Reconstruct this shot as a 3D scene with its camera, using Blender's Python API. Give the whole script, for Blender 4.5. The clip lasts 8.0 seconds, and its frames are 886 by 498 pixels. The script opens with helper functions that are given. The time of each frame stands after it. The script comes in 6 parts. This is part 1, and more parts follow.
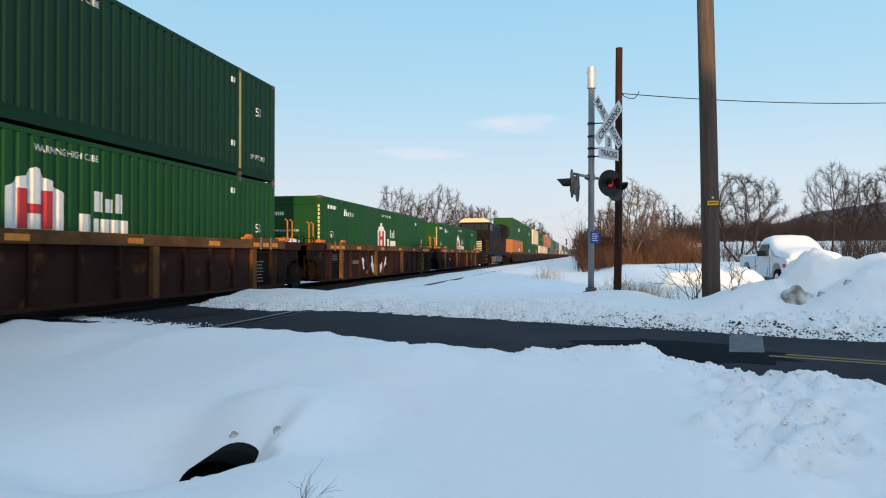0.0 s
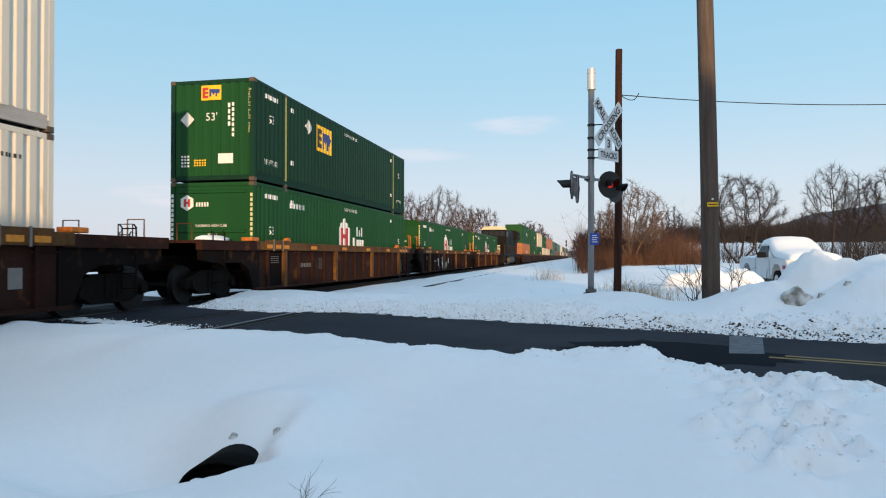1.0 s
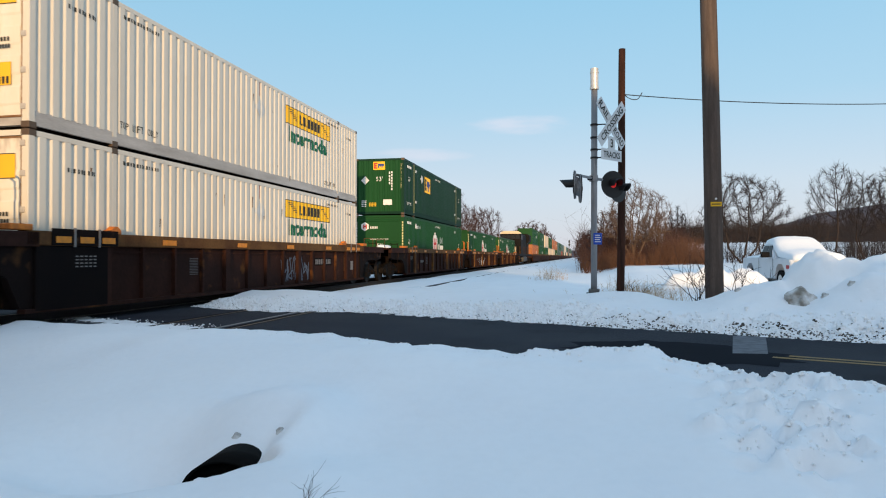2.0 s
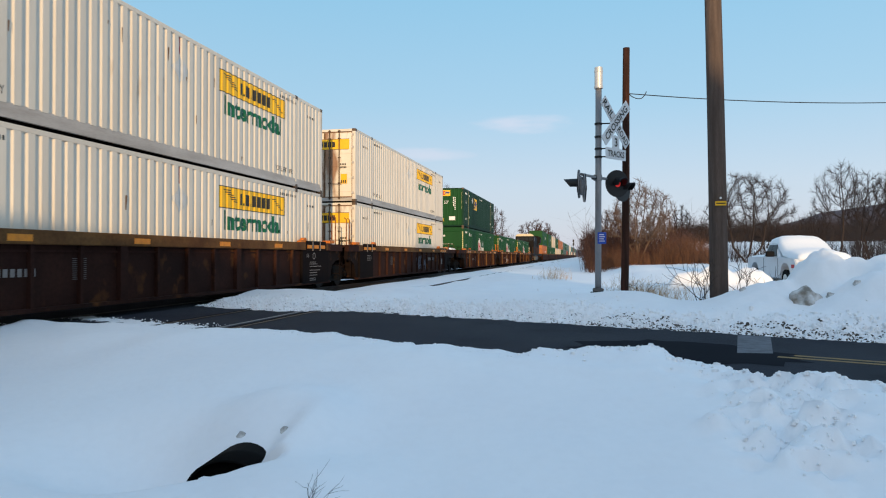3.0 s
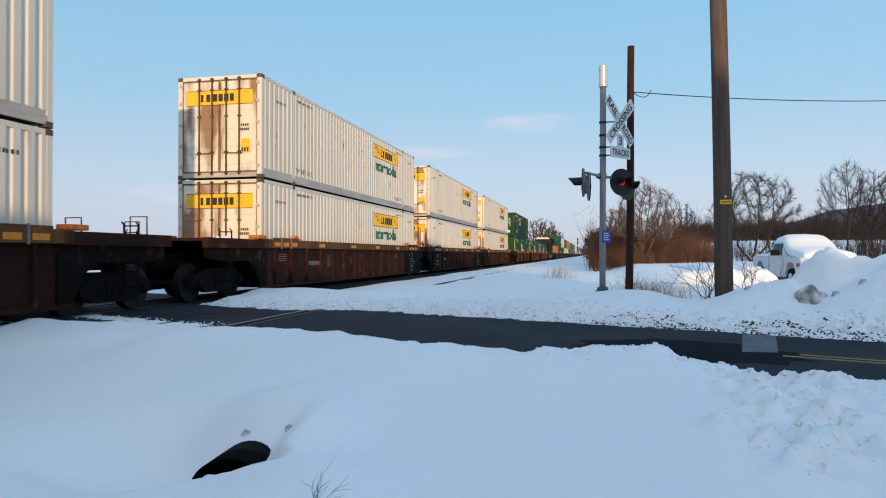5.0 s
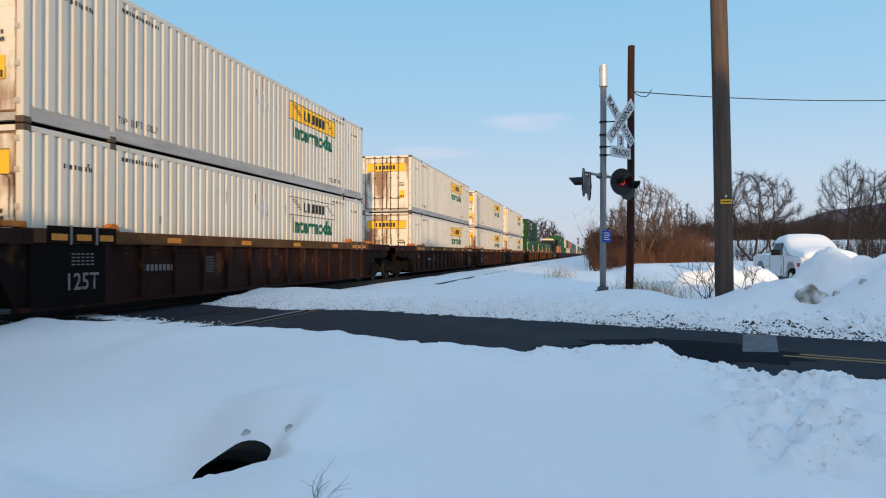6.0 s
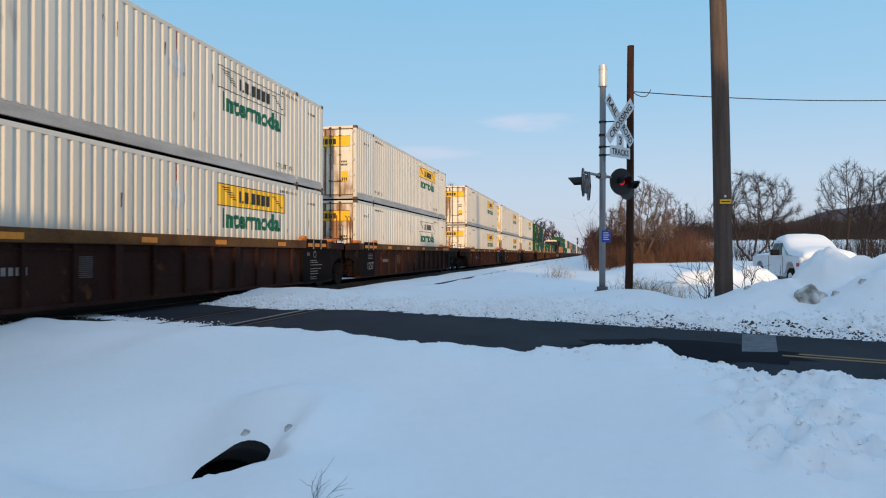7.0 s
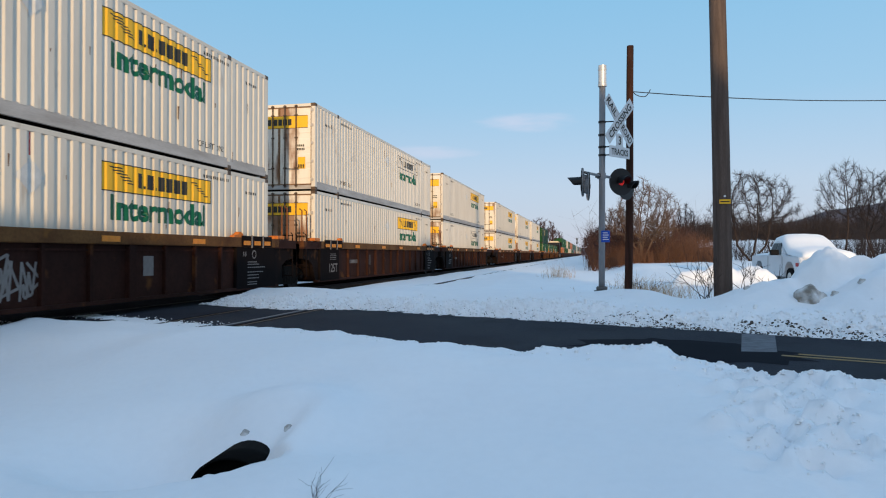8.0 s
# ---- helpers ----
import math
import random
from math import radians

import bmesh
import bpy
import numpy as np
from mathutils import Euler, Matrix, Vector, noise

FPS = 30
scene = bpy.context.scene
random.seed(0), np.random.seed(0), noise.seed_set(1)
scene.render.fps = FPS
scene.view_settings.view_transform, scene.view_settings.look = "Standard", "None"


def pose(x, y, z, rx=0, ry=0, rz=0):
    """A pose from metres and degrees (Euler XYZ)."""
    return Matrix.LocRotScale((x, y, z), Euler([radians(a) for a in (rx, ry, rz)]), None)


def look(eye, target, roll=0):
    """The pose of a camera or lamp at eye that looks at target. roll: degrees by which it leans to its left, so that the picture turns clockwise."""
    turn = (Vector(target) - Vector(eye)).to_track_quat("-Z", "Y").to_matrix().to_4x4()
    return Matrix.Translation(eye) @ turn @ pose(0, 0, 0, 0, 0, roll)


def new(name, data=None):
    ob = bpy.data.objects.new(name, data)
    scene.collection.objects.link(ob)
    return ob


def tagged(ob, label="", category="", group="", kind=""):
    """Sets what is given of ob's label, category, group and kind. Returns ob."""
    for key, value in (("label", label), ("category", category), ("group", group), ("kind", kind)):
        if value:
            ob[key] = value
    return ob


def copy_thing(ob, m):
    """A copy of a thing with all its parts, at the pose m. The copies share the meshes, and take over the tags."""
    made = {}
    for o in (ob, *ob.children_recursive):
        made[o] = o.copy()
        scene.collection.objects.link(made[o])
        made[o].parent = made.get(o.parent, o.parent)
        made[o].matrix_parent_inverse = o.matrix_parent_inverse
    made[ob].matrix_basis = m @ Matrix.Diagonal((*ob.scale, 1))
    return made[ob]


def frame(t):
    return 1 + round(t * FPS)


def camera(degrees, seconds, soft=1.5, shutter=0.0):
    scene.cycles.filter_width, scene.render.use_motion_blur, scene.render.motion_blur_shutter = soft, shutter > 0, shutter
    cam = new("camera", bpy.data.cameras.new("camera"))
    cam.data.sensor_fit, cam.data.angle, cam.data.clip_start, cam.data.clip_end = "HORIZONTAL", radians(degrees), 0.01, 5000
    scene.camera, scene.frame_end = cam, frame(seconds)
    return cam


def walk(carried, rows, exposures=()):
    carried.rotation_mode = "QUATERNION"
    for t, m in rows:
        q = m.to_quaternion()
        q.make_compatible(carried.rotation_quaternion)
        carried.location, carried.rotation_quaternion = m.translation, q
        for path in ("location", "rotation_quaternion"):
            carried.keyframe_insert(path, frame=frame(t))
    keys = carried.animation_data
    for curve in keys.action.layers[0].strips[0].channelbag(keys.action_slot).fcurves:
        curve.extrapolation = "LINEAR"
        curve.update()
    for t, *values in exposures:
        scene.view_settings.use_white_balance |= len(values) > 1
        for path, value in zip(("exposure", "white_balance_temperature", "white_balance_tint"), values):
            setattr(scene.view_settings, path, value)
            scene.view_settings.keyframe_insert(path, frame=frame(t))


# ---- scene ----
EYE = (0, 0, 1.14)
cam = camera(67.24, 8.0, soft=1.1, shutter=0.06)
# small pan and nod of a camera held by hand: seconds, nod, turn (degrees)
PATH = [
    (0.0, 0.525, 11.67), (0.5, 0.588, 11.62), (1.0, 0.645, 11.66), (1.5, 0.650, 11.74), (2.0, 0.63, 11.91), (2.5, 0.60, 12.10),
    (3.0, 0.573, 12.25), (3.5, 0.525, 12.41), (4.0, 0.515, 12.50), (4.5, 0.487, 12.57), (5.0, 0.465, 12.61), (5.5, 0.45, 12.63),
    (6.0, 0.438, 12.64), (6.5, 0.438, 12.63), (7.0, 0.433, 12.59), (7.5, 0.42, 12.57), (8.0, 0.433, 12.55)]
walk(cam, [(t, pose(*EYE, 90 + nod, 0, turn)) for t, nod, turn in PATH], exposures=[
    (0.0, 0.42, 6550, 10), (1.5, 0.35, 6450, 10), (3.5, 0.24, 6180, 10), (6.5, 0.17, 5980, 10), (8.0, 0.13, 5900, 10)])

# ---------------------------------------------------------------- light
SUN_EL, SUN_AZ = radians(6.5), radians(15.8)      # azimuth from straight behind, towards +x
sun_way = Vector((math.sin(SUN_AZ) * math.cos(SUN_EL), -math.cos(SUN_AZ) * math.cos(SUN_EL), math.sin(SUN_EL)))
world = bpy.data.worlds.new("sky")
scene.world = world
world.use_nodes = True
wn, wl = world.node_tree.nodes, world.node_tree.links
sky = wn.new("ShaderNodeTexSky")
sky.sky_type, sky.sun_disc = "NISHITA", False
sky.sun_elevation, sky.sun_rotation = SUN_EL, math.pi + SUN_AZ
sky.air_density, sky.dust_density, sky.ozone_density = 1.0, 0.6, 2.0
wn["Background"].inputs["Strength"].default_value = 0.10
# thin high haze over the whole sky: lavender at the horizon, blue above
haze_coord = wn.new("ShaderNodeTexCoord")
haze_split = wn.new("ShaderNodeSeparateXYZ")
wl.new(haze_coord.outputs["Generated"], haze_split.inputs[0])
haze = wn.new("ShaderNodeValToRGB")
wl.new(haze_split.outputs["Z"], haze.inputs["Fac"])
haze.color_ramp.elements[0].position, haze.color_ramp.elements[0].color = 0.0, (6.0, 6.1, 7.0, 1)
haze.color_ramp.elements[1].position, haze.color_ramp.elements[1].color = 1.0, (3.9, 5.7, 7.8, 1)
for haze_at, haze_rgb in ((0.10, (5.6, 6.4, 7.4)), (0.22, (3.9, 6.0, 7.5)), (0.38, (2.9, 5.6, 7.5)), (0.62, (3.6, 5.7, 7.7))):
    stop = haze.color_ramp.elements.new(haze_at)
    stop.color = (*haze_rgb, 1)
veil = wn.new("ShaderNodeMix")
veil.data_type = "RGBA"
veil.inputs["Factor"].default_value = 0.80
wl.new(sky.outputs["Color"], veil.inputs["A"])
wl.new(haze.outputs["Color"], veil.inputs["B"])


def cloud_mask(direction, wide, high, seed):
    """A soft streak of cloud about one direction of the sky."""
    d = Vector(direction).normalized()
    right = d.cross(Vector((0, 0, 1))).normalized()
    up = right.cross(d)
    coord = wn.new("ShaderNodeTexCoord")
    dots = []
    for axis, size in ((right, wide), (up, high)):
        n = wn.new("ShaderNodeVectorMath")
        n.operation = "DOT_PRODUCT"
        n.inputs[1].default_value = axis / size
        wl.new(coord.outputs["Generated"], n.inputs[0])
        sq = wn.new("ShaderNodeMath")
        sq.operation = "POWER"
        sq.inputs[1].default_value = 2
        ab = wn.new("ShaderNodeMath")
        ab.operation = "ABSOLUTE"
        wl.new(n.outputs["Value"], ab.inputs[0])
        wl.new(ab.outputs[0], sq.inputs[0])
        dots.append(sq)
    front = wn.new("ShaderNodeVectorMath")
    front.operation = "DOT_PRODUCT"
    front.inputs[1].default_value = d
    wl.new(coord.outputs["Generated"], front.inputs[0])
    ahead = wn.new("ShaderNodeMath")
    ahead.operation = "GREATER_THAN"
    ahead.inputs[1].default_value = 0.5
    wl.new(front.outputs["Value"], ahead.inputs[0])
    add = wn.new("ShaderNodeMath")
    wl.new(dots[0].outputs[0], add.inputs[0])
    wl.new(dots[1].outputs[0], add.inputs[1])
    tex = wn.new("ShaderNodeTexNoise")
    tex.inputs["Scale"].default_value = 14
    tex.inputs["Detail"].default_value = 6
    mapping = wn.new("ShaderNodeMapping")
    mapping.inputs["Scale"].default_value = (1, 1, 5)
    mapping.inputs["Location"].default_value = (seed, 0, 0)
    wl.new(coord.outputs["Generated"], mapping.inputs[0])
    wl.new(mapping.outputs[0], tex.inputs["Vector"])
    wob = wn.new("ShaderNodeMath")
    wob.operation = "MULTIPLY_ADD"
    wob.inputs[1].default_value = 2.2
    wl.new(tex.outputs["Fac"], wob.inputs[0])
    wl.new(add.outputs[0], wob.inputs[2])
    ramp = wn.new("ShaderNodeMapRange")
    ramp.interpolation_type = "SMOOTHSTEP"
    ramp.inputs["From Min"].default_value, ramp.inputs["From Max"].default_value = 2.15, 0.8
    wl.new(wob.outputs[0], ramp.inputs["Value"])
    both = wn.new("ShaderNodeMath")
    both.operation = "MULTIPLY"
    wl.new(ramp.outputs[0], both.inputs[0])
    wl.new(ahead.outputs[0], both.inputs[1])
    return both.outputs[0]


# the low sun's broad warm glow in the haze around it
glow_dot = wn.new("ShaderNodeVectorMath")
glow_dot.operation = "DOT_PRODUCT"
glow_dot.inputs[1].default_value = sun_way
wl.new(haze_coord.outputs["Generated"], glow_dot.inputs[0])
glow_fade = wn.new("ShaderNodeMapRange")
glow_fade.interpolation_type = "SMOOTHSTEP"
glow_fade.inputs["From Min"].default_value, glow_fade.inputs["From Max"].default_value, glow_fade.inputs["To Max"].default_value = 0.50, 1.0, 0.28
wl.new(glow_dot.outputs["Value"], glow_fade.inputs["Value"])
sun_glow = wn.new("ShaderNodeMix")
sun_glow.data_type = "RGBA"
wl.new(glow_fade.outputs[0], sun_glow.inputs["Factor"])
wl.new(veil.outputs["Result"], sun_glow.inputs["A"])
sun_glow.inputs["B"].default_value = (25.0, 19.0, 14.0, 1)
sky_colour = sun_glow.outputs["Result"]
for cloud_way, cloud_wide, cloud_high, cloud_seed, cloud_thick in (
        ((-0.092, 1, 0.196), 0.085, 0.016, 3.0, 0.38), ((-0.245, 1, 0.158), 0.075, 0.012, 9.0, 0.30), ((-0.62, 1, 0.10), 0.11, 0.02, 5.0, 0.45)):
    gain = wn.new("ShaderNodeMath")
    gain.operation = "MULTIPLY"
    gain.inputs[1].default_value = cloud_thick
    wl.new(cloud_mask(cloud_way, cloud_wide, cloud_high, cloud_seed), gain.inputs[0])
    blend = wn.new("ShaderNodeMix")
    blend.data_type = "RGBA"
    wl.new(gain.outputs[0], blend.inputs["Factor"])
    wl.new(sky_colour, blend.inputs["A"])
    blend.inputs["B"].default_value = (7.7, 6.8, 7.2, 1)
    sky_colour = blend.outputs["Result"]
wl.new(sky_colour, wn["Background"].inputs["Color"])

sun = new("sun", bpy.data.lights.new("sun", "SUN"))
sun.data.energy, sun.data.angle, sun.data.color = 3.5, radians(0.6), (1.0, 0.65, 0.30)
sun.matrix_world = look((0, 0, 40), Vector((0, 0, 40)) - sun_way)


# ---------------------------------------------------------------- materials
def mat(name, base, rough=0.6, metal=0.0, second=None, scale=4.0, amount=0.5, fine=0.15, bump=0.0, bump_scale=60.0,
        stretch=(1, 1, 1), stain=None, stain_scale=1.5, stain_at=0.6, island=0.0, per_object=0.0, spec=0.3):
    """A procedural surface: base colour mottled towards a second at two scales, stains with a shape of their own, bump."""
    m = bpy.data.materials.new(name)
    m.use_nodes = True
    n, l = m.node_tree.nodes, m.node_tree.links
    b = n["Principled BSDF"]
    b.inputs["Roughness"].default_value, b.inputs["Metallic"].default_value, b.inputs["Specular IOR Level"].default_value = rough, metal, spec
    coord = n.new("ShaderNodeTexCoord")
    mp = n.new("ShaderNodeMapping")
    mp.inputs["Scale"].default_value = stretch
    l.new(coord.outputs["Object"], mp.inputs[0])
    if per_object:                                        # each thing wears differently
        info, shift = n.new("ShaderNodeObjectInfo"), n.new("ShaderNodeMath")
        shift.operation = "MULTIPLY"
        shift.inputs[1].default_value = 60.0
        l.new(info.outputs["Random"], shift.inputs[0])
        l.new(shift.outputs[0], mp.inputs["Location"])

    def tex(sc, detail=5.0):
        t = n.new("ShaderNodeTexNoise")
        t.inputs["Scale"].default_value, t.inputs["Detail"].default_value = sc, detail
        l.new(mp.outputs[0], t.inputs["Vector"])
        return t.outputs["Fac"]

    def ramp(v, lo, hi, to=1.0):
        r = n.new("ShaderNodeMapRange")
        r.inputs["From Min"].default_value, r.inputs["From Max"].default_value, r.inputs["To Max"].default_value = lo, hi, to
        l.new(v, r.inputs["Value"])
        return r.outputs[0]

    def mix(f, a, c):
        x = n.new("ShaderNodeMix")
        x.data_type = "RGBA"
        l.new(f, x.inputs["Factor"])
        for v, s in ((a, "A"), (c, "B")):
            if isinstance(v, tuple):
                x.inputs[s].default_value = (*v, 1)
            else:
                l.new(v, x.inputs[s])
        return x.outputs["Result"]

    second = second or tuple(c * 0.75 for c in base)
    col = mix(ramp(tex(scale), 0.35, 0.7, amount), base, second)
    if fine:
        col = mix(ramp(tex(scale * 14), 0.4, 0.75, fine), col, tuple(c * 0.5 for c in second))
    if stain:
        col = mix(ramp(tex(stain_scale, 8.0), stain_at, stain_at + 0.12, 0.85), col, stain)
    for source, amt in (("island", island), ("object", per_object)):
        if amt:
            if source == "island":
                r = n.new("ShaderNodeNewGeometry").outputs["Random Per Island"]
            else:
                r = n.new("ShaderNodeObjectInfo").outputs["Random"]
            h = n.new("ShaderNodeHueSaturation")
            rr = n.new("ShaderNodeMapRange")
            rr.inputs["To Min"].default_value, rr.inputs["To Max"].default_value = 1 - amt, 1 + amt
            l.new(r, rr.inputs["Value"])
            l.new(rr.outputs[0], h.inputs["Value"])
            l.new(col, h.inputs["Color"])
            col = h.outputs[0]
    l.new(col, b.inputs["Base Color"])
    if bump:
        bp = n.new("ShaderNodeBump")
        bp.inputs["Strength"].default_value, bp.inputs["Distance"].default_value = bump, 0.02
        l.new(tex(bump_scale), bp.inputs["Height"])
        l.new(bp.outputs[0], b.inputs["Normal"])
    return m


def glow(name, colour, strength):
    m = mat(name, colour, 0.3)
    b = m.node_tree.nodes["Principled BSDF"]
    b.inputs["Emission Color"].default_value, b.inputs["Emission Strength"].default_value = (*colour, 1), strength
    return m


SNOW = mat("snow", (0.86, 0.87, 0.89), 0.75, second=(0.80, 0.82, 0.86), scale=0.7, amount=0.5, fine=0.04, bump=0.25, bump_scale=14)
CLOD = mat("snow_clods", (0.86, 0.87, 0.89), 0.8, second=(0.80, 0.81, 0.83), scale=3, amount=0.5, fine=0.0, bump=0.3, bump_scale=30, island=0.03)
# dark lumps: road grit, and painted shade in the pockets between snow clods
GRIT_SHADE = mat("road_grit", (0.085, 0.075, 0.065), 0.9, second=(0.035, 0.032, 0.03), scale=5, bump=0.4)
ICE = mat("grey_ice", (0.20, 0.18, 0.15), 0.7, second=(0.78, 0.80, 0.82), scale=6, amount=1.0, bump=0.6, bump_scale=12)
ASPHALT = mat("asphalt", (0.020, 0.023, 0.034), 0.85, spec=0.12, second=(0.042, 0.045, 0.053), scale=0.5, amount=0.6, fine=0.35, bump=0.35, bump_scale=90,
              stain=(0.014, 0.015, 0.02), stain_scale=0.45, stain_at=0.53)
WET = mat("wet_asphalt", (0.004, 0.005, 0.010), 0.75, spec=0.03, second=(0.007, 0.008, 0.014), scale=2, fine=0.1)
PAINT_WHITE = mat("road_paint_white", (0.14, 0.15, 0.175), 0.7, second=(0.05, 0.05, 0.06), scale=7, amount=0.8, fine=0.4)
PAINT_YELLOW = mat("road_paint_yellow", (0.27, 0.155, 0.022), 0.6, second=(0.12, 0.09, 0.04), scale=6, amount=0.8, fine=0.3)
RAIL = mat("rail_steel", (0.06, 0.05, 0.045), 0.5, 0.6, scale=8)
BALLAST = mat("ballast", (0.09, 0.08, 0.075), 0.9, second=(0.03, 0.03, 0.03), scale=6, fine=0.5, bump=0.8, bump_scale=18)
WHITE = mat("white_container_paint", (0.66, 0.605, 0.515), 0.5, second=(0.55, 0.49, 0.41), scale=1.2, amount=0.6, fine=0.06, stretch=(1, 1, 0.25),
            stain=(0.38, 0.30, 0.22), stain_scale=2.6, stain_at=0.66, per_object=0.04)
# white greyed as if in shade, mottled with scuffs
WHITE_RAIL = mat("scuffed_shade_grey_rail", (0.48, 0.45, 0.42), 0.55, second=(0.30, 0.27, 0.24), scale=2.0, amount=0.8, fine=0.2, stretch=(1, 0.35, 2))
WHITE_DOOR = mat("stained_white_door", (0.74, 0.70, 0.62), 0.5, second=(0.62, 0.52, 0.38), scale=1.3, amount=0.7, fine=0.05, stretch=(1, 1, 0.3),
                 stain=(0.20, 0.075, 0.02), stain_scale=1.6, stain_at=0.475, per_object=0.05)
GREEN_DARK = mat("dark_green_paint", (0.0055, 0.034, 0.017), 0.5, second=(0.004, 0.027, 0.014), scale=0.9, amount=0.7, fine=0.08, stretch=(1, 1, 0.3), per_object=0.05, spec=0.12)
GREEN = mat("green_paint", (0.0095, 0.064, 0.017), 0.5, second=(0.007, 0.050, 0.015), scale=0.9, amount=0.7, fine=0.08, stretch=(1, 1, 0.3), per_object=0.05, spec=0.12)
GREEN_RAIL = mat("worn_green_rail", (0.006, 0.034, 0.019), 0.6, spec=0.08, second=(0.006, 0.026, 0.016), scale=2.0, amount=0.8, fine=0.2)
# orange for far boxes only, dulled to carry the haze of distance
ORANGE_BOX = mat("hazed_orange_paint", (0.38, 0.13, 0.045), 0.5, scale=0.8, fine=0.08, per_object=0.1)
BEIGE_BOX = mat("beige_paint", (0.62, 0.52, 0.40), 0.5, scale=0.8, fine=0.08, per_object=0.08)
TEAL_BOX = mat("teal_paint", (0.055, 0.11, 0.105), 0.5, scale=0.8, fine=0.08, per_object=0.1)
RED_BOX = mat("red_brown_paint", (0.28, 0.06, 0.03), 0.5, scale=0.8, fine=0.08, per_object=0.1)
# rusty brown, darkened below the chord's tone to take in the sill's shade
RUST = mat("shade_dark_rusty_brown", (0.040, 0.0165, 0.012), 0.85, spec=0.08, second=(0.019, 0.009, 0.0075), scale=1.1, amount=0.8, fine=0.35, bump=0.15, bump_scale=40,
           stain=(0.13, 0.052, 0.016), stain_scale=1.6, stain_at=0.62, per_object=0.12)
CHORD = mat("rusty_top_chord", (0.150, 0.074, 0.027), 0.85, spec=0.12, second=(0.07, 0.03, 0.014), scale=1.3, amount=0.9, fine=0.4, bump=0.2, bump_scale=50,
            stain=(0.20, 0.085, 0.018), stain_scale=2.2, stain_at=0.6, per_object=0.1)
END_DARK = mat("near_black_brown_paint", (0.011, 0.007, 0.0065), 0.85, spec=0.06, second=(0.007, 0.005, 0.005), scale=2, fine=0.3, stain=(0.06, 0.028, 0.012), stain_scale=2.5, stain_at=0.62)
GREASE = mat("black_grease", (0.007, 0.006, 0.0055), 0.8, spec=0.08, second=(0.016, 0.012, 0.010), scale=5, fine=0.3)
PANEL_BLACK = mat("black_stencil_panel", (0.0075, 0.006, 0.0065), 0.85, second=(0.012, 0.008, 0.007), scale=3, fine=0.3, spec=0.04)
ORANGE = mat("orange_guide", (0.62, 0.18, 0.02), 0.6, second=(0.22, 0.07, 0.02), scale=7, amount=0.7, fine=0.2)
REFLECT = mat("yellow_reflector", (0.70, 0.24, 0.012), 0.35, second=(0.40, 0.14, 0.02), scale=9, amount=0.6, fine=0.2)
YELLOW = mat("yellow_decal", (0.80, 0.46, 0.015), 0.45, second=(0.72, 0.38, 0.01), scale=2, fine=0.04)
INK = mat("dark_print", (0.03, 0.028, 0.022), 0.5, scale=6)
GREEN_INK = mat("green_print", (0.008, 0.12, 0.055), 0.45, scale=6)
PALE_INK = mat("white_print", (0.72, 0.72, 0.70), 0.5, second=(0.55, 0.55, 0.52), scale=8, fine=0.1)
RED_INK = mat("red_print", (0.45, 0.03, 0.035), 0.5, scale=6)
BLUE_INK = mat("blue_print", (0.03, 0.055, 0.22), 0.5, scale=6)
PLACARD = mat("grey_placard", (0.58, 0.58, 0.56), 0.5, second=(0.42, 0.42, 0.41), scale=7)
STEEL = mat("weathered_lock_rod", (0.11, 0.075, 0.05), 0.5, 0.3, second=(0.12, 0.07, 0.04), scale=6, fine=0.3)
TRIM_YELLOW = mat("yellow_post_edge", (0.42, 0.34, 0.08), 0.5, scale=5)
GALV = mat("galvanised_steel", (0.27, 0.27, 0.28), 0.55, 0.3, second=(0.18, 0.18, 0.19), scale=3, fine=0.15, stretch=(1, 1, 0.4), bump=0.05)
GALV_BRIGHT = mat("bright_sleeve", (0.60, 0.60, 0.60), 0.4, 0.35, second=(0.4, 0.4, 0.4), scale=5)
WOOD = mat("weathered_pole_wood", (0.130, 0.097, 0.081), 0.9, spec=0.1, second=(0.075, 0.056, 0.048), scale=3, amount=0.9, fine=0.45, stretch=(5, 5, 0.35), bump=0.5, bump_scale=22)
WOOD_RED = mat("creosoted_post_wood", (0.065, 0.027, 0.018), 0.85, spec=0.1, second=(0.022, 0.013, 0.010), scale=3, amount=0.9, fine=0.45, stretch=(5, 5, 0.35), bump=0.5, bump_scale=22)
SIGN_WHITE = mat("sign_white", (0.62, 0.64, 0.66), 0.5, second=(0.5, 0.52, 0.54), scale=5)
BLACK = mat("signal_black", (0.012, 0.012, 0.013), 0.45, scale=5)
SIGN_BLUE = mat("sign_blue", (0.015, 0.07, 0.42), 0.45, scale=5)
LENS_ON = glow("lit_red_lens", (0.6, 0.02, 0.015), 0.45)
LENS_OFF = mat("dark_red_lens", (0.10, 0.01, 0.008), 0.2)
LAMP_WARM = mat("headlight_lens", (0.6, 0.55, 0.45), 0.15)
CAR_WHITE = mat("white_truck_paint", (0.66, 0.68, 0.71), 0.35, second=(0.55, 0.57, 0.60), scale=1.5, amount=0.6, fine=0.08)
GLASS = mat("dark_window_glass", (0.015, 0.020, 0.026), 0.3, fine=0.0, spec=0.12)
RUBBER = mat("tyre_rubber", (0.012, 0.012, 0.013), 0.9, scale=6, spec=0.05)
CHROME = mat("chrome", (0.6, 0.6, 0.62), 0.15, 0.9)
BARK = mat("grey_brown_bark", (0.034, 0.024, 0.021), 0.9, second=(0.02, 0.015, 0.014), scale=3, fine=0.3)
BARK_RED = mat("reddish_twigs", (0.068, 0.034, 0.027), 0.9, second=(0.04, 0.023, 0.021), scale=3, island=0.25)
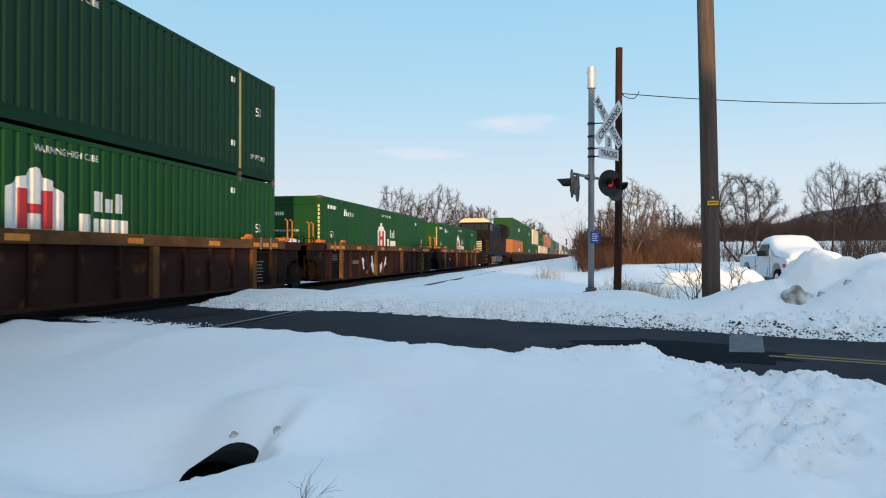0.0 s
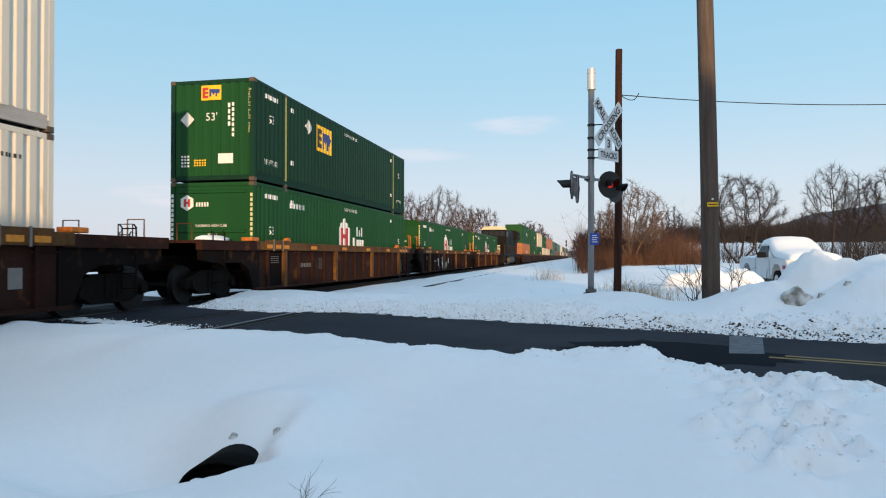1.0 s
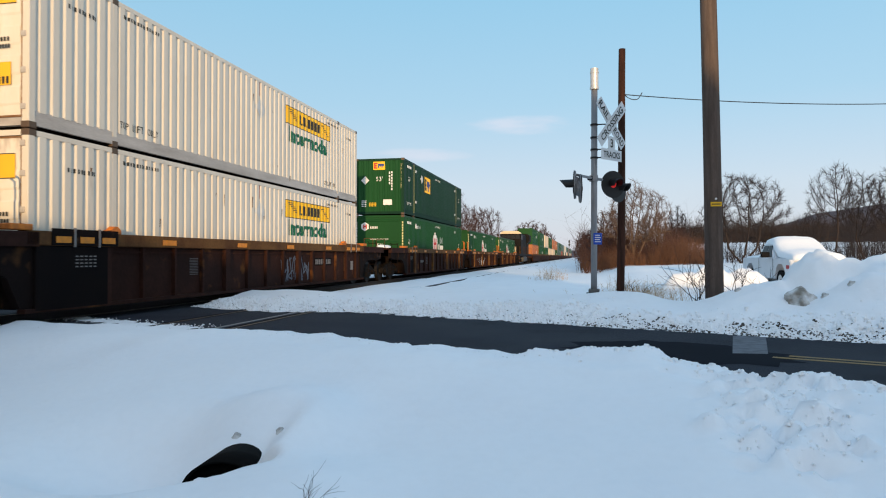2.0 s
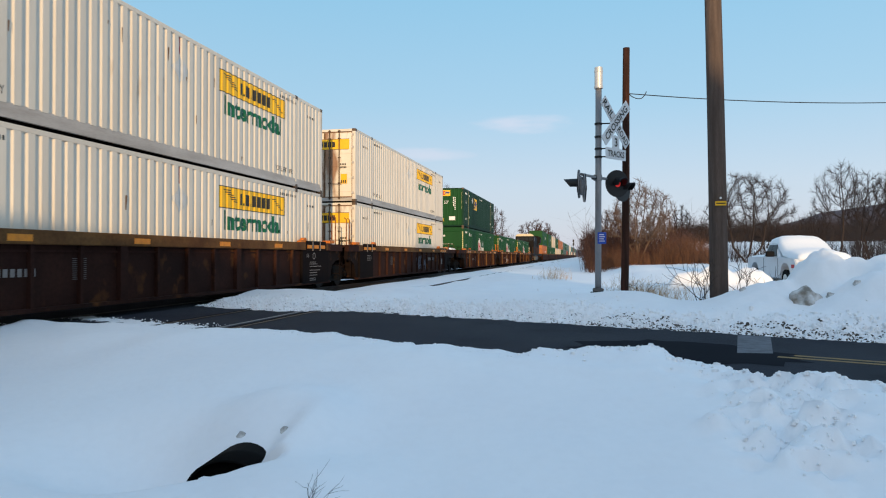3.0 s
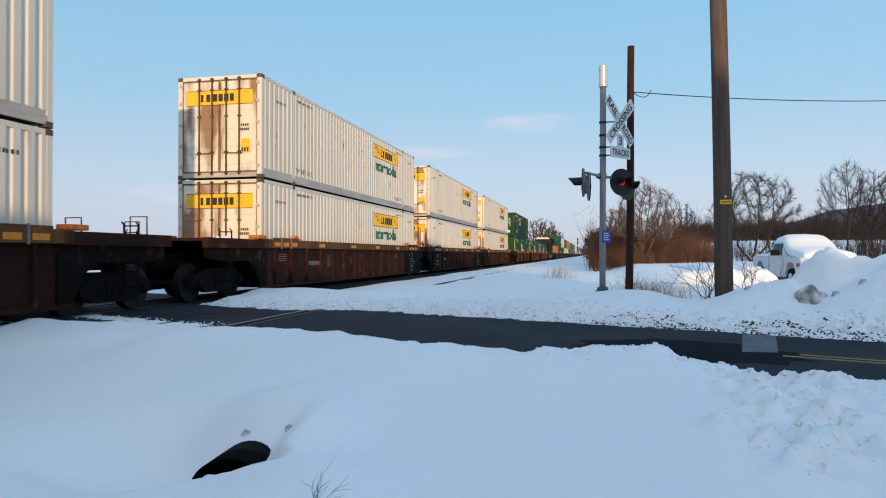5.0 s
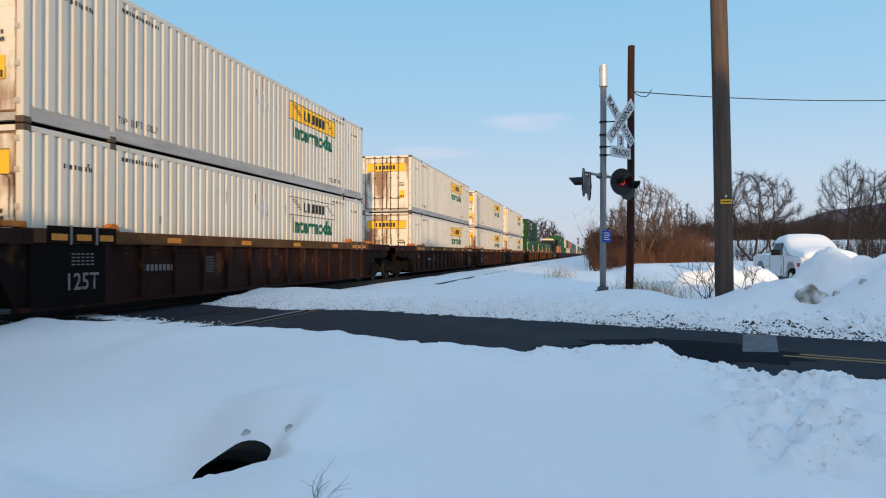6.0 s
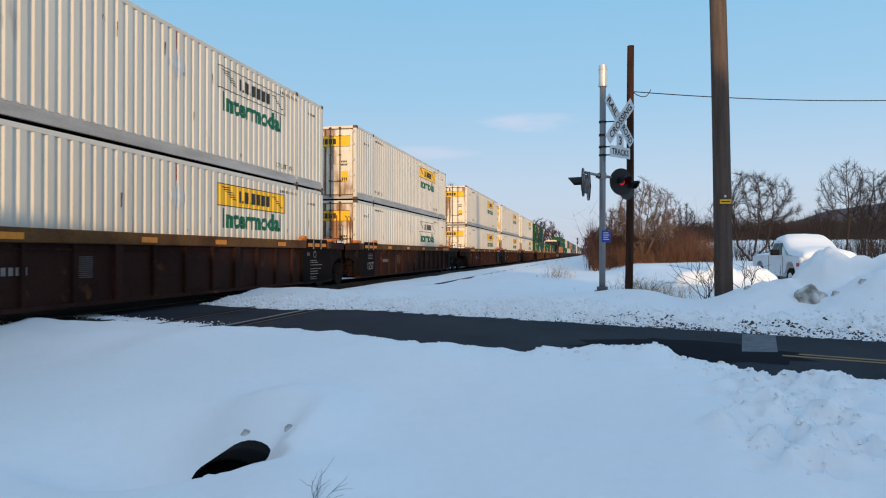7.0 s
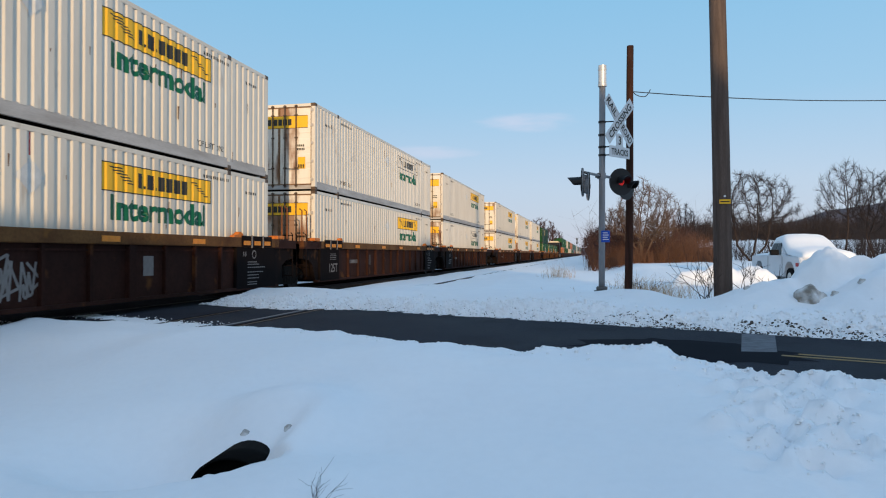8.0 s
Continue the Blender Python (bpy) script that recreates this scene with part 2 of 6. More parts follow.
BARK_PALE = mat("pale_twigs", (0.13, 0.085, 0.06), 0.9, second=(0.08, 0.05, 0.037), scale=3, island=0.2)
BRUSH = mat("rust_brown_brush", (0.125, 0.058, 0.030), 0.9, second=(0.055, 0.032, 0.023), scale=0.4, amount=0.8, island=0.35)
STRAW = mat("dry_straw", (0.46, 0.30, 0.15), 0.9, second=(0.3, 0.19, 0.1), scale=2, island=0.2)
# base lightened to purple-grey: distance haze is mixed into the colour
HILL = mat("hazed_bare_hill", (0.088, 0.072, 0.086), 0.95, second=(0.058, 0.047, 0.056), scale=0.03, amount=0.9, fine=0.5, stretch=(1, 1, 2.5), bump=0.6, bump_scale=0.2)
LOCO_BLACK = mat("locomotive_black", (0.006, 0.0055, 0.006), 0.6, spec=0.08, second=(0.014, 0.011, 0.010), scale=1.2)
LOCO_CREAM = mat("locomotive_cream", (0.66, 0.55, 0.38), 0.5, scale=2)
SIDING = mat("house_siding", (0.45, 0.44, 0.42), 0.8, scale=1, bump=0.2)
ROOF = mat("house_roof", (0.10, 0.09, 0.09), 0.9, scale=2, bump=0.3)
PIPE = mat("black_pipe_dark_inside", (0.004, 0.004, 0.004), 0.8, scale=5, spec=0.05)
WIRE = mat("black_wire", (0.02, 0.02, 0.02), 0.6)


# ---------------------------------------------------------------- mesh helpers
def box(bm, x0, x1, y0, y1, z0, z1):
    v = [bm.verts.new(p) for p in ((x0, y0, z0), (x1, y0, z0), (x1, y1, z0), (x0, y1, z0), (x0, y0, z1), (x1, y0, z1), (x1, y1, z1), (x0, y1, z1))]
    for f in ((0, 3, 2, 1), (4, 5, 6, 7), (0, 1, 5, 4), (1, 2, 6, 5), (2, 3, 7, 6), (3, 0, 4, 7)):
        bm.faces.new([v[i] for i in f])
    return bm


def boxes(*rows):
    bm = bmesh.new()
    for r in rows:
        box(bm, *r)
    return bm


def soft(bm, width=0.01, segments=1):
    """Rounded edges."""
    bmesh.ops.bevel(bm, geom=[e for e in bm.edges], offset=width, segments=segments, affect="EDGES", clamp_overlap=True)
    return bm


def tube(bm, points, radii, sides=8, cap=True):
    """A tapered tube along points."""
    rings, prev = [], None
    for i, p in enumerate(points):
        p = Vector(p)
        d = (Vector(points[min(i + 1, len(points) - 1)]) - Vector(points[max(i - 1, 0)])).normalized()
        side = d.orthogonal().normalized() if prev is None else (prev - d * prev.dot(d)).normalized()
        prev = side
        other = d.cross(side)
        r = radii[i] if isinstance(radii, (list, tuple)) else radii
        rings.append([bm.verts.new(p + (side * math.cos(k * math.tau / sides) + other * math.sin(k * math.tau / sides)) * r) for k in range(sides)])
    for a, b in zip(rings, rings[1:]):
        for k in range(sides):
            bm.faces.new((a[k], a[(k + 1) % sides], b[(k + 1) % sides], b[k]))
    if cap:
        bm.faces.new(rings[0][::-1])
        bm.faces.new(rings[-1])
    return bm


def tubes(rows, sides=8):
    bm = bmesh.new()
    for p, r in rows:
        tube(bm, p, r, sides)
    return bm


def prism(bm, outline, y0, y1, axis="y"):
    """A closed outline of (a, b) pushed from y0 to y1: a, b are x, z for axis y; y, z for axis x; x, y for axis z."""
    def at(a, b, c):
        return {"y": (a, c, b), "x": (c, a, b), "z": (a, b, c)}[axis]
    n = len(outline)
    lo = [bm.verts.new(at(a, b, y0)) for a, b in outline]
    hi = [bm.verts.new(at(a, b, y1)) for a, b in outline]
    bm.faces.new(lo)
    bm.faces.new(hi[::-1])
    for i in range(n):
        bm.faces.new((lo[i], hi[i], hi[(i + 1) % n], lo[(i + 1) % n]))
    return bm


def finish(bm, name, material, smooth=False):
    bmesh.ops.recalc_face_normals(bm, faces=bm.faces[:])
    me = bpy.data.meshes.new(name)
    bm.to_mesh(me)
    bm.free()
    me.materials.append(material)
    if smooth:
        for p in me.polygons:
            p.use_smooth = True
    return me


def part(name, bm, material, parent, label="", smooth=False):
    """One mesh object under a thing or a part; a mesh may be given in place of a bmesh, to be shared."""
    me = bm if isinstance(bm, bpy.types.Mesh) else finish(bm, name, material, smooth)
    ob = new(name, me)
    ob.parent = parent
    if name in ("marking", "stencil", "name_mark", "rust_mark"):
        ob["kind"] = "stuff"
    if label:
        ob["label"] = label
    return ob


def thing(name, label, category, m=None, group="", kind=""):
    ob = tagged(new(name), label, category, group, kind)
    ob.empty_display_size = 0.2
    if m is not None:
        ob.matrix_basis = m
    return ob


def solid(name, bm, material, label, category="", group="", kind="", smooth=False):
    return tagged(new(name, bm if isinstance(bm, bpy.types.Mesh) else finish(bm, name, material, smooth)), label, category, group, kind)


def lettering(text, size, width=None, weight=0.0):
    """The built-in font as a flat bmesh in the x-y plane, lower left corner at the origin; width squeezes it."""
    cu = bpy.data.curves.new("lettering", "FONT")
    cu.body, cu.size, cu.resolution_u, cu.offset = text, 1.0, 2, weight
    ob = bpy.data.objects.new("lettering", cu)
    me = bpy.data.meshes.new_from_object(ob)
    bm = bmesh.new()
    bm.from_mesh(me)
    bpy.data.objects.remove(ob)
    bpy.data.curves.remove(cu)
    bpy.data.meshes.remove(me)
    xs, ys = [v.co.x for v in bm.verts], [v.co.y for v in bm.verts]
    x0, x1, y0, y1 = min(xs), max(xs), min(ys), max(ys)
    k = size / (y1 - y0)
    kx = width / (x1 - x0) if width else k
    for v in bm.verts:
        v.co = Vector(((v.co.x - x0) * kx, (v.co.y - y0) * k, 0))
    return bm


def bars(n, width, height, gap=0.35):
    """Plain bars in place of writing: one row of n blocks."""
    bm = bmesh.new()
    w = width / n
    for i in range(n):
        quad(bm, ((i * w, 0), (i * w + w * (1 - gap), 0), (i * w + w * (1 - gap), height), (i * w, height)))
    return bm


def quad(bm, pts):
    return bm.faces.new([bm.verts.new((a, b, 0)) for a, b in pts])


def rect(w, h):
    bm = bmesh.new()
    quad(bm, ((0, 0), (w, 0), (w, h), (0, h)))
    return bm


def poly(*pts):
    bm = bmesh.new()
    quad(bm, pts)
    return bm


# ---------------------------------------------------------------- ground
RX, RY = 0.935, -0.355           # the road's direction
NX, NY = 0.355, 0.935            # across it, away from the camera


def lattice(ix, iy, seed):
    h = np.sin(ix * 127.1 + iy * 311.7 + seed * 74.7) * 43758.5453
    return h - np.floor(h)


def vnoise(x, y, seed=0):
    ix, iy = np.floor(x), np.floor(y)
    fx, fy = x - ix, y - iy
    fx, fy = fx * fx * (3 - 2 * fx), fy * fy * (3 - 2 * fy)
    a, b = lattice(ix, iy, seed), lattice(ix + 1, iy, seed)
    c, d = lattice(ix, iy + 1, seed), lattice(ix + 1, iy + 1, seed)
    return (a + (b - a) * fx) * (1 - fy) + (c + (d - c) * fx) * fy - 0.5


def smooth01(v):
    v = np.clip(v, 0, 1)
    return v * v * (3 - 2 * v)


def bump_at(x, y, cx, cy, r, power=2.0):
    return np.exp(-(((x - cx) ** 2 + (y - cy) ** 2) / (r * r)) ** (power / 2))


DENTS = []
dent_rng = random.Random(5)
for k in range(460):
    s = dent_rng.random() ** 0.8
    px = 1.52 - 0.12 * s + 0.12 * math.sin(s * 5.0) + dent_rng.gauss(0, 0.34 - 0.17 * s)
    py = 6.35 - 1.95 * s + dent_rng.gauss(0, 0.08)
    DENTS.append((px, py, dent_rng.uniform(0.04, 0.095), dent_rng.uniform(-0.09, 0.075)))


def far_edge(a):
    """The foot of the far plough bank; it swings in over the asphalt beside the rails."""
    return 10.50 + np.interp(a, [-13.6, -11.8, -10.4, -9.0], [-0.75, -0.9, -0.8, 0.0])


def near_edge(a):
    e = np.interp(a, [-16, -11.6, -10, -8.6, -5.7, -3.6, -2.6, -1.8, -0.9, 0.2, 4, 20], [5.3, 5.4, 6.1, 6.55, 6.72, 6.5, 6.75, 6.95, 6.45, 6.4, 6.3, 6.3])
    return e + 0.10 * vnoise(a * 2.1, a * 0, 3) + 0.10 * vnoise(a * 6.3, a * 0, 4) + 0.05 * vnoise(a * 17, a * 0, 5)


# how the crest of the near plough bank swells and dips along the road
CREST_AT = [-11.36, -11.03, -10.09, -9.22, -7.83, -7.1, -6.27, -5.37, -4.69, -4.16, -3.87, -3.53, -3.03, -2.67, -2.41, -2.16, -1.91, -1.76, -1.57, -1.36, -1.21, -1.06, -0.84, -0.76, -0.72, -0.68, -0.58, -0.46, -0.29, -0.19, 0.02]
CREST_UP = [0.05, 0.055, 0.016, 0.02, -0.076, -0.019, -0.012, -0.005, -0.087, -0.017, 0.023, 0.002, 0.037, 0.084, 0.084, 0.031, 0.062, -0.007, -0.083, -0.072, -0.052, -0.04, 0.058, -0.085, -0.049, 0.013, 0.106, 0.029, -0.007, -0.058, -0.028]


def ground_height(x, y):
    o, a = NX * x + NY * y, RX * x + RY * y
    # the field on the camera's side of the road
    d = near_edge(a) - o
    slope = np.interp(a, [-16, -11.6, -8.6, 20], [5.3, 5.4, 6.5, 6.5]) - o
    rough = smooth01((a + 7.0) / 2.5)
    crest = 0.10 + 0.05 * vnoise(a * 1.3, o * 0.8, 11) + (0.05 + 0.06 * rough) * vnoise(a * 4.1, o * 4.1, 12) * np.exp(-np.maximum(d, 0) / 0.7)
    crest = crest + 0.10 * bump_at(a, o, -2.0, 6.75, 0.75) + 0.075 * smooth01((a + 9.5) / 2.5) * smooth01((-3.0 - a) / 1.2)
    crest = crest + 0.14 * smooth01((a + 2.6) / 1.7) * np.exp(-np.maximum(d, 0) / 0.9)
    crest = crest + np.interp(a, CREST_AT, CREST_UP) * np.exp(-np.maximum(d - 0.35, 0) / 0.28)
    near = crest * smooth01(d / 0.22) - 0.46 * smooth01((slope - 0.35) / 3.4) - 0.03
    near = near + 0.10 * vnoise(x * 0.55 + 3, y * 0.75, 13) * smooth01(slope) + 0.012 * vnoise(x * 3, y * 3, 14) * smooth01(d)
    near = near + 0.05 * vnoise(a * 0.5, o * 3.2, 15) * np.exp(-((d - 0.7) / 0.5) ** 2)
    near = near - 0.12 * bump_at(x, y, -3.3, 4.35, 0.8) + 0.27 * bump_at(x, y, -2.55, 5.0, 0.62, 3) + 0.12 * bump_at(x, y, -1.8, 3.95, 0.5)
    # a melted swale with a sharp rim, and the drain mouth in it
    rim = -2.22 + 0.16 * np.sin((y - 4.0) * 1.3) - 0.55 * smooth01((4.25 - y) / 0.5)
    swale = smooth01((rim - x) / 0.30) * smooth01((x + 4.9) / 2.2) * smooth01((y - 3.75) / 0.5) * smooth01((5.55 - y) / 1.0)
    near = near - 0.26 * swale
    pit = smooth01((0.36 - np.abs(x + 2.48)) / 0.08) * smooth01((y - 4.06 - 0.45 * (x + 2.50)) / 0.10) * smooth01((4.42 - y) / 0.05)
    near = near * (1 - pit) - 0.80 * pit
    trodden = np.zeros_like(near)
    for px, py, r, depth in DENTS:
        trodden = trodden + depth * bump_at(x, y, px, py, r, 3.0)
    near = near + 0.085 * np.tanh(trodden / 0.085)
    trail = np.exp(-((x - 1.55) / 0.45) ** 2) * smooth01((y - 3) / 0.5) * smooth01(d * 3)
    near = near + trail * (0.08 * vnoise(x * 6, y * 6, 16) + 0.04 * vnoise(x * 13, y * 13, 17))
    near = np.where((d > 0.06) & (d < 1.15), np.maximum(near, 0.012), near)
    near = np.where(d < 0, -0.12, near)
    # the plough bank on the far side and the verge behind it
    e = o - far_edge(a) - 0.12 * vnoise(a * 1.7, a * 0, 21) - 0.10 * vnoise(a * 6.0, a * 0, 22)
    top = 0.26 - 0.09 * smooth01((-4.5 - a) / 3.0) * (1 - smooth01((e - 1.2) / 1.6)) + 0.10 * vnoise(a * 0.8, o * 0.6, 23) + 0.05 * vnoise(a * 2.4, o * 2.4, 27)
    far = top * smooth01(e / 1.15) + (0.08 * vnoise(a * 5.5, o * 5.5, 24) + 0.07 * vnoise(a * 11.5, o * 11.5, 34)) * np.exp(-((e - 0.45) / (0.45 + 0.6 * smooth01((-4.0 - a) / 3.0))) ** 2)
    far = far - 0.16 * smooth01((e - 2.4) / 2.5) + 0.06 * vnoise(x * 0.5, y * 0.5, 25) * smooth01(e - 1) - 0.02
    far = far + 0.20 * bump_at(x, y, 0.95, 13.6, 0.8) + 0.16 * bump_at(x, y, 2.6, 12.7, 0.7) + 0.10 * bump_at(x, y, -0.3, 14.6, 1.2)
    mound = np.maximum.reduce([0.92 * bump_at(x, y, 3.90, 12.40, 0.62, 2.4), 0.86 * bump_at(x, y, 4.85, 12.1, 0.90, 2.8), 0.60 * bump_at(x, y, 4.5, 11.7, 0.9, 2.4), 0.84 * bump_at(x, y, 6.6, 11.6, 1.5, 3), 0.86 * bump_at(x, y, 4.35, 12.4, 0.62, 2.4),
                               0.40 * bump_at(x, y, 3.3, 12.35, 0.85)])
    mound = mound * (1 + 0.24 * vnoise(x * 2.2, y * 2.2, 26) + 0.24 * vnoise(x * 4.6, y * 4.6, 28) + 0.13 * vnoise(x * 9.3, y * 9.3, 32))
    far = far + mound * smooth01(e / 0.9)
    pile = np.maximum.reduce([0.60 * bump_at(x, y, 2.85, 20.2, 0.62, 4), 0.74 * bump_at(x, y, 3.55, 20.3, 0.72, 4), 0.62 * bump_at(x, y, 4.5, 20.4, 0.70, 4)])
    far = far + pile * (1 + 0.35 * vnoise(x * 3, y * 3, 29) + 0.15 * vnoise(x * 8, y * 8, 33))
    foot = np.where(o < 13.2, smooth01((x + 9.15) / 0.60), smooth01((x + 8.7) / 1.6))
    far = far * foot - 0.05 * (1 - foot)
    far = np.where(e < 0, -0.12, far)
    # open land rising gently away to the right, the railway level
    rise = 0.030 * np.maximum(0, y - 70) * smooth01((x - 6) / 40)
    far = far + np.minimum(rise, 14) + 0.50 * smooth01((y - 20) / 22) * smooth01((x - 0.6) / 2.4)
    z = np.where(o < 8.4, near, far)
    bed = smooth01((x + 12.6) / 0.5) * (1 - smooth01((x + 8.5 + 0.68 * smooth01((13.6 - o) / 0.6)) / 0.35))
    z = np.where(bed > 0, z * (1 - bed) - 0.20 * bed, z)
    z = np.where((np.abs(x + 5.48) < 0.10) & (o > 12.5), np.minimum(z, np.where((y > 21) & (y < 47), -0.03, 0.12)), z)
    return z


def steps(*runs):
    """Coordinates from runs of (start, stop, step)."""
    out = []
    for a, b, s in runs:
        out += list(np.arange(a, b - s * 0.01, s))
    return np.array(out + [runs[-1][1]])


gx = steps((-3000, -600, 300), (-600, -120, 60), (-120, -30, 10), (-30, -13, 1.0), (-13, -6, 0.12), (-6, 5.4, 0.055), (5.4, 10, 0.2), (10, 30, 1.5), (30, 150, 10), (150, 600, 50), (600, 3000, 300))
gy = steps((-400, -40, 40), (-40, 2, 3), (2, 3.2, 0.2), (3.2, 7.6, 0.05), (7.6, 10, 0.15), (10, 13.6, 0.07), (13.6, 22, 0.13), (22, 60, 1.0), (60, 160, 5), (160, 600, 40), (600, 4000, 300))
mx, my = np.meshgrid(gx, gy)
mz = ground_height(mx, my)
nxg, nyg = len(gx), len(gy)
idx = np.arange(nxg * nyg).reshape(nyg, nxg)
quads = np.stack([idx[:-1, :-1], idx[:-1, 1:], idx[1:, 1:], idx[1:, :-1]], -1).reshape(-1, 4)
ground_mesh = bpy.data.meshes.new("ground")
ground_mesh.from_pydata(np.stack([mx, my, mz], -1).reshape(-1, 3).tolist(), [], quads.tolist())
ground_mesh.materials.append(SNOW)
ground_mesh.polygons.foreach_set("use_smooth", [True] * len(quads))
ground = tagged(new("ground", ground_mesh), "deep wind-smoothed snow over fields and verges", "snow", kind="structure")


def gz(x, y):
    """The ground's height, between the points of its mesh."""
    i = min(max(int(np.searchsorted(gx, x)) - 1, 0), nxg - 2)
    j = min(max(int(np.searchsorted(gy, y)) - 1, 0), nyg - 2)
    u, v = (x - gx[i]) / (gx[i + 1] - gx[i]), (y - gy[j]) / (gy[j + 1] - gy[j])
    return float((mz[j, i] * (1 - u) + mz[j, i + 1] * u) * (1 - v) + (mz[j + 1, i] * (1 - u) + mz[j + 1, i + 1] * u) * v)


def along(a, o, z=0.0):
    """A place on the road: metres along it and across it."""
    return Vector((RX * a + NX * o, RY * a + NY * o, z))


def strip(a0, a1, o0, o1, z, cuts=1, ragged=0.0, seed=0):
    bm = bmesh.new()
    r = random.Random(seed)
    rows = []
    for i in range(cuts + 1):
        a = a0 + (a1 - a0) * i / cuts
        rows.append([bm.verts.new(along(a, o0 + r.uniform(-ragged, ragged), z)), bm.verts.new(along(a, o1 + r.uniform(-ragged, ragged), z))])
    for p, q in zip(rows, rows[1:]):
        bm.faces.new((p[0], q[0], q[1], p[1]))
    return bm


road_bm = bmesh.new()
prism(road_bm, [tuple(along(a, o)[:2]) for a, o in ((-60, 4.8), (-11, 4.8), (-8, 5.8), (70, 5.8), (70, 11.8), (-60, 11.8))], -0.25, -0.015, "z")
road = solid("road", road_bm, ASPHALT, "dark damp asphalt road over the level crossing", "road", kind="structure")
part("centre_line", strip(-0.95, 45, 8.40, 8.50, -0.011, 60, 0.006, 1), PAINT_YELLOW, road)
part("centre_line", strip(-0.80, 45, 8.60, 8.70, -0.011, 60, 0.006, 2), PAINT_YELLOW, road)
stop_bm = bmesh.new()
stop_bm.faces.new([stop_bm.verts.new((x, y, -0.011)) for x, y in ((1.73, 8.47), (2.13, 8.50), (2.55, 10.30), (2.12, 10.35))])
part("stop_line", stop_bm, PAINT_WHITE, road, "worn white stop line")
wet_bm = bmesh.new()
wet_rng = random.Random(8)
wet_bm.faces.new([wet_bm.verts.new(along(-2.0 + 1.35 * k * math.cos(t), 8.35 + 0.95 * k * math.sin(t), -0.0125)) for t, k in ((j * math.tau / 40, wet_rng.uniform(0.86, 1.1)) for j in range(40))])
part("wet_patch", wet_bm, WET, road, "dark wet patch on the asphalt")
part("snow_smear", strip(-12.6, -9.1, 6.55, 6.95, -0.0095, 40, 0.10, 5), SNOW, road, "thin trodden snow on the asphalt")

# ---------------------------------------------------------------- railway
def rail_bm(x, y0, y1, top=0.0):
    bm = bmesh.new()
    h = [(-0.036, 0), (0.036, 0), (0.036, -0.035), (0.010, -0.05), (0.010, -0.14), (0.07, -0.16), (0.07, -0.172), (-0.07, -0.172), (-0.07, -0.16), (-0.010, -0.14), (-0.010, -0.05), (-0.036, -0.035)]
    return prism(bm, [(x + a, top + b) for a, b in h], y0, y1, "y")


bed_bm = boxes((-12.3, -8.45, -60, 700, -0.5, -0.185))
solid("ballast_bed", bed_bm, BALLAST, "dark ballast swept clear of snow under the train", "ballast", kind="structure")
TRACK = -10.19
for x, y0, y1, top in ((TRACK - 0.75, -60, 700, 0.0), (TRACK + 0.75, -60, 700, 0.0), (-5.48, 8.71, 17, -0.004), (-5.48, 17, 700, 0.075), (-6.98, 9.28, 700, -0.004)):
    solid("rail", rail_bm(x, y0, y1, top), RAIL, "steel running rail, dull brown", "rail", "rails of the crossing", "structure")
for x in (-5.48, -6.98):
    y0, y1 = (6.4 - NX * x) / NY, (10.9 - NX * x) / NY
    solid("flangeway", boxes((x - 0.15, x - 0.045, y0, y1, -0.06, -0.010)), PANEL_BLACK, "dark rubber flangeway beside a rail", "crossing panel", kind="structure")
    if x > -6:
        solid("flangeway", boxes((x - 0.32, x - 0.265, y0, y1, -0.06, -0.006)), GALV, "salt-whitened flange strip beside a rail", "crossing panel", kind="structure")


# ---------------------------------------------------------------- train
STAIN = mat("rust_run", (0.16, 0.075, 0.03), 0.9, second=(0.30, 0.2, 0.12), scale=8)
HALF, LONG, TALL = 1.295, 16.15, 2.89
PERIOD, DEEP = 0.28, 0.030
MOVING = []                      # (thing, where its middle stands along the track at the start, height)


def wave(y):
    """How far the corrugated wall lies behind its crests at y."""
    p = (y / PERIOD) % 1.0
    if p < 0.50:
        return 0.0
    if p < 0.62:
        return DEEP * (p - 0.50) / 0.12
    if p < 0.88:
        return DEEP
    return DEEP * (1 - (p - 0.88) / 0.12)


def breaks(y0, y1):
    out = [y0]
    k = math.floor(y0 / PERIOD)
    while k * PERIOD < y1:
        for p in (0.0, 0.50, 0.62, 0.88):
            v = (k + p) * PERIOD
            if y0 + 1e-4 < v < y1 - 1e-4:
                out.append(v)
        k += 1
    return out + [y1]


def corrugated(bm, y0, y1, z0, z1, x):
    prev = None
    for y in breaks(y0, y1):
        w = wave(y)
        pair = (bm.verts.new((x - w, y, z0)), bm.verts.new((x - w, y, z1)))
        if prev:
            bm.faces.new((prev[0], pair[0], pair[1], prev[1]))
        prev = pair
    return bm


def drape(bm, y, z, x=HALF - 0.004, lift=0.004, wavy=True):
    """Stands a flat print (x to the right, y up) on the side wall with its lower left corner at y, z, following the waves."""
    if wavy:
        xs = [v.co.x for v in bm.verts]
        for b in breaks(y + min(xs), y + max(xs))[1:-1]:
            bmesh.ops.bisect_plane(bm, geom=bm.verts[:] + bm.edges[:] + bm.faces[:], plane_co=(b - y, 0, 0), plane_no=(1, 0, 0))
    for v in bm.verts:
        py, pz = y + v.co.x, z + v.co.y
        v.co = Vector((x + lift - (wave(py) if wavy else 0), py, pz))
    return bm


def on_end(bm, x, z, y, lift=0.005):
    """Stands a flat print on the end that looks back along the track: its lower left corner at x, z."""
    for v in bm.verts:
        v.co = Vector((x + v.co.x, y - lift, z + v.co.y))
    return bm


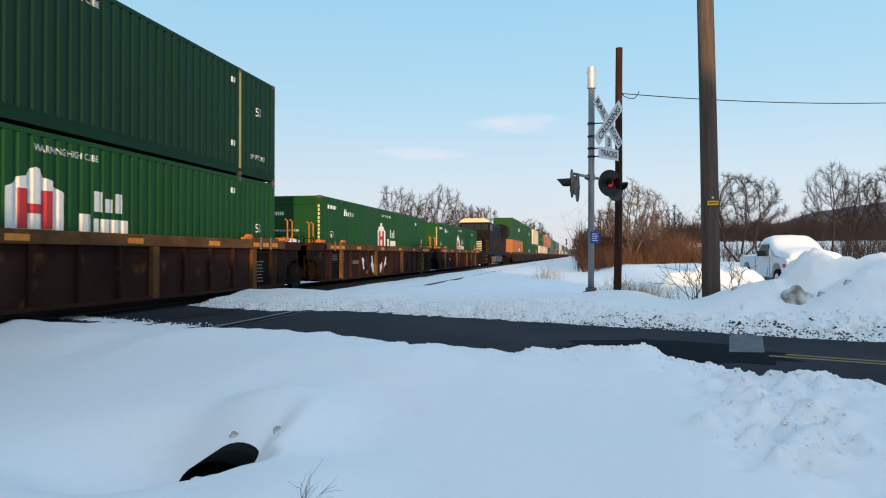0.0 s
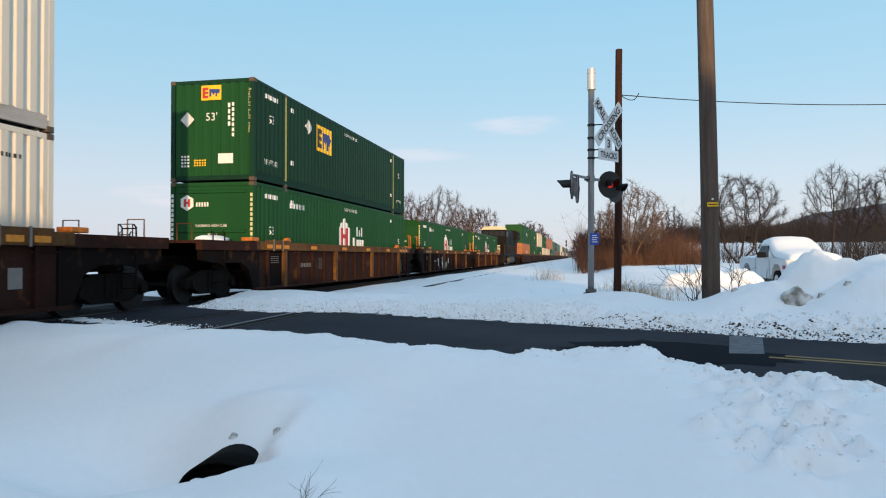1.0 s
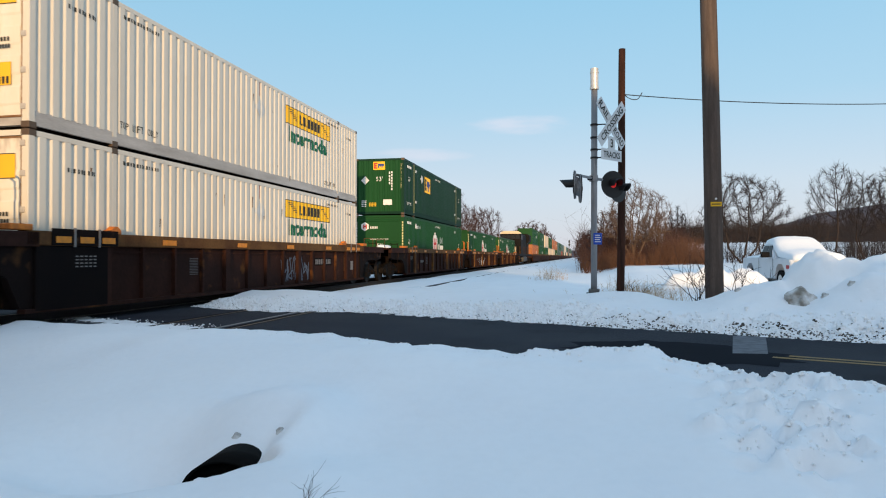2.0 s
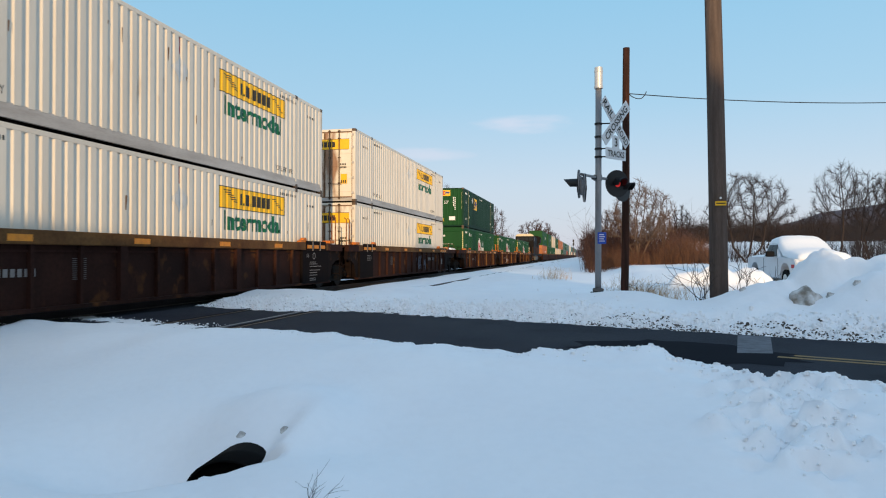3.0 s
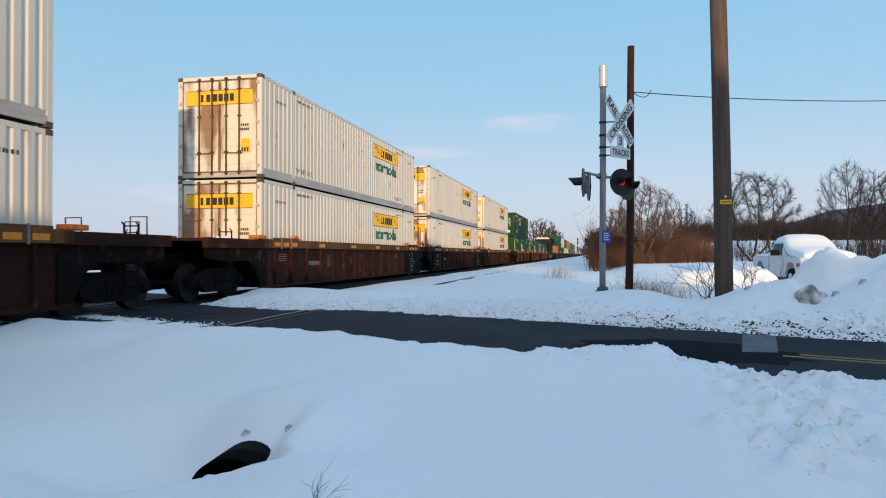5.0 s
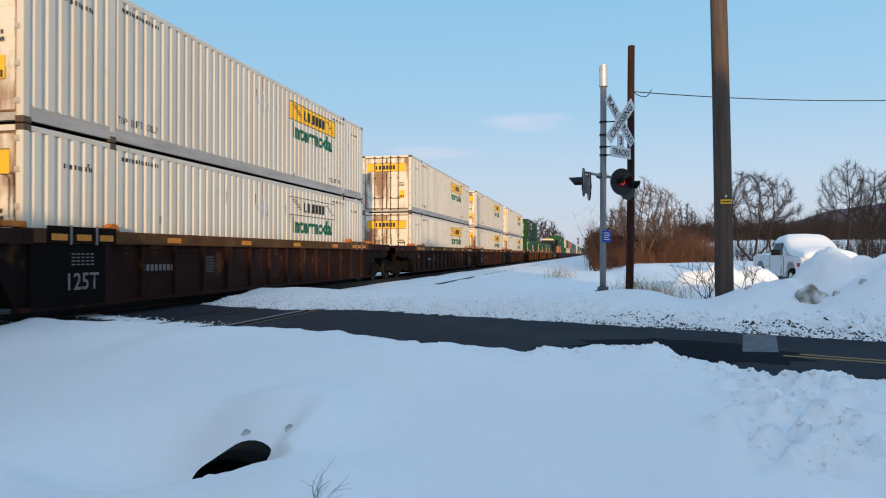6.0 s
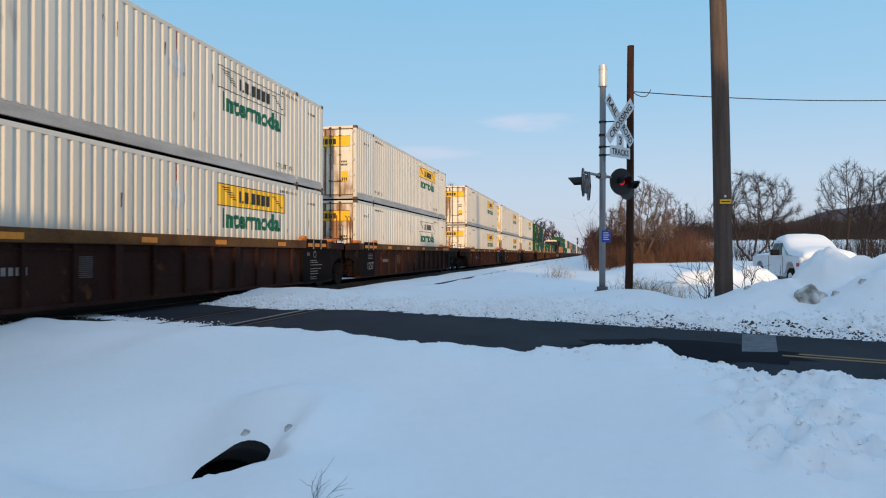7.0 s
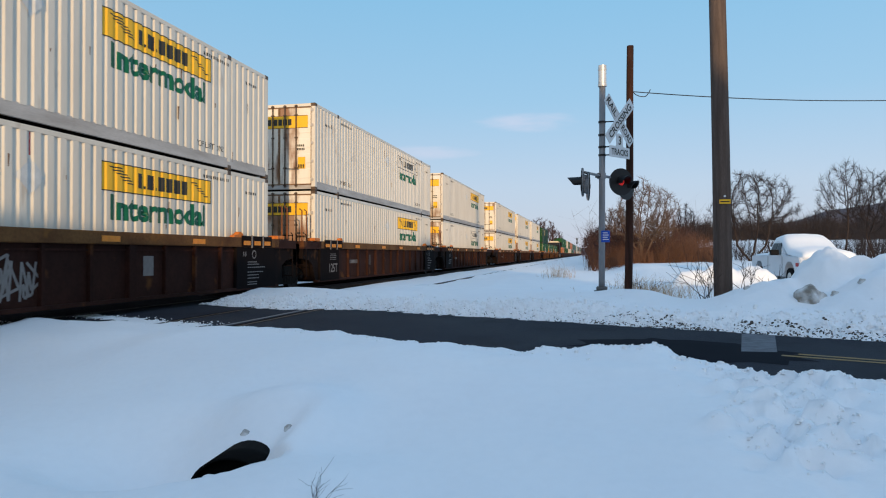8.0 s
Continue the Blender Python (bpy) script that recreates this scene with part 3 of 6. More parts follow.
def mirrored(bm):
    for v in bm.verts:
        v.co.x = -v.co.x
    return bm


MESHES = {}


def shared(key, make, material, smooth=False):
    if key not in MESHES:
        MESHES[key] = finish(make(), key.split("/")[0], material, smooth)
    return MESHES[key]


POSTS = (LONG / 2 - 2.06, -LONG / 2 + 2.06)


def container(label, skin, rail_skin, ends, prints, post_skin=None, category="container"):
    """A 53-foot box, its middle on the floor at the origin. ends: 'doors', 'waves' or 'ribs'."""
    c = thing("shipping_container", label, category, group="containers on the train")
    h = LONG / 2
    key = skin.name
    low, up = 0.30, 0.11

    def wall(side):
        def make():
            bm = bmesh.new()
            for y0, y1 in ((-h + 0.13, POSTS[1] - 0.05), (POSTS[1] + 0.05, POSTS[0] - 0.05), (POSTS[0] + 0.05, h - 0.13)):
                corrugated(bm, y0, y1, low - 0.02, TALL - up + 0.02, HALF - 0.004)
            return bm if side > 0 else mirrored(bm)
        return make
    for side, tag in ((1, "a"), (-1, "b")):
        part("side_wall", shared("side_wall/%s%s" % (key, tag), wall(side), skin), skin, c)

        def low_rail():
            bm = boxes((HALF - 0.07, HALF, -h + 0.1, h - 0.1, 0.05, low - 0.10), (HALF - 0.06, HALF - 0.012, -h + 0.1, h - 0.1, low - 0.10, low))
            return bm if side > 0 else mirrored(bm)
        part("bottom_rail", shared("bottom_rail/%s%s" % (rail_skin.name, tag), low_rail, rail_skin), rail_skin, c, "flat scuffed rail along the floor")

        def top_rail():
            bm = soft(boxes((HALF - 0.07, HALF, -h + 0.1, h - 0.1, TALL - up, TALL - 0.01)), 0.012)
            return bm if side > 0 else mirrored(bm)
        part("top_rail", shared("top_rail/%s%s" % (key, tag), top_rail, skin), skin, c)
        for y in POSTS:
            def post():
                return boxes((HALF - 0.09, HALF - 0.002, -0.055, 0.055, 0.04, TALL - 0.01))
            p = part("stacking_post", shared("stacking_post/%s" % (post_skin or skin).name, post, post_skin or skin), skin, c)
            p.location = (0 if side > 0 else -(2 * HALF - 0.09), y, 0)
            for z in (0.0, TALL - 0.125):
                q = part("corner_casting", shared("corner_casting/post", lambda: soft(boxes((-0.09, 0.0, -0.09, 0.09, 0, 0.125)), 0.012), STEEL), STEEL, c)
                q.location = (HALF + 0.003 if side > 0 else -HALF + 0.087, y, z)
    part("roof", shared("roof/%s" % key, lambda: boxes((-HALF + 0.05, HALF - 0.05, -h + 0.08, h - 0.08, TALL - 0.06, TALL - 0.03)), skin), skin, c)
    part("floor", shared("floor/box", lambda: boxes((-HALF + 0.06, HALF - 0.06, -h + 0.08, h - 0.08, 0.08, 0.2)), GREASE), GREASE, c)
    for sx in (1, -1):
        for sy in (1, -1):
            p = part("corner_post", shared("corner_post/%s" % key, lambda: soft(boxes((-0.07, 0.07, -0.07, 0.07, 0.02, TALL - 0.02)), 0.012), skin), skin, c)
            p.location = (sx * (HALF - 0.07), sy * (h - 0.07), 0)
            for z in (0.0, TALL - 0.118):
                q = part("corner_casting", shared("corner_casting/end", lambda: soft(boxes((-0.08, 0.08, -0.09, 0.09, 0, 0.118)), 0.012), STEEL), STEEL, c)
                q.location = (sx * (HALF - 0.077), sy * (h - 0.086), z)
    part("end_wall", shared("end_wall/%s" % key, lambda: boxes((-HALF + 0.12, HALF - 0.12, h - 0.10, h - 0.05, 0.05, TALL - 0.05)), skin), skin, c)
    part("end_sill", shared("end_sill/%s" % rail_skin.name, lambda: boxes((-HALF + 0.14, HALF - 0.14, -h + 0.005, -h + 0.12, 0.04, 0.17)), rail_skin), rail_skin, c)
    part("end_header", shared("end_header/%s" % key, lambda: boxes((-HALF + 0.14, HALF - 0.14, -h + 0.003, -h + 0.12, TALL - 0.11, TALL - 0.015)), skin), skin, c)
    if ends == "doors":
        for sx in (1, -1):
            x0, x1 = (0.012, HALF - 0.14) if sx > 0 else (-HALF + 0.14, -0.012)

            def leaf():
                bm = boxes((x0, x1, -h + 0.03, -h + 0.08, 0.18, TALL - 0.12))
                for z in (0.55, 1.05, 1.55, 2.05):
                    prism(bm, [(-h + 0.03, z - 0.17), (-h + 0.018, z - 0.13), (-h + 0.018, z + 0.13), (-h + 0.03, z + 0.17)], x0 + 0.05, x1 - 0.05, "x")
                return bm
            door = part("door", shared("door/%d" % sx, leaf, WHITE_DOOR), WHITE_DOOR, c, "stained white steel door leaf")
            part("gasket", shared("gasket/%d" % sx, lambda: boxes((x0, x0 + 0.02, -h + 0.014, -h + 0.03, 0.18, TALL - 0.12), (x1 - 0.025, x1, -h + 0.014, -h + 0.03, 0.18, TALL - 0.12),
                 (x0 + 0.02, x1 - 0.025, -h + 0.014, -h + 0.03, 0.18, 0.215), (x0 + 0.02, x1 - 0.025, -h + 0.014, -h + 0.03, TALL - 0.15, TALL - 0.12)), STAIN), STAIN, door, "rusty door seal")
            for rx in (0.22, 0.62):
                part("lock_rod", shared("lock_rod/%d%d" % (sx, int(rx * 100)), lambda: tubes([([(sx * rx, -h - 0.012, 0.10), (sx * rx, -h - 0.012, TALL - 0.05)], 0.024)]
                     + [([(sx * rx - 0.05, -h - 0.01, z), (sx * rx + 0.05, -h - 0.01, z)], 0.024) for z in (0.16, 0.75, 1.75, 2.5, TALL - 0.09)], 8), STEEL, True), STEEL, door)
            part("handle", shared("handle/%d" % sx, lambda: tubes([([(sx * 0.16, -h - 0.03, 0.72), (sx * 0.72, -h - 0.03, 0.70)], 0.014)], 6), STEEL), STEEL, door)
            for z in (0.35, 0.95, 1.55, 2.15, 2.65):
                p = part("hinge", shared("hinge/box", lambda: soft(boxes((-0.05, 0.05, -0.03, 0.0, -0.05, 0.05)), 0.01), WHITE_RAIL), WHITE_RAIL, door)
                p.location = (sx * (HALF - 0.11), -h + 0.012, z)
    elif ends == "waves":
        def front():
            bm = bmesh.new()
            corrugated(bm, -HALF + 0.14, HALF - 0.14, 0.17, TALL - 0.1, 0)
            for v in bm.verts:
                v.co = Vector((v.co.y, -h + 0.01 - v.co.x, v.co.z))
            return bm
        # lighter green than the dark side walls: the sun on this end is painted in
        part("front_wall", shared("front_wall/waves", front, GREEN), GREEN, c, "corrugated green end wall")
    else:
        def front():
            return boxes((-HALF + 0.14, HALF - 0.14, -h + 0.03, -h + 0.08, 0.17, TALL - 0.1))
        front_wall = part("front_wall", shared("front_wall/ribs", front, skin), skin, c, "green end wall with pressed ribs")
        for z in (0.45, 0.80, 1.15, 1.5, 2.62):
            rib = part("rib", shared("rib/front", lambda: prism(bmesh.new(), [(-h + 0.03, -0.055), (-h + 0.004, -0.03), (-h + 0.004, 0.03), (-h + 0.03, 0.055)], -HALF + 0.25, HALF - 0.25, "x"), skin), skin, front_wall)
            rib.location = (0, 0, z)
    prints(c)
    return c


F = LONG / 2                     # prints are placed by their distance behind the front end


def words_on(c, key, words, size, width, y, z, ink, label):
    """Writing on the side wall, a part for each word."""
    per = width / (sum(len(w) for w in words) + 1.2 * (len(words) - 1))
    for w in words:
        part("lettering", shared("lettering/%s%s" % (key, w), lambda: drape(lettering(w, size, per * len(w)), y, z), ink), ink, c, label + w)
        y += per * (len(w) + 1.2)


def far_marks(c, ink):
    """Small plain bars that stand for marks too fine to read."""
    part("marking", shared("marking/top" + ink.name, lambda: drape(bars(16, 1.15, 0.075, 0.5), F - 3.2, TALL - 0.30), ink), ink, c)
    part("marking", shared("marking/low" + ink.name, lambda: drape(bars(7, 0.6, 0.07, 0.5), F - 1.25, TALL - 0.52), ink), ink, c)


def white_prints(seed):
    def put(c):
        r = random.Random(seed)
        part("yellow_band", shared("yellow_band/side", lambda: drape(rect(3.64, 0.56), F - 6.53, 1.98), YELLOW), YELLOW, c, "yellow band with a dark border")

        def edge():
            bm = bmesh.new()
            for x0, x1, y0, y1 in ((0, 3.64, 0, 0.022), (0, 3.64, 0.538, 0.56), (0, 0.022, 0.022, 0.538), (3.618, 3.64, 0.022, 0.538)):
                quad(bm, ((x0, y0), (x1, y0), (x1, y1), (x0, y1)))
            for k in range(6):
                quad(bm, ((0.18 + 0.1 * k, 0.48 - 0.055 * k), (0.55 + 0.07 * k, 0.48 - 0.055 * k), (0.58 + 0.07 * k, 0.455 - 0.055 * k), (0.22 + 0.1 * k, 0.455 - 0.055 * k)))
                quad(bm, ((2.85 + 0.09 * k, 0.45 - 0.055 * k), (3.05 + 0.09 * k, 0.45 - 0.055 * k), (3.08 + 0.09 * k, 0.425 - 0.055 * k), (2.9 + 0.09 * k, 0.425 - 0.055 * k)))
            return drape(bm, F - 6.53, 1.98, lift=0.007)
        part("band_border", shared("band_border/side", edge, INK), INK, c)

        def name_blocks():
            bm = bmesh.new()
            x = 1.02
            for w in (0.2, 0.08, 0.27, 0.08, 0.27, 0.27, 0.28, 0.26):
                quad(bm, ((x, 0.13), (x + w - 0.05, 0.13), (x + w - 0.05, 0.43 if w > 0.1 else 0.19), (x, 0.43 if w > 0.1 else 0.19)))
                x += w
            return drape(bm, F - 6.53, 1.98, lift=0.008)
        part("name_mark", shared("name_mark/side", name_blocks, INK), INK, c, "plain dark bars across the yellow band")
        part("lettering", shared("lettering/word", lambda: drape(lettering("Intermodal", 0.50, 3.2, 0.040), F - 6.3, 1.43), GREEN_INK), GREEN_INK, c, "green word Intermodal")
        words_on(c, "toplift", ('TOP', 'LIFT', 'ONLY'), 0.14, 1.2, F - 3.46, 0.40, INK, "small dark word ")
        words_on(c, "toplift2", ('TOP', 'LIFT', 'ONLY'), 0.14, 1.2, -F + 2.2, 0.40, INK, "small dark word ")
        part("placard", shared("placard/side", lambda: drape(poly((0, 0.3), (0.3, 0), (0.6, 0.3), (0.3, 0.6)), F - 8.45, 1.75, lift=0.012), PLACARD), PLACARD, c, "grey diamond placard holder")
        part("marking", shared("marking/red", lambda: drape(rect(0.03, 0.42), F - 8.15, 2.40), RED_INK), RED_INK, c)
        far_marks(c, INK)
        part("marking", shared("marking/rear", lambda: drape(bars(16, 1.15, 0.075, 0.5), -F + 2.3, TALL - 0.30), INK), INK, c)
        part("marking", shared("marking/rear2", lambda: drape(bars(9, 0.75, 0.08, 0.5), -F + 0.85, TALL - 0.62), INK), INK, c)
        # doors
        part("yellow_band", shared("yellow_band/door", lambda: on_end(rect(2.06, 0.42), -1.03, 2.07, -F + 0.017), YELLOW), YELLOW, c, "yellow band across the doors")

        def door_bars():
            bm = bmesh.new()
            x = 0.45
            for w in (0.12, 0.05, 0.16, 0.05, 0.17, 0.17, 0.18, 0.16):
                quad(bm, ((x, 0.10), (x + w - 0.035, 0.10), (x + w - 0.035, 0.31 if w > 0.1 else 0.14), (x, 0.31 if w > 0.1 else 0.14)))
                x += w
            for x0, x1, y0, y1 in ((0, 2.06, 0, 0.015), (0, 2.06, 0.405, 0.42)):
                quad(bm, ((x0, y0), (x1, y0), (x1, y1), (x0, y1)))
            return on_end(bm, -1.03, 2.07, -F + 0.014)
        part("name_mark", shared("name_mark/door", door_bars, INK), INK, c)
        part("placard", shared("placard/door", lambda: on_end(poly((0, 0.22), (0.22, 0), (0.44, 0.22), (0.22, 0.44)), -1.02, 0.55, -F + 0.005), PLACARD), PLACARD, c, "grey diamond placard holder")
        part("placard", shared("placard/yellow", lambda: on_end(rect(0.26, 0.38), 0.68, 0.72, -F + 0.008), YELLOW), YELLOW, c, "yellow warning plate on a door")
        part("marking", shared("marking/plate", lambda: on_end(bars(3, 0.24, 0.12), 0.69, 0.74, -F + 0.005), INK), INK, c)
        part("marking", shared("marking/door", lambda: on_end(bars(4, 0.26, 0.07), 0.66, 1.45, -F + 0.012), INK), INK, c)
        part("marking", shared("marking/door2", lambda: on_end(bars(5, 0.28, 0.07), 0.65, 1.33, -F + 0.012), INK), INK, c)
        # rust runs
        bm = bmesh.new()
        for k in range(r.randint(6, 12)):
            y, z, w, hh = r.uniform(0.5, 15), r.uniform(0.35, 2.6), r.uniform(0.02, 0.06), r.uniform(0.05, 0.3)
            quad(bm, ((y, z - hh), (y + w * 0.5, z - hh), (y + w, z), (y, z)))
        part("rust_mark", drape(bm, -F, 0.0, lift=0.003, wavy=False), STAIN, c, "small brown rust marks")
    return put


def upper_green_prints(c):
    part("logo_patch", shared("logo_patch/side", lambda: drape(rect(1.43, 0.90), F - 11.67, 1.55), YELLOW), YELLOW, c, "yellow square with dark and blue shapes")
    part("logo_shape", shared("logo_shape/dark", lambda: drape(poly((0.08, 0.12), (0.5, 0.12), (0.5, 0.28), (0.26, 0.28), (0.26, 0.38), (0.5, 0.38), (0.5, 0.52), (0.26, 0.52), (0.26, 0.62), (0.5, 0.62), (0.5, 0.78), (0.08, 0.78)), F - 11.67, 1.55, lift=0.008), INK), INK, c)
    part("logo_shape", shared("logo_shape/blue", lambda: drape(poly((0.56, 0.12), (0.72, 0.12), (0.72, 0.45), (0.82, 0.3), (0.95, 0.45), (0.95, 0.12), (1.1, 0.12), (1.1, 0.3), (1.3, 0.32), (1.36, 0.55), (1.25, 0.7), (0.56, 0.7)), F - 11.67, 1.55, lift=0.008), BLUE_INK), BLUE_INK, c)
    part("placard", shared("placard/gside", lambda: drape(poly((0, 0.25), (0.28, 0), (0.56, 0.25), (0.28, 0.5)), F - 12.62, 1.96, lift=0.012), PLACARD), PLACARD, c, "grey diamond placard holder")
    green_common(c)
    words_on(c, "tlg", ('TOP', 'LIFT', 'ONLY'), 0.15, 0.9, -F + 0.62, 0.55, PALE_INK, "small white word ")
    words_on(c, "tlg2", ('TOP', 'LIFT', 'ONLY'), 0.13, 0.85, F - 1.5, 0.55, PALE_INK, "small white word ")
    part("lettering", shared("lettering/53u", lambda: drape(lettering("53", 0.24), -F + 0.95, 1.78), PALE_INK), PALE_INK, c, "white number 53")
    part("lettering", shared("lettering/53u2", lambda: drape(lettering("53", 0.24), F - 1.15, 1.78), PALE_INK), PALE_INK, c, "white number 53")
    # end wall
    e = -F + 0.006
    part("logo_patch", shared("logo_patch/end", lambda: on_end(rect(0.62, 0.42), -0.33, 2.30, e), YELLOW), YELLOW, c, "yellow square with dark and blue shapes")
    part("logo_shape", shared("logo_shape/edark", lambda: on_end(poly((0.04, 0.06), (0.22, 0.06), (0.22, 0.13), (0.12, 0.13), (0.12, 0.18), (0.22, 0.18), (0.22, 0.24), (0.12, 0.24), (0.12, 0.29), (0.22, 0.29), (0.22, 0.36), (0.04, 0.36)), -0.33, 2.30, e - 0.004), RED_INK), RED_INK, c)
    part("logo_shape", shared("logo_shape/eblue", lambda: on_end(poly((0.25, 0.1), (0.31, 0.1), (0.32, 0.22), (0.38, 0.14), (0.44, 0.22), (0.44, 0.1), (0.49, 0.1), (0.49, 0.18), (0.57, 0.2), (0.58, 0.3), (0.25, 0.32)), -0.33, 2.30, e - 0.004), BLUE_INK), BLUE_INK, c)
    part("lettering", shared("lettering/53e", lambda: on_end(lettering("53'", 0.23), -0.18, 1.72, e - 0.002), PALE_INK), PALE_INK, c, "white number 53")
    part("placard", shared("placard/gend", lambda: on_end(poly((0, 0.22), (0.22, 0), (0.44, 0.22), (0.22, 0.44)), -0.98, 1.55, e - 0.006), PLACARD), PLACARD, c, "grey diamond placard holder")
    part("placard", shared("placard/plate", lambda: on_end(rect(0.46, 0.28), 0.20, 0.50, e - 0.004), PALE_INK), PALE_INK, c, "white data plate")
    for k in range(4):
        part("marking", shared("marking/ge%d" % k, lambda: on_end(bars(3, 0.28, 0.055), -0.95, 0.42 + 0.09 * k, e - 0.003), PALE_INK), PALE_INK, c)
    for k in range(3):
        part("marking", shared("marking/gf%d" % k, lambda: on_end(bars(5, 0.40, 0.045), -0.55, 0.44 + 0.07 * k, e - 0.003), YELLOW), YELLOW, c)
    part("lettering", shared("lettering/wv", lambda: on_end(upright("WARNING HIGH CUBE", 0.075, 1.25), HALF - 0.17, 1.35, e - 0.004), TRIM_INK), TRIM_INK, c, "upright words WARNING HIGH CUBE")
    part("marking", shared("marking/gcol", lambda: on_end(bars_up(7, 0.07, 1.0), 0.62, 1.25, e - 0.003), PALE_INK), PALE_INK, c)
    part("marking", shared("marking/gcol2", lambda: on_end(bars_up(4, 0.07, 0.7), 0.50, 1.55, e - 0.003), PALE_INK), PALE_INK, c)


TRIM_INK = mat("pale_yellow_print", (0.62, 0.58, 0.30), 0.5)


def bars_up(n, width, height):
    bm = bmesh.new()
    s = height / n
    for i in range(n):
        quad(bm, ((0, i * s), (width, i * s), (width, i * s + s * 0.7), (0, i * s + s * 0.7)))
    return bm


def upright(text, size, height):
    """Letters stacked one under another."""
    out = bmesh.new()
    s = height / len(text)
    for i, ch in enumerate(text):
        if ch == " ":
            continue
        b = lettering(ch, min(size, s * 0.8))
        for v in b.verts:
            v.co += Vector((0, height - (i + 1) * s, 0))
        tmp = bpy.data.meshes.new("tmp")
        b.to_mesh(tmp)
        b.free()
        out.from_mesh(tmp)
        bpy.data.meshes.remove(tmp)
    return out


def green_common(c):
    part("lettering", shared("lettering/warn", lambda: drape(lettering("WARNING HIGH CUBE", 0.12, 1.5), F - 8.9, TALL - 0.36), PALE_INK), PALE_INK, c, "small white words WARNING HIGH CUBE")
    part("marking", shared("marking/wt", lambda: drape(bars(2, 0.22, 0.14), -F + 2.45, TALL - 0.48), PALE_INK), PALE_INK, c)
    part("marking", shared("marking/wt2", lambda: drape(bars(2, 0.22, 0.14), F - 2.5, TALL - 0.48), PALE_INK), PALE_INK, c)
    part("marking", shared("marking/da", lambda: drape(bars(2, 0.22, 0.14), -F + 2.45, 0.75), PALE_INK), PALE_INK, c)
    part("marking", shared("marking/da2", lambda: drape(bars(2, 0.22, 0.14), F - 2.5, 0.75), PALE_INK), PALE_INK, c)
    part("marking", shared("marking/no", lambda: drape(bars(6, 0.85, 0.13), -F + 0.7, TALL - 0.42), PALE_INK), PALE_INK, c)


def lower_green_prints(c):
    y = F - 9.47
    part("logo_shape", shared("logo_shape/house", lambda: drape(poly((0, 0), (1.22, 0), (1.22, 0.72), (1.02, 0.80), (0.98, 0.9), (0.78, 0.94), (0.72, 1.06), (0.61, 1.10), (0.50, 1.06), (0.44, 0.94), (0.24, 0.9), (0.2, 0.80), (0, 0.72)), y, 1.16), PALE_INK), PALE_INK, c, "white house-shaped emblem")
    part("logo_shape", shared("logo_shape/bars", lambda: drape(poly((0.25, 0.06), (0.47, 0.06), (0.47, 0.32), (0.75, 0.32), (0.75, 0.06), (0.97, 0.06), (0.97, 0.72), (0.75, 0.72), (0.75, 0.48), (0.47, 0.48), (0.47, 0.72), (0.25, 0.72)), y, 1.16, lift=0.008), RED_INK), RED_INK, c, "red bars of the emblem")

    def words():
        bm = bmesh.new()
        for x0, x1, y0, y1 in ((0.3, 0.54, 0.40, 0.78), (0.60, 0.82, 0.40, 0.66), (0.88, 1.10, 0.40, 0.78), (-0.05, 0.24, 0, 0.34), (0.29, 0.44, 0, 0.27), (0.49, 0.71, 0, 0.27), (0.76, 0.97, 0, 0.27), (1.02, 1.25, -0.05, 0.27)):
            quad(bm, ((x0, y0), (x1, y0), (x1, y1), (x0, y1)))
        return drape(bm, F - 7.8, 1.20)
    part("name_mark", shared("name_mark/green", words, PALE_INK), PALE_INK, c, "plain white bars beside the emblem")
    green_common(c)
    part("marking", shared("marking/num", lambda: drape(bars(9, 1.2, 0.16), F - 13.76, 2.30), PALE_INK), PALE_INK, c)
    part("lettering", shared("lettering/53l", lambda: drape(lettering("53", 0.24), -F + 0.95, 1.42), PALE_INK), PALE_INK, c, "white number 53")
    part("lettering", shared("lettering/53l2", lambda: drape(lettering("53", 0.24), F - 1.15, 1.42), PALE_INK), PALE_INK, c, "white number 53")
    e = -F + 0.028
    part("logo_shape", shared("logo_shape/hex", lambda: on_end(poly((0, 0.12), (0.2, 0), (0.4, 0.12), (0.4, 0.34), (0.2, 0.46), (0, 0.34)), -0.98, 2.08, e), PALE_INK), PALE_INK, c, "white six-sided emblem")
    part("logo_shape", shared("logo_shape/hexh", lambda: on_end(poly((0.1, 0.12), (0.17, 0.12), (0.17, 0.2), (0.23, 0.2), (0.23, 0.12), (0.3, 0.12), (0.3, 0.34), (0.23, 0.34), (0.23, 0.26), (0.17, 0.26), (0.17, 0.34), (0.1, 0.34)), -0.98, 2.08, e - 0.004), RED_INK), RED_INK, c)
    part("name_mark", shared("name_mark/end", lambda: on_end(bars(5, 0.42, 0.12), -0.50, 2.20, e), PALE_INK), PALE_INK, c)
    part("lettering", shared("lettering/whc", lambda: on_end(lettering("WARNING HIGH CUBE", 0.075, 0.98), -0.50, 1.62, -F + 0.0), PALE_INK), PALE_INK, c, "small white words WARNING HIGH CUBE")
    part("lettering", shared("lettering/53el", lambda: on_end(lettering("53'", 0.20), -0.14, 1.24, e), PALE_INK), PALE_INK, c, "white number 53")
    part("marking", shared("marking/colr", lambda: on_end(bars_up(11, 0.07, 1.5), HALF - 0.105, 1.10, -F - 0.0), TRIM_INK), TRIM_INK, c)
    part("marking", shared("marking/coll", lambda: on_end(bars_up(11, 0.07, 1.5), -HALF + 0.035, 1.10, -F - 0.0), PALE_INK), PALE_INK, c)


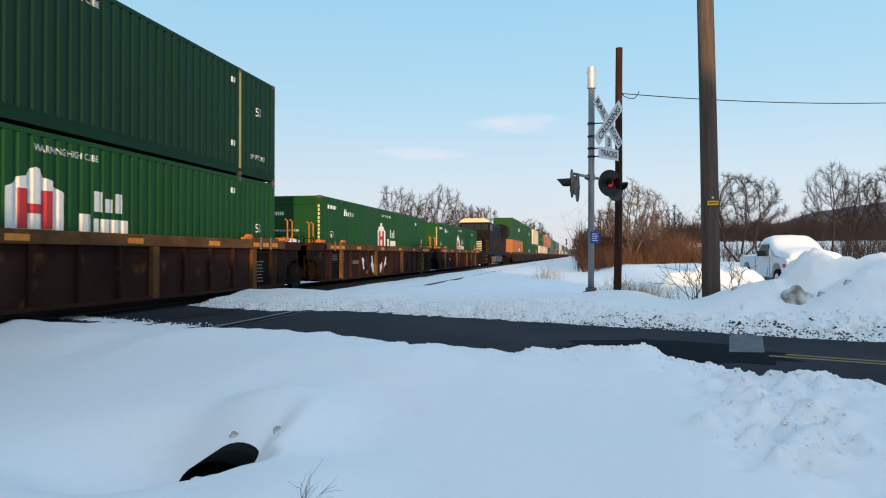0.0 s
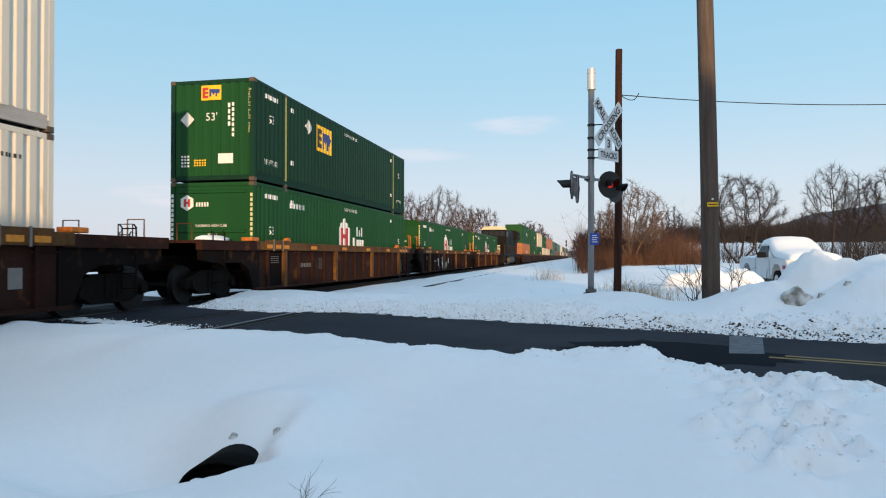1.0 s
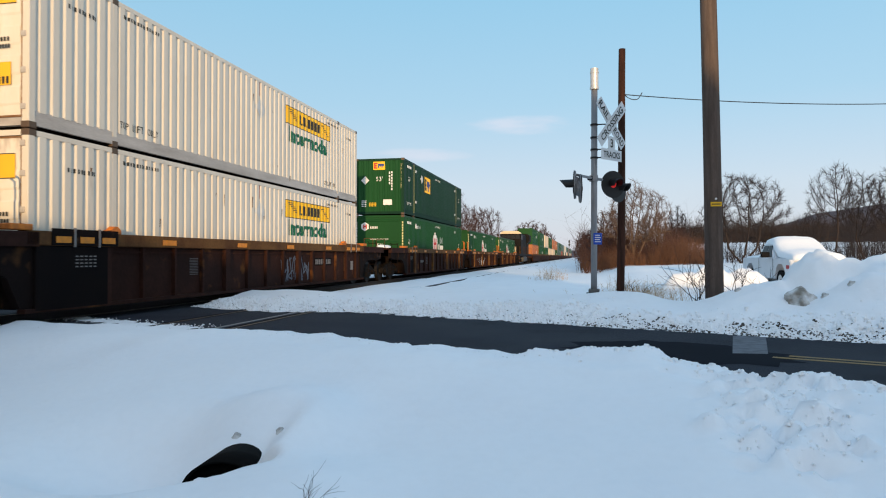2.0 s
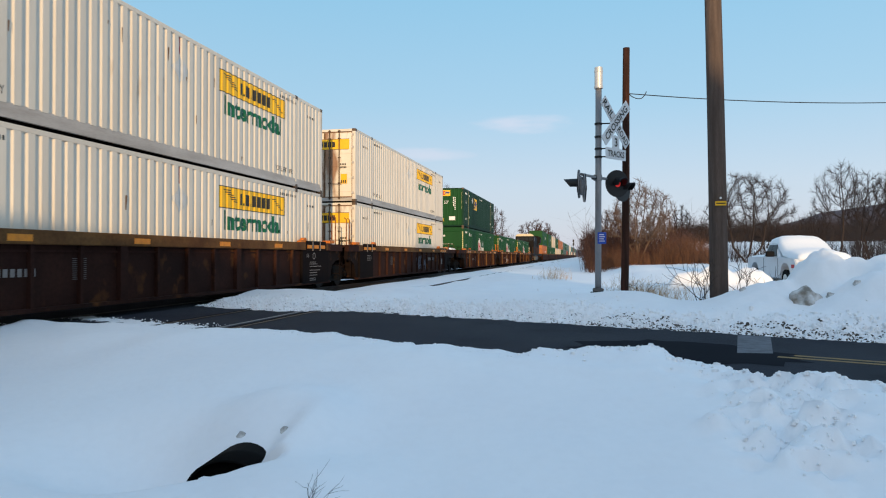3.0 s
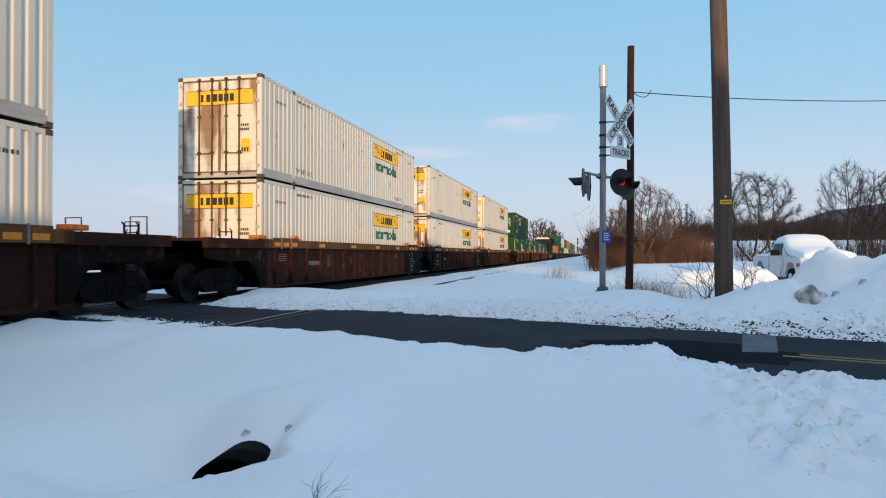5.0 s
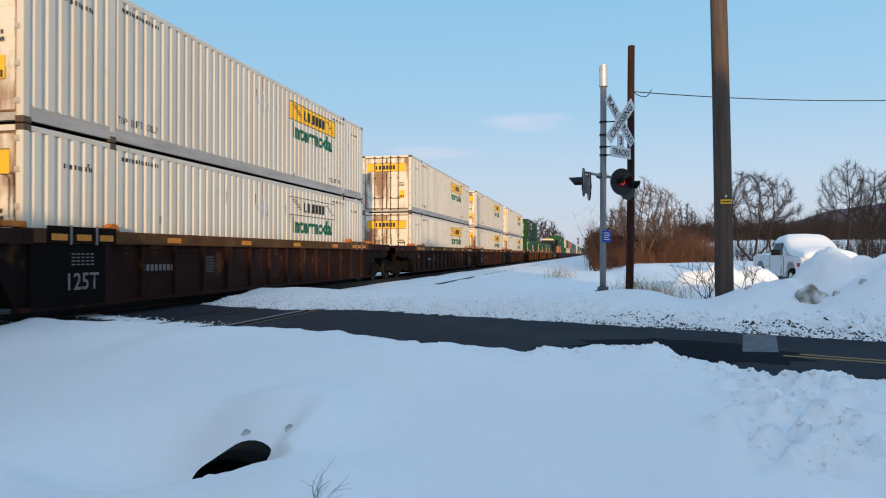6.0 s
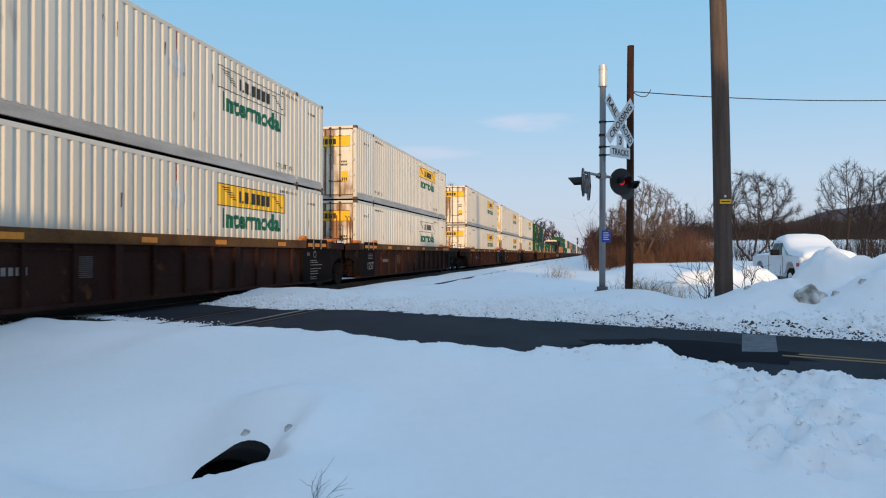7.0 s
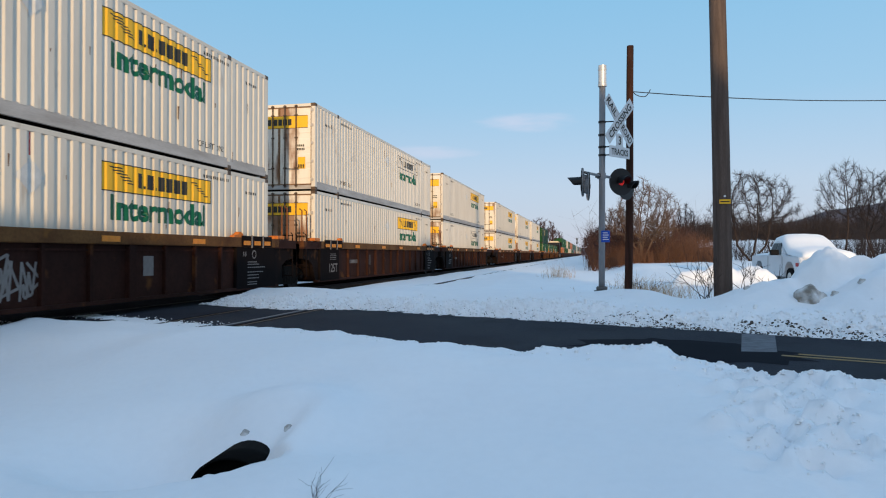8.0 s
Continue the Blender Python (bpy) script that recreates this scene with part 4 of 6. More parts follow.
# ------------------------------------------------ well cars
SILL_TOP, SILL_LOW, SILL_OUT = 1.56, 0.22, 1.50
WHEELS = []                      # (wheel set, its parent-space place)


def truck(parent, y):
    """A two-axle truck under a car's end."""
    t = part("truck", shared("truck/frame", truck_frame, GREASE), GREASE, parent, "black greasy cast truck frame")
    t.location = (0, y, 0)
    for dy in (-0.89, 0.89):
        w = part("wheel_set", shared("wheel_set/axle", wheel_set, WHEEL), WHEEL, t, "steel wheels on one axle")
        w.location = (0, dy, 0.46)
        WHEELS.append((w, dy))
    return t


WHEEL = mat("wheel_steel", (0.014, 0.012, 0.011), 0.6, 0.3, scale=8)


def wheel_set():
    bm = bmesh.new()
    tube(bm, [(-0.98, 0, 0), (0.98, 0, 0)], 0.075, 12)
    for s in (-1, 1):
        x = s * 0.715
        tube(bm, [(x - s * 0.0, 0, 0), (x + s * 0.03, 0, 0), (x + s * 0.031, 0, 0), (x + s * 0.13, 0, 0), (x + s * 0.131, 0, 0)], [0.485, 0.485, 0.46, 0.45, 0.36], 24)
        tube(bm, [(x + s * 0.10, 0, 0), (x + s * 0.2, 0, 0)], [0.18, 0.12], 12)
        for k in range(3):
            a = k * math.tau / 3
            box(bm, x + s * 0.131 - 0.004, x + s * 0.131 + 0.012, 0.27 * math.cos(a) - 0.04, 0.27 * math.cos(a) + 0.04, 0.27 * math.sin(a) - 0.04, 0.27 * math.sin(a) + 0.04)
    return bm


def truck_frame():
    bm = bmesh.new()
    for s in (-1, 1):
        x0, x1 = (0.92, 1.08) if s > 0 else (-1.08, -0.92)
        prism(bm, [(-1.16, 0.38), (-1.10, 0.60), (-0.55, 0.80), (0.55, 0.80), (1.10, 0.60), (1.16, 0.38), (0.80, 0.36), (0.55, 0.22), (-0.55, 0.22), (-0.80, 0.36)], x0, x1, "x")
        for dy in (-0.89, 0.89):
            tube(bm, [(s * 1.06, dy, 0.46), (s * 1.16, dy, 0.46)], [0.13, 0.10], 10)
        for dy in (-0.17, 0, 0.17):
            tube(bm, [(s * 1.04, dy, 0.30), (s * 1.04, dy, 0.62)], 0.075, 8)
    box(bm, -1.1, 1.1, -0.22, 0.22, 0.48, 0.78)
    return bm


def sill(side):
    e = LONG / 2 + 0.25

    def make():
        bm = bmesh.new()
        box(bm, 1.36, 1.40, -e, e, SILL_LOW, SILL_TOP - 0.12)
        box(bm, 1.34, SILL_OUT, -e, e, SILL_LOW, SILL_LOW + 0.07)
        return bm if side > 0 else mirrored(bm)
    return make


def chord(side):
    e = LONG / 2 + 0.25

    def make():
        bm = soft(boxes((1.32, SILL_OUT + 0.02, -e, e, SILL_TOP - 0.24, SILL_TOP)), 0.015)
        return bm if side > 0 else mirrored(bm)
    return make


def end_frame(shape):
    """The deck, side brackets and stub of a well car beyond its well, towards +y from the origin."""
    def make():
        bm = bmesh.new()
        ln = 2.9 if shape == "coupled" else 1.25
        box(bm, -1.32, 1.32, 0, 0.10, 0.30, 1.45)
        box(bm, -0.42, 0.42, 0.10, ln + 0.25, 0.82, 1.16)
        for s in (-1, 1):
            x0, x1 = (1.30, 1.44) if s > 0 else (-1.44, -1.30)
            if shape == "coupled":
                prism(bm, [(-0.25, SILL_TOP - 0.1), (2.6, SILL_TOP - 0.1), (2.6, 1.05), (2.0, 0.98), (0.75, 0.98), (0.35, 0.8), (0.1, 0.3), (-0.25, 0.25)], x0, x1, "x")
            else:
                prism(bm, [(-0.25, SILL_TOP - 0.1), (1.05, SILL_TOP - 0.1), (1.05, 1.0), (0.65, 0.95), (0.35, 0.8), (0.1, 0.3), (-0.25, 0.25)], x0, x1, "x")
        return bm
    return make


def end_deck(shape):
    ln = 2.75 if shape == "coupled" else 1.15

    def make():
        bm = bmesh.new()
        box(bm, -1.47, 1.47, -0.2, ln, SILL_TOP - 0.10, SILL_TOP - 0.04)
        for s in (-1, 1):
            x0, x1 = (1.36, 1.52) if s > 0 else (-1.52, -1.36)
            box(bm, x0, x1, -0.2, ln, SILL_TOP - 0.26, SILL_TOP - 0.02)
        return bm
    return make


def ladder():
    rows = []
    for x in (1.18, 1.50):
        rows.append(([(x, 0, 0.42), (x, 0, 1.72), (x - 0.05, 0, 1.78)], 0.018))
    for z in (0.5, 0.8, 1.1, 1.4, 1.7):
        rows.append(([(1.18, 0, z), (1.50, 0, z)], 0.014))
    return tubes(rows, 6)


def rail_loop(x):
    return tubes([([(x - 0.2, 0, 1.5), (x - 0.2, 0, 1.93), (x + 0.2, 0, 1.93), (x + 0.2, 0, 1.5)], 0.017)], 6)


def guide():
    bm = bmesh.new()
    prism(bm, [(-0.30, 0), (0.16, 0), (0.14, 0.09), (0.06, 0.15), (-0.05, 0.15), (-0.12, 0.07), (-0.30, 0.06)], 1.36, 1.50, "x")
    return soft(bm, 0.012)


def snow_lump(r, seed):
    def make():
        bm = bmesh.new()
        bmesh.ops.create_icosphere(bm, subdivisions=2, radius=1)
        rr = random.Random(seed)
        for v in bm.verts:
            k = 1 + rr.uniform(-0.15, 0.15)
            v.co = Vector((v.co.x * r * 0.8 * k, v.co.y * r * 1.4 * k, max(v.co.z, 0) * r * 0.4 * k))
        return bm
    return make


def well_car(label, front, back, bright, seed, reporting=False, scrawl=False):
    """One well of an articulated car, its middle over the rail level at the origin. front, back: 'coupled', 'joint' or 'bare' (the next well carries the truck)."""
    r = random.Random(seed)
    c = thing("well_car", label, "rail car", group="cars of the train")
    h = LONG / 2
    for side, tag in ((1, "a"), (-1, "b")):
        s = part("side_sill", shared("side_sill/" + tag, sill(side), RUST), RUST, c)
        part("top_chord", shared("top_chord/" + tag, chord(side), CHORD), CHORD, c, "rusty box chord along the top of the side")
        part("ledge", shared("ledge/" + tag, lambda: boxes(((1.40, 1.435) if side > 0 else (-1.435, -1.40)) + (-h - 0.2, h + 0.2, SILL_TOP - 0.36, SILL_TOP - 0.325)), RUST), RUST, s)
        for k in range(15):
            y = -h + 0.55 + k * (LONG - 1.1) / 14
            if k % 4 == 1:
                w_skin = CHORD if bright else RUST
                wide_post = part("post", shared("post/%s%d" % (tag, bright), lambda: boxes(((1.40, SILL_OUT + 0.004) if side > 0 else (-SILL_OUT - 0.004, -1.40)) + (-0.10, 0.10, SILL_LOW + 0.02, SILL_TOP - 0.235)), w_skin), w_skin, s, "broad rusty side post")
                wide_post.location = (0, y, 0)
                continue
            p = part("rib", shared("rib/" + tag, lambda: boxes(((1.40, SILL_OUT - 0.015) if side > 0 else (-SILL_OUT + 0.015, -1.40)) + (-0.035, 0.035, SILL_LOW + 0.07, SILL_TOP - 0.24)), RUST), RUST, s)
            p.location = (0, y, 0)
        for k in range(4):
            y = -h + 3.6 + k * (LONG - 7.2) / 3 + r.uniform(-0.2, 0.2)
            p = part("reflector", shared("reflector/strip" + tag, lambda: boxes(((SILL_OUT + 0.021, SILL_OUT + 0.026) if side > 0 else (-SILL_OUT - 0.026, -SILL_OUT - 0.021)) + (-0.24, 0.24, SILL_TOP - 0.19, SILL_TOP - 0.08)), REFLECT), REFLECT, c)
            p.location = (0, y, 0)
    for k in range(9):
        beam = part("floor_beam", shared("floor_beam/x", lambda: boxes((-1.36, 1.36, 0, 0.35, 0.20, 0.34)), GREASE), GREASE, c)
        beam.location = (0, -h + 0.6 + k * 1.85, 0)
    for sy, shape in ((1, front), (-1, back)):
        turn = 0 if sy > 0 else 180
        e = part("end_frame", shared("end_frame/" + shape, end_frame(shape), END_DARK), END_DARK, c)
        e.matrix_basis = pose(0, sy * (h + 0.2), 0, 0, 0, turn)
        d = part("end_deck", shared("end_deck/" + shape, end_deck(shape), RUST), RUST, c, "rusty ribbed platform over the car's end")
        d.matrix_basis = pose(0, sy * (h + 0.2), 0, 0, 0, turn)
        for k in range(9 if shape == "coupled" else 4):
            tread = part("tread", shared("tread/bar", lambda: boxes((-1.46, 1.46, 0.02, 0.06, SILL_TOP - 0.04, SILL_TOP - 0.018)), RUST), RUST, d)
            tread.location = (0, k * 0.28, 0)
        for sx in (1, -1):
            side_x = (SILL_OUT + 0.022, SILL_OUT + 0.040) if sx > 0 else (-SILL_OUT - 0.040, -SILL_OUT - 0.022)
            rusty = bright or shape == "coupled"
            eb_skin = CHORD if rusty else END_DARK
            eb = part("end_bracket", shared("end_bracket/%d%d" % (sx, rusty), lambda: boxes(side_x + (-0.80, 0.80, SILL_TOP - 0.235, SILL_TOP + 0.05)), eb_skin), eb_skin, c, "rusty steel plate at the end of the chord" if rusty else "black steel plate at the end of the chord")
            eb.location = (0, sy * (h - 1.05), 0)
            for q in (-0.55, 0.0, 0.55):
                rf = part("reflector", shared("reflector/end%d" % sx, lambda: boxes((side_x[0] + 0.001, side_x[1] + 0.005) + (-0.17, 0.17, SILL_TOP - 0.19, SILL_TOP - 0.08) if sx > 0 else (side_x[0] - 0.005, side_x[1] - 0.001) + (-0.17, 0.17, SILL_TOP - 0.19, SILL_TOP - 0.08)), REFLECT), REFLECT, eb)
                rf.location = (0, q, 0)
            for q in (-0.30, 0.30):
                st = part("clamp", shared("clamp/strip%d" % sx, lambda: boxes(((side_x[0] + 0.006, side_x[1] + 0.014) if sx > 0 else (side_x[0] - 0.014, side_x[1] - 0.006)) + (-0.022, 0.022, SILL_TOP - 0.26, SILL_TOP + 0.07)), STENCIL), STENCIL, eb, "pale steel clamp strip")
                st.location = (0, q, 0)
            g = part("guide", shared("guide/cone", guide, ORANGE), ORANGE, c, "orange cone guide on the chord")
            g.matrix_basis = pose(0 if sx > 0 else -2.86, sy * (h - 1.85), SILL_TOP - 0.005)
            bx = part("bracket", shared("bracket/box", lambda: soft(boxes((1.22, 1.53, -0.22, 0.22, 0, 0.10)), 0.015), ORANGE if bright else CHORD), ORANGE, c)
            bx.matrix_basis = pose(0 if sx > 0 else -2.75, sy * (h + 0.35), SILL_TOP)
            ld = part("ladder", shared("ladder/side", ladder, END_DARK), END_DARK, c)
            if shape != "coupled":
                for gy_ in (0.78, 1.12):
                    # the orange puts low sunlight into the colour of these posts
                    gp_skin = ORANGE if bright else ORANGE_SUNLIT
                    gp = part("grab_post", shared("grab_post/%d" % bright, lambda: tubes([([(1.34, 0, SILL_TOP - 0.3), (1.34, 0, 2.2 if bright else 2.5), (1.26, 0, 2.25 if bright else 2.56)], 0.022)], 6), gp_skin), gp_skin, c, "upright orange grab post")
                    gp.matrix_basis = pose(0, sy * (h + gy_), 0, 0, 0, 0 if sx > 0 else 180)
            ld.matrix_basis = pose(0, sy * (h + (1.9 if shape == "coupled" else 1.15)), 0, 0, 0, 0 if sx > 0 else 180)
        if shape == "coupled":
            for hx in (-0.7, 0.9):
                hr = part("handrail", shared("handrail/loop%d" % (hx * 10), lambda: rail_loop(hx), CHORD), CHORD, c)
                hr.location = (0, sy * (h + 2.7), 0)
            cp = part("coupler", shared("coupler/box", lambda: soft(boxes((-0.16, 0.16, -0.2, 0.62, 0.72, 1.0), (-0.24, 0.24, 0.4, 0.62, 0.7, 1.02)), 0.02), GREASE), GREASE, c)
            cp.matrix_basis = pose(0, sy * (h + 3.05), 0, 0, 0, turn)
        if shape != "bare":
            truck(c, sy * (h + (1.75 if shape == "coupled" else 1.63)))
    for k in range(3 if bright else 1):
        lump = part("snow_lump", shared("snow_lump/%d" % k, snow_lump(0.28 + 0.1 * k, k), SNOW, True), SNOW, c, "lump of lying snow")
        lump.location = (r.uniform(0.2, 1.1), r.choice((-1, 1)) * (h + r.uniform(0.45, 1.1)), SILL_TOP - 0.03)
    # stencils on the plates between the ribs
    x = 1.408
    def plate(key, bm, y, z, ink, label=""):
        part("stencil", shared("stencil/" + key, lambda: drape(bm(), y, z, x=x, lift=0.003, wavy=False), ink), ink, c, label)
    def end_plate(key, y0, y1):
        part("end_plate", shared("end_plate/" + key, lambda: soft(boxes((1.41, SILL_OUT + 0.006, y0, y1, SILL_LOW + 0.03, SILL_TOP - 0.245)), 0.008), PANEL_BLACK), PANEL_BLACK, c, "black stencilled plate at the end of the side")
    ex = SILL_OUT + 0.009
    rear_x = x + 0.004
    if not bright and back != "coupled":
        end_plate("rear", -h - 0.05, -h + 1.62)
        rear_x = ex
    elif bright:
        plate("black_rear", lambda: rect(0.92, 1.0), -h + 0.62, 0.30, PANEL_BLACK)
    if seed >= 4 and back != "coupled":
        part("stencil", shared("stencil/load", lambda: drape(lettering("125T", 0.30, 0.72, 0.012), -h + 0.72, 0.52, x=rear_x, lift=0.003, wavy=False), STENCIL), STENCIL, c, "white stencil 125T")
    for k in range(4):
        part("stencil", shared("stencil/small%d%d" % (k, rear_x > ex - 0.001), lambda: drape(bars(5, 0.55, 0.022), -h + 0.8, 0.95 + 0.06 * k, x=rear_x, lift=0.003, wavy=False), STENCIL), STENCIL, c)
    if not reporting and not bright and front != "coupled":
        end_plate("front", h - 2.05, h + 0.05)
        for k, (wide, z) in enumerate(((0.50, 0.92), (0.62, 0.86), (0.95, 0.78), (0.85, 0.66), (0.60, 0.58), (0.62, 0.50), (0.5, 0.40), (0.5, 0.34))):
            part("stencil", shared("stencil/front%d" % k, lambda: drape(bars(9, wide, 0.026, 0.25), h - 1.52, z, x=ex, lift=0.003, wavy=False), STENCIL), STENCIL, c)
        for word, y in (("18", h - 1.75), ("53", h - 0.72)):
            part("stencil", shared("stencil/" + word, lambda: drape(lettering(word, 0.12, 0.16), y, 1.08, x=ex, lift=0.003, wavy=False), STENCIL), STENCIL, c, "white stencil " + word)

        def ring():
            bm = bmesh.new()
            pts = [(math.cos(q * math.tau / 20), math.sin(q * math.tau / 20)) for q in range(21)]
            for (ax, ay), (bx_, by_) in zip(pts, pts[1:]):
                quad(bm, ((0.085 * ax, 0.085 * ay), (0.11 * ax, 0.11 * ay), (0.11 * bx_, 0.11 * by_), (0.085 * bx_, 0.085 * by_)))
            return drape(bm, h - 1.18, 1.13, x=ex, lift=0.003, wavy=False)
        part("stencil", shared("stencil/ring", ring, STENCIL), STENCIL, c, "round faded white emblem")
    elif bright:
        plate("black_front", lambda: rect(0.90, 1.0), h - 1.52, 0.30, PANEL_BLACK)
        for k in range(7):
            part("stencil", shared("stencil/bfront%d" % k, lambda: drape(bars(4, 0.5 - 0.05 * (k % 3), 0.03), h - 1.42, 0.40 + 0.09 * k, x=x + 0.004, lift=0.003, wavy=False), STENCIL), STENCIL, c)
    if reporting:
        plate("number_ground", lambda: rect(1.5, 0.26), h - 4.53, 0.83, PANEL_BLACK)
        part("stencil", shared("stencil/number", lambda: drape(bars(9, 1.4, 0.17), h - 4.48, 0.87, x=x + 0.004, lift=0.003, wavy=False), STENCIL), STENCIL, c, "plain white bars of the car's marks")
        plate("53_ground", lambda: rect(0.50, 0.62), h - 1.78, 0.60, CHORD)
        plate("data_box", lambda: rect(0.28, 0.34), h - 1.05, 0.62, STENCIL)
        part("stencil", shared("stencil/53", lambda: drape(lettering("53", 0.28, 0.36, 0.02), h - 1.70, 0.70, x=x + 0.006, lift=0.003, wavy=False), INK), INK, c, "number 53 on a yellowed plate")
    else:
        part("stencil", shared("stencil/number2", lambda: drape(bars(9, 1.2, 0.13), -h + 2.75, 0.80, x=x + 0.004, lift=0.003, wavy=False), STENCIL), STENCIL, c)
    def ruled():
        bm = bmesh.new()
        for q in range(11):
            quad(bm, ((0, 0.036 * q), (0.34, 0.036 * q), (0.34, 0.036 * q + 0.017), (0, 0.036 * q + 0.017)))
        return bm
    plate("ruled%d" % (seed % 3), ruled, -h + 4.4 + 0.3 * (seed % 3), 0.72, STENCIL_DIM, "faded block of small print")
    if scrawl:
        bm = bmesh.new()
        rr = random.Random(seed)
        bold_strokes = bright
        for k in range(6 if bold_strokes else 9 if reporting else 5):
            px, pts = (0.62 if bold_strokes else 0.22) * k, []
            for j in range(4 if bold_strokes else 7):
                pts.append((px + rr.uniform(-0.08, 0.30), rr.uniform(0.0, 0.8)))
            for a, b in zip(pts, pts[1:]):
                dx, dy = b[0] - a[0], b[1] - a[1]
                n = math.hypot(dx, dy) or 1
                w = 0.065 if bold_strokes else 0.024
                ox, oy = -dy / n * w, dx / n * w
                quad(bm, ((a[0] - ox, a[1] - oy), (b[0] - ox, b[1] - oy), (b[0] + ox, b[1] + oy), (a[0] + ox, a[1] + oy)))
        part("scrawl", drape(bm, (-h + 4.2) if bright else (h - 7.0 if reporting else h - 9.2), 0.36, x=1.408, lift=0.006, wavy=False), PALE_INK if bright else SCRAWL if reporting else STENCIL, c,
             "bold white spray-painted strokes" if bright else "pale blue spray-painted scribble" if reporting else "faded grey spray-painted scribble")
        if not (bright or reporting):
            plate("lined_plate", lambda: rect(0.32, 0.40), h - 5.5, 0.70, STENCIL)
    return c


STENCIL_DIM = mat("worn_stencil", (0.11, 0.095, 0.09), 0.8, second=(0.05, 0.04, 0.036), scale=9)
# worn steel with a warm sunlit orange in its colour, for grab posts
ORANGE_SUNLIT = mat("worn_steel_lit_orange", (0.26, 0.085, 0.018), 0.7, second=(0.10, 0.04, 0.016), scale=4, amount=0.8, fine=0.3)
STENCIL = mat("faded_stencil", (0.21, 0.19, 0.18), 0.7, second=(0.14, 0.12, 0.11), scale=12)
SCRAWL = mat("spray_paint", (0.10, 0.12, 0.16), 0.6, second=(0.05, 0.06, 0.08), scale=5, amount=0.8)

# positions of the front ends at the start of the clip (the steady run)
BASE = 0.355
G_AT, GREEN_CARS = 17.68, (17.68, 37.40, 56.85)
WHITE_CARS = (-5.65, -25.15, -44.65, -68.07, -87.50, -106.93)


def stand(ob, front_y, z):
    MOVING.append((ob, front_y - LONG / 2, z))
    ob.matrix_basis = pose(TRACK, front_y - LONG / 2, z)
    return ob


lower_green = container("green steel container with a white house emblem, in a rail well", GREEN, GREEN, "ribs", lower_green_prints)
stand(lower_green, GREEN_CARS[0], BASE)
upper_green = container("dark green container with a yellow logo patch, stacked on another", GREEN_DARK, GREEN_RAIL, "waves", upper_green_prints, TRIM_YELLOW)
stand(upper_green, GREEN_CARS[0], BASE + TALL + 0.015)
for y in GREEN_CARS[1:]:
    stand(copy_thing(lower_green, Matrix()), y, BASE)["label"] = "green steel container riding alone low in a rail well"

whites = [container("weathered white corrugated container with a yellow band, rust-stained doors", WHITE, WHITE_RAIL, "doors", white_prints(k)) for k in range(3)]
used = set()
for k, y in enumerate(WHITE_CARS):
    for level in (0, 1):
        src = whites[(k * 2 + level) % 3]
        ob = src if src.name not in used else copy_thing(src, Matrix())
        used.add(src.name)
        stand(ob, y, BASE + level * (TALL + 0.015))
        if (k, level) in ((4, 1), (3, 0)):               # these two have a faded band
            for p in ob.children:
                if p.name.startswith("yellow_band") and len(p.data.vertices) > 4:
                    p.data = p.data.copy()
                    p.data.materials[0] = WHITE
        ob["label"] = ("weathered white container with a yellow band, stacked on another" if level else "weathered white container with a yellow band, low in a rail well")

CARS = [(GREEN_CARS[0], "joint", "coupled", True, 0, False, False), (GREEN_CARS[1], "joint", "bare", True, 1, False, True), (GREEN_CARS[2], "coupled", "bare", True, 2, False, False),
        (WHITE_CARS[0], "coupled", "joint", False, 3, True, True), (WHITE_CARS[1], "bare", "joint", False, 4, False, False), (WHITE_CARS[2], "bare", "coupled", False, 6, False, False),
        (WHITE_CARS[3], "coupled", "joint", False, 5, False, False), (WHITE_CARS[4], "bare", "joint", False, 8, False, False), (WHITE_CARS[5], "bare", "coupled", False, 10, False, True)]
for y, front, back, bright, seed, rep, scr in CARS:
    stand(well_car("rusty brown well car with orange guides and lying snow" if bright else "rusty brown well car with yellow reflectors", front, back, bright, seed, rep, scr), y, 0.0)


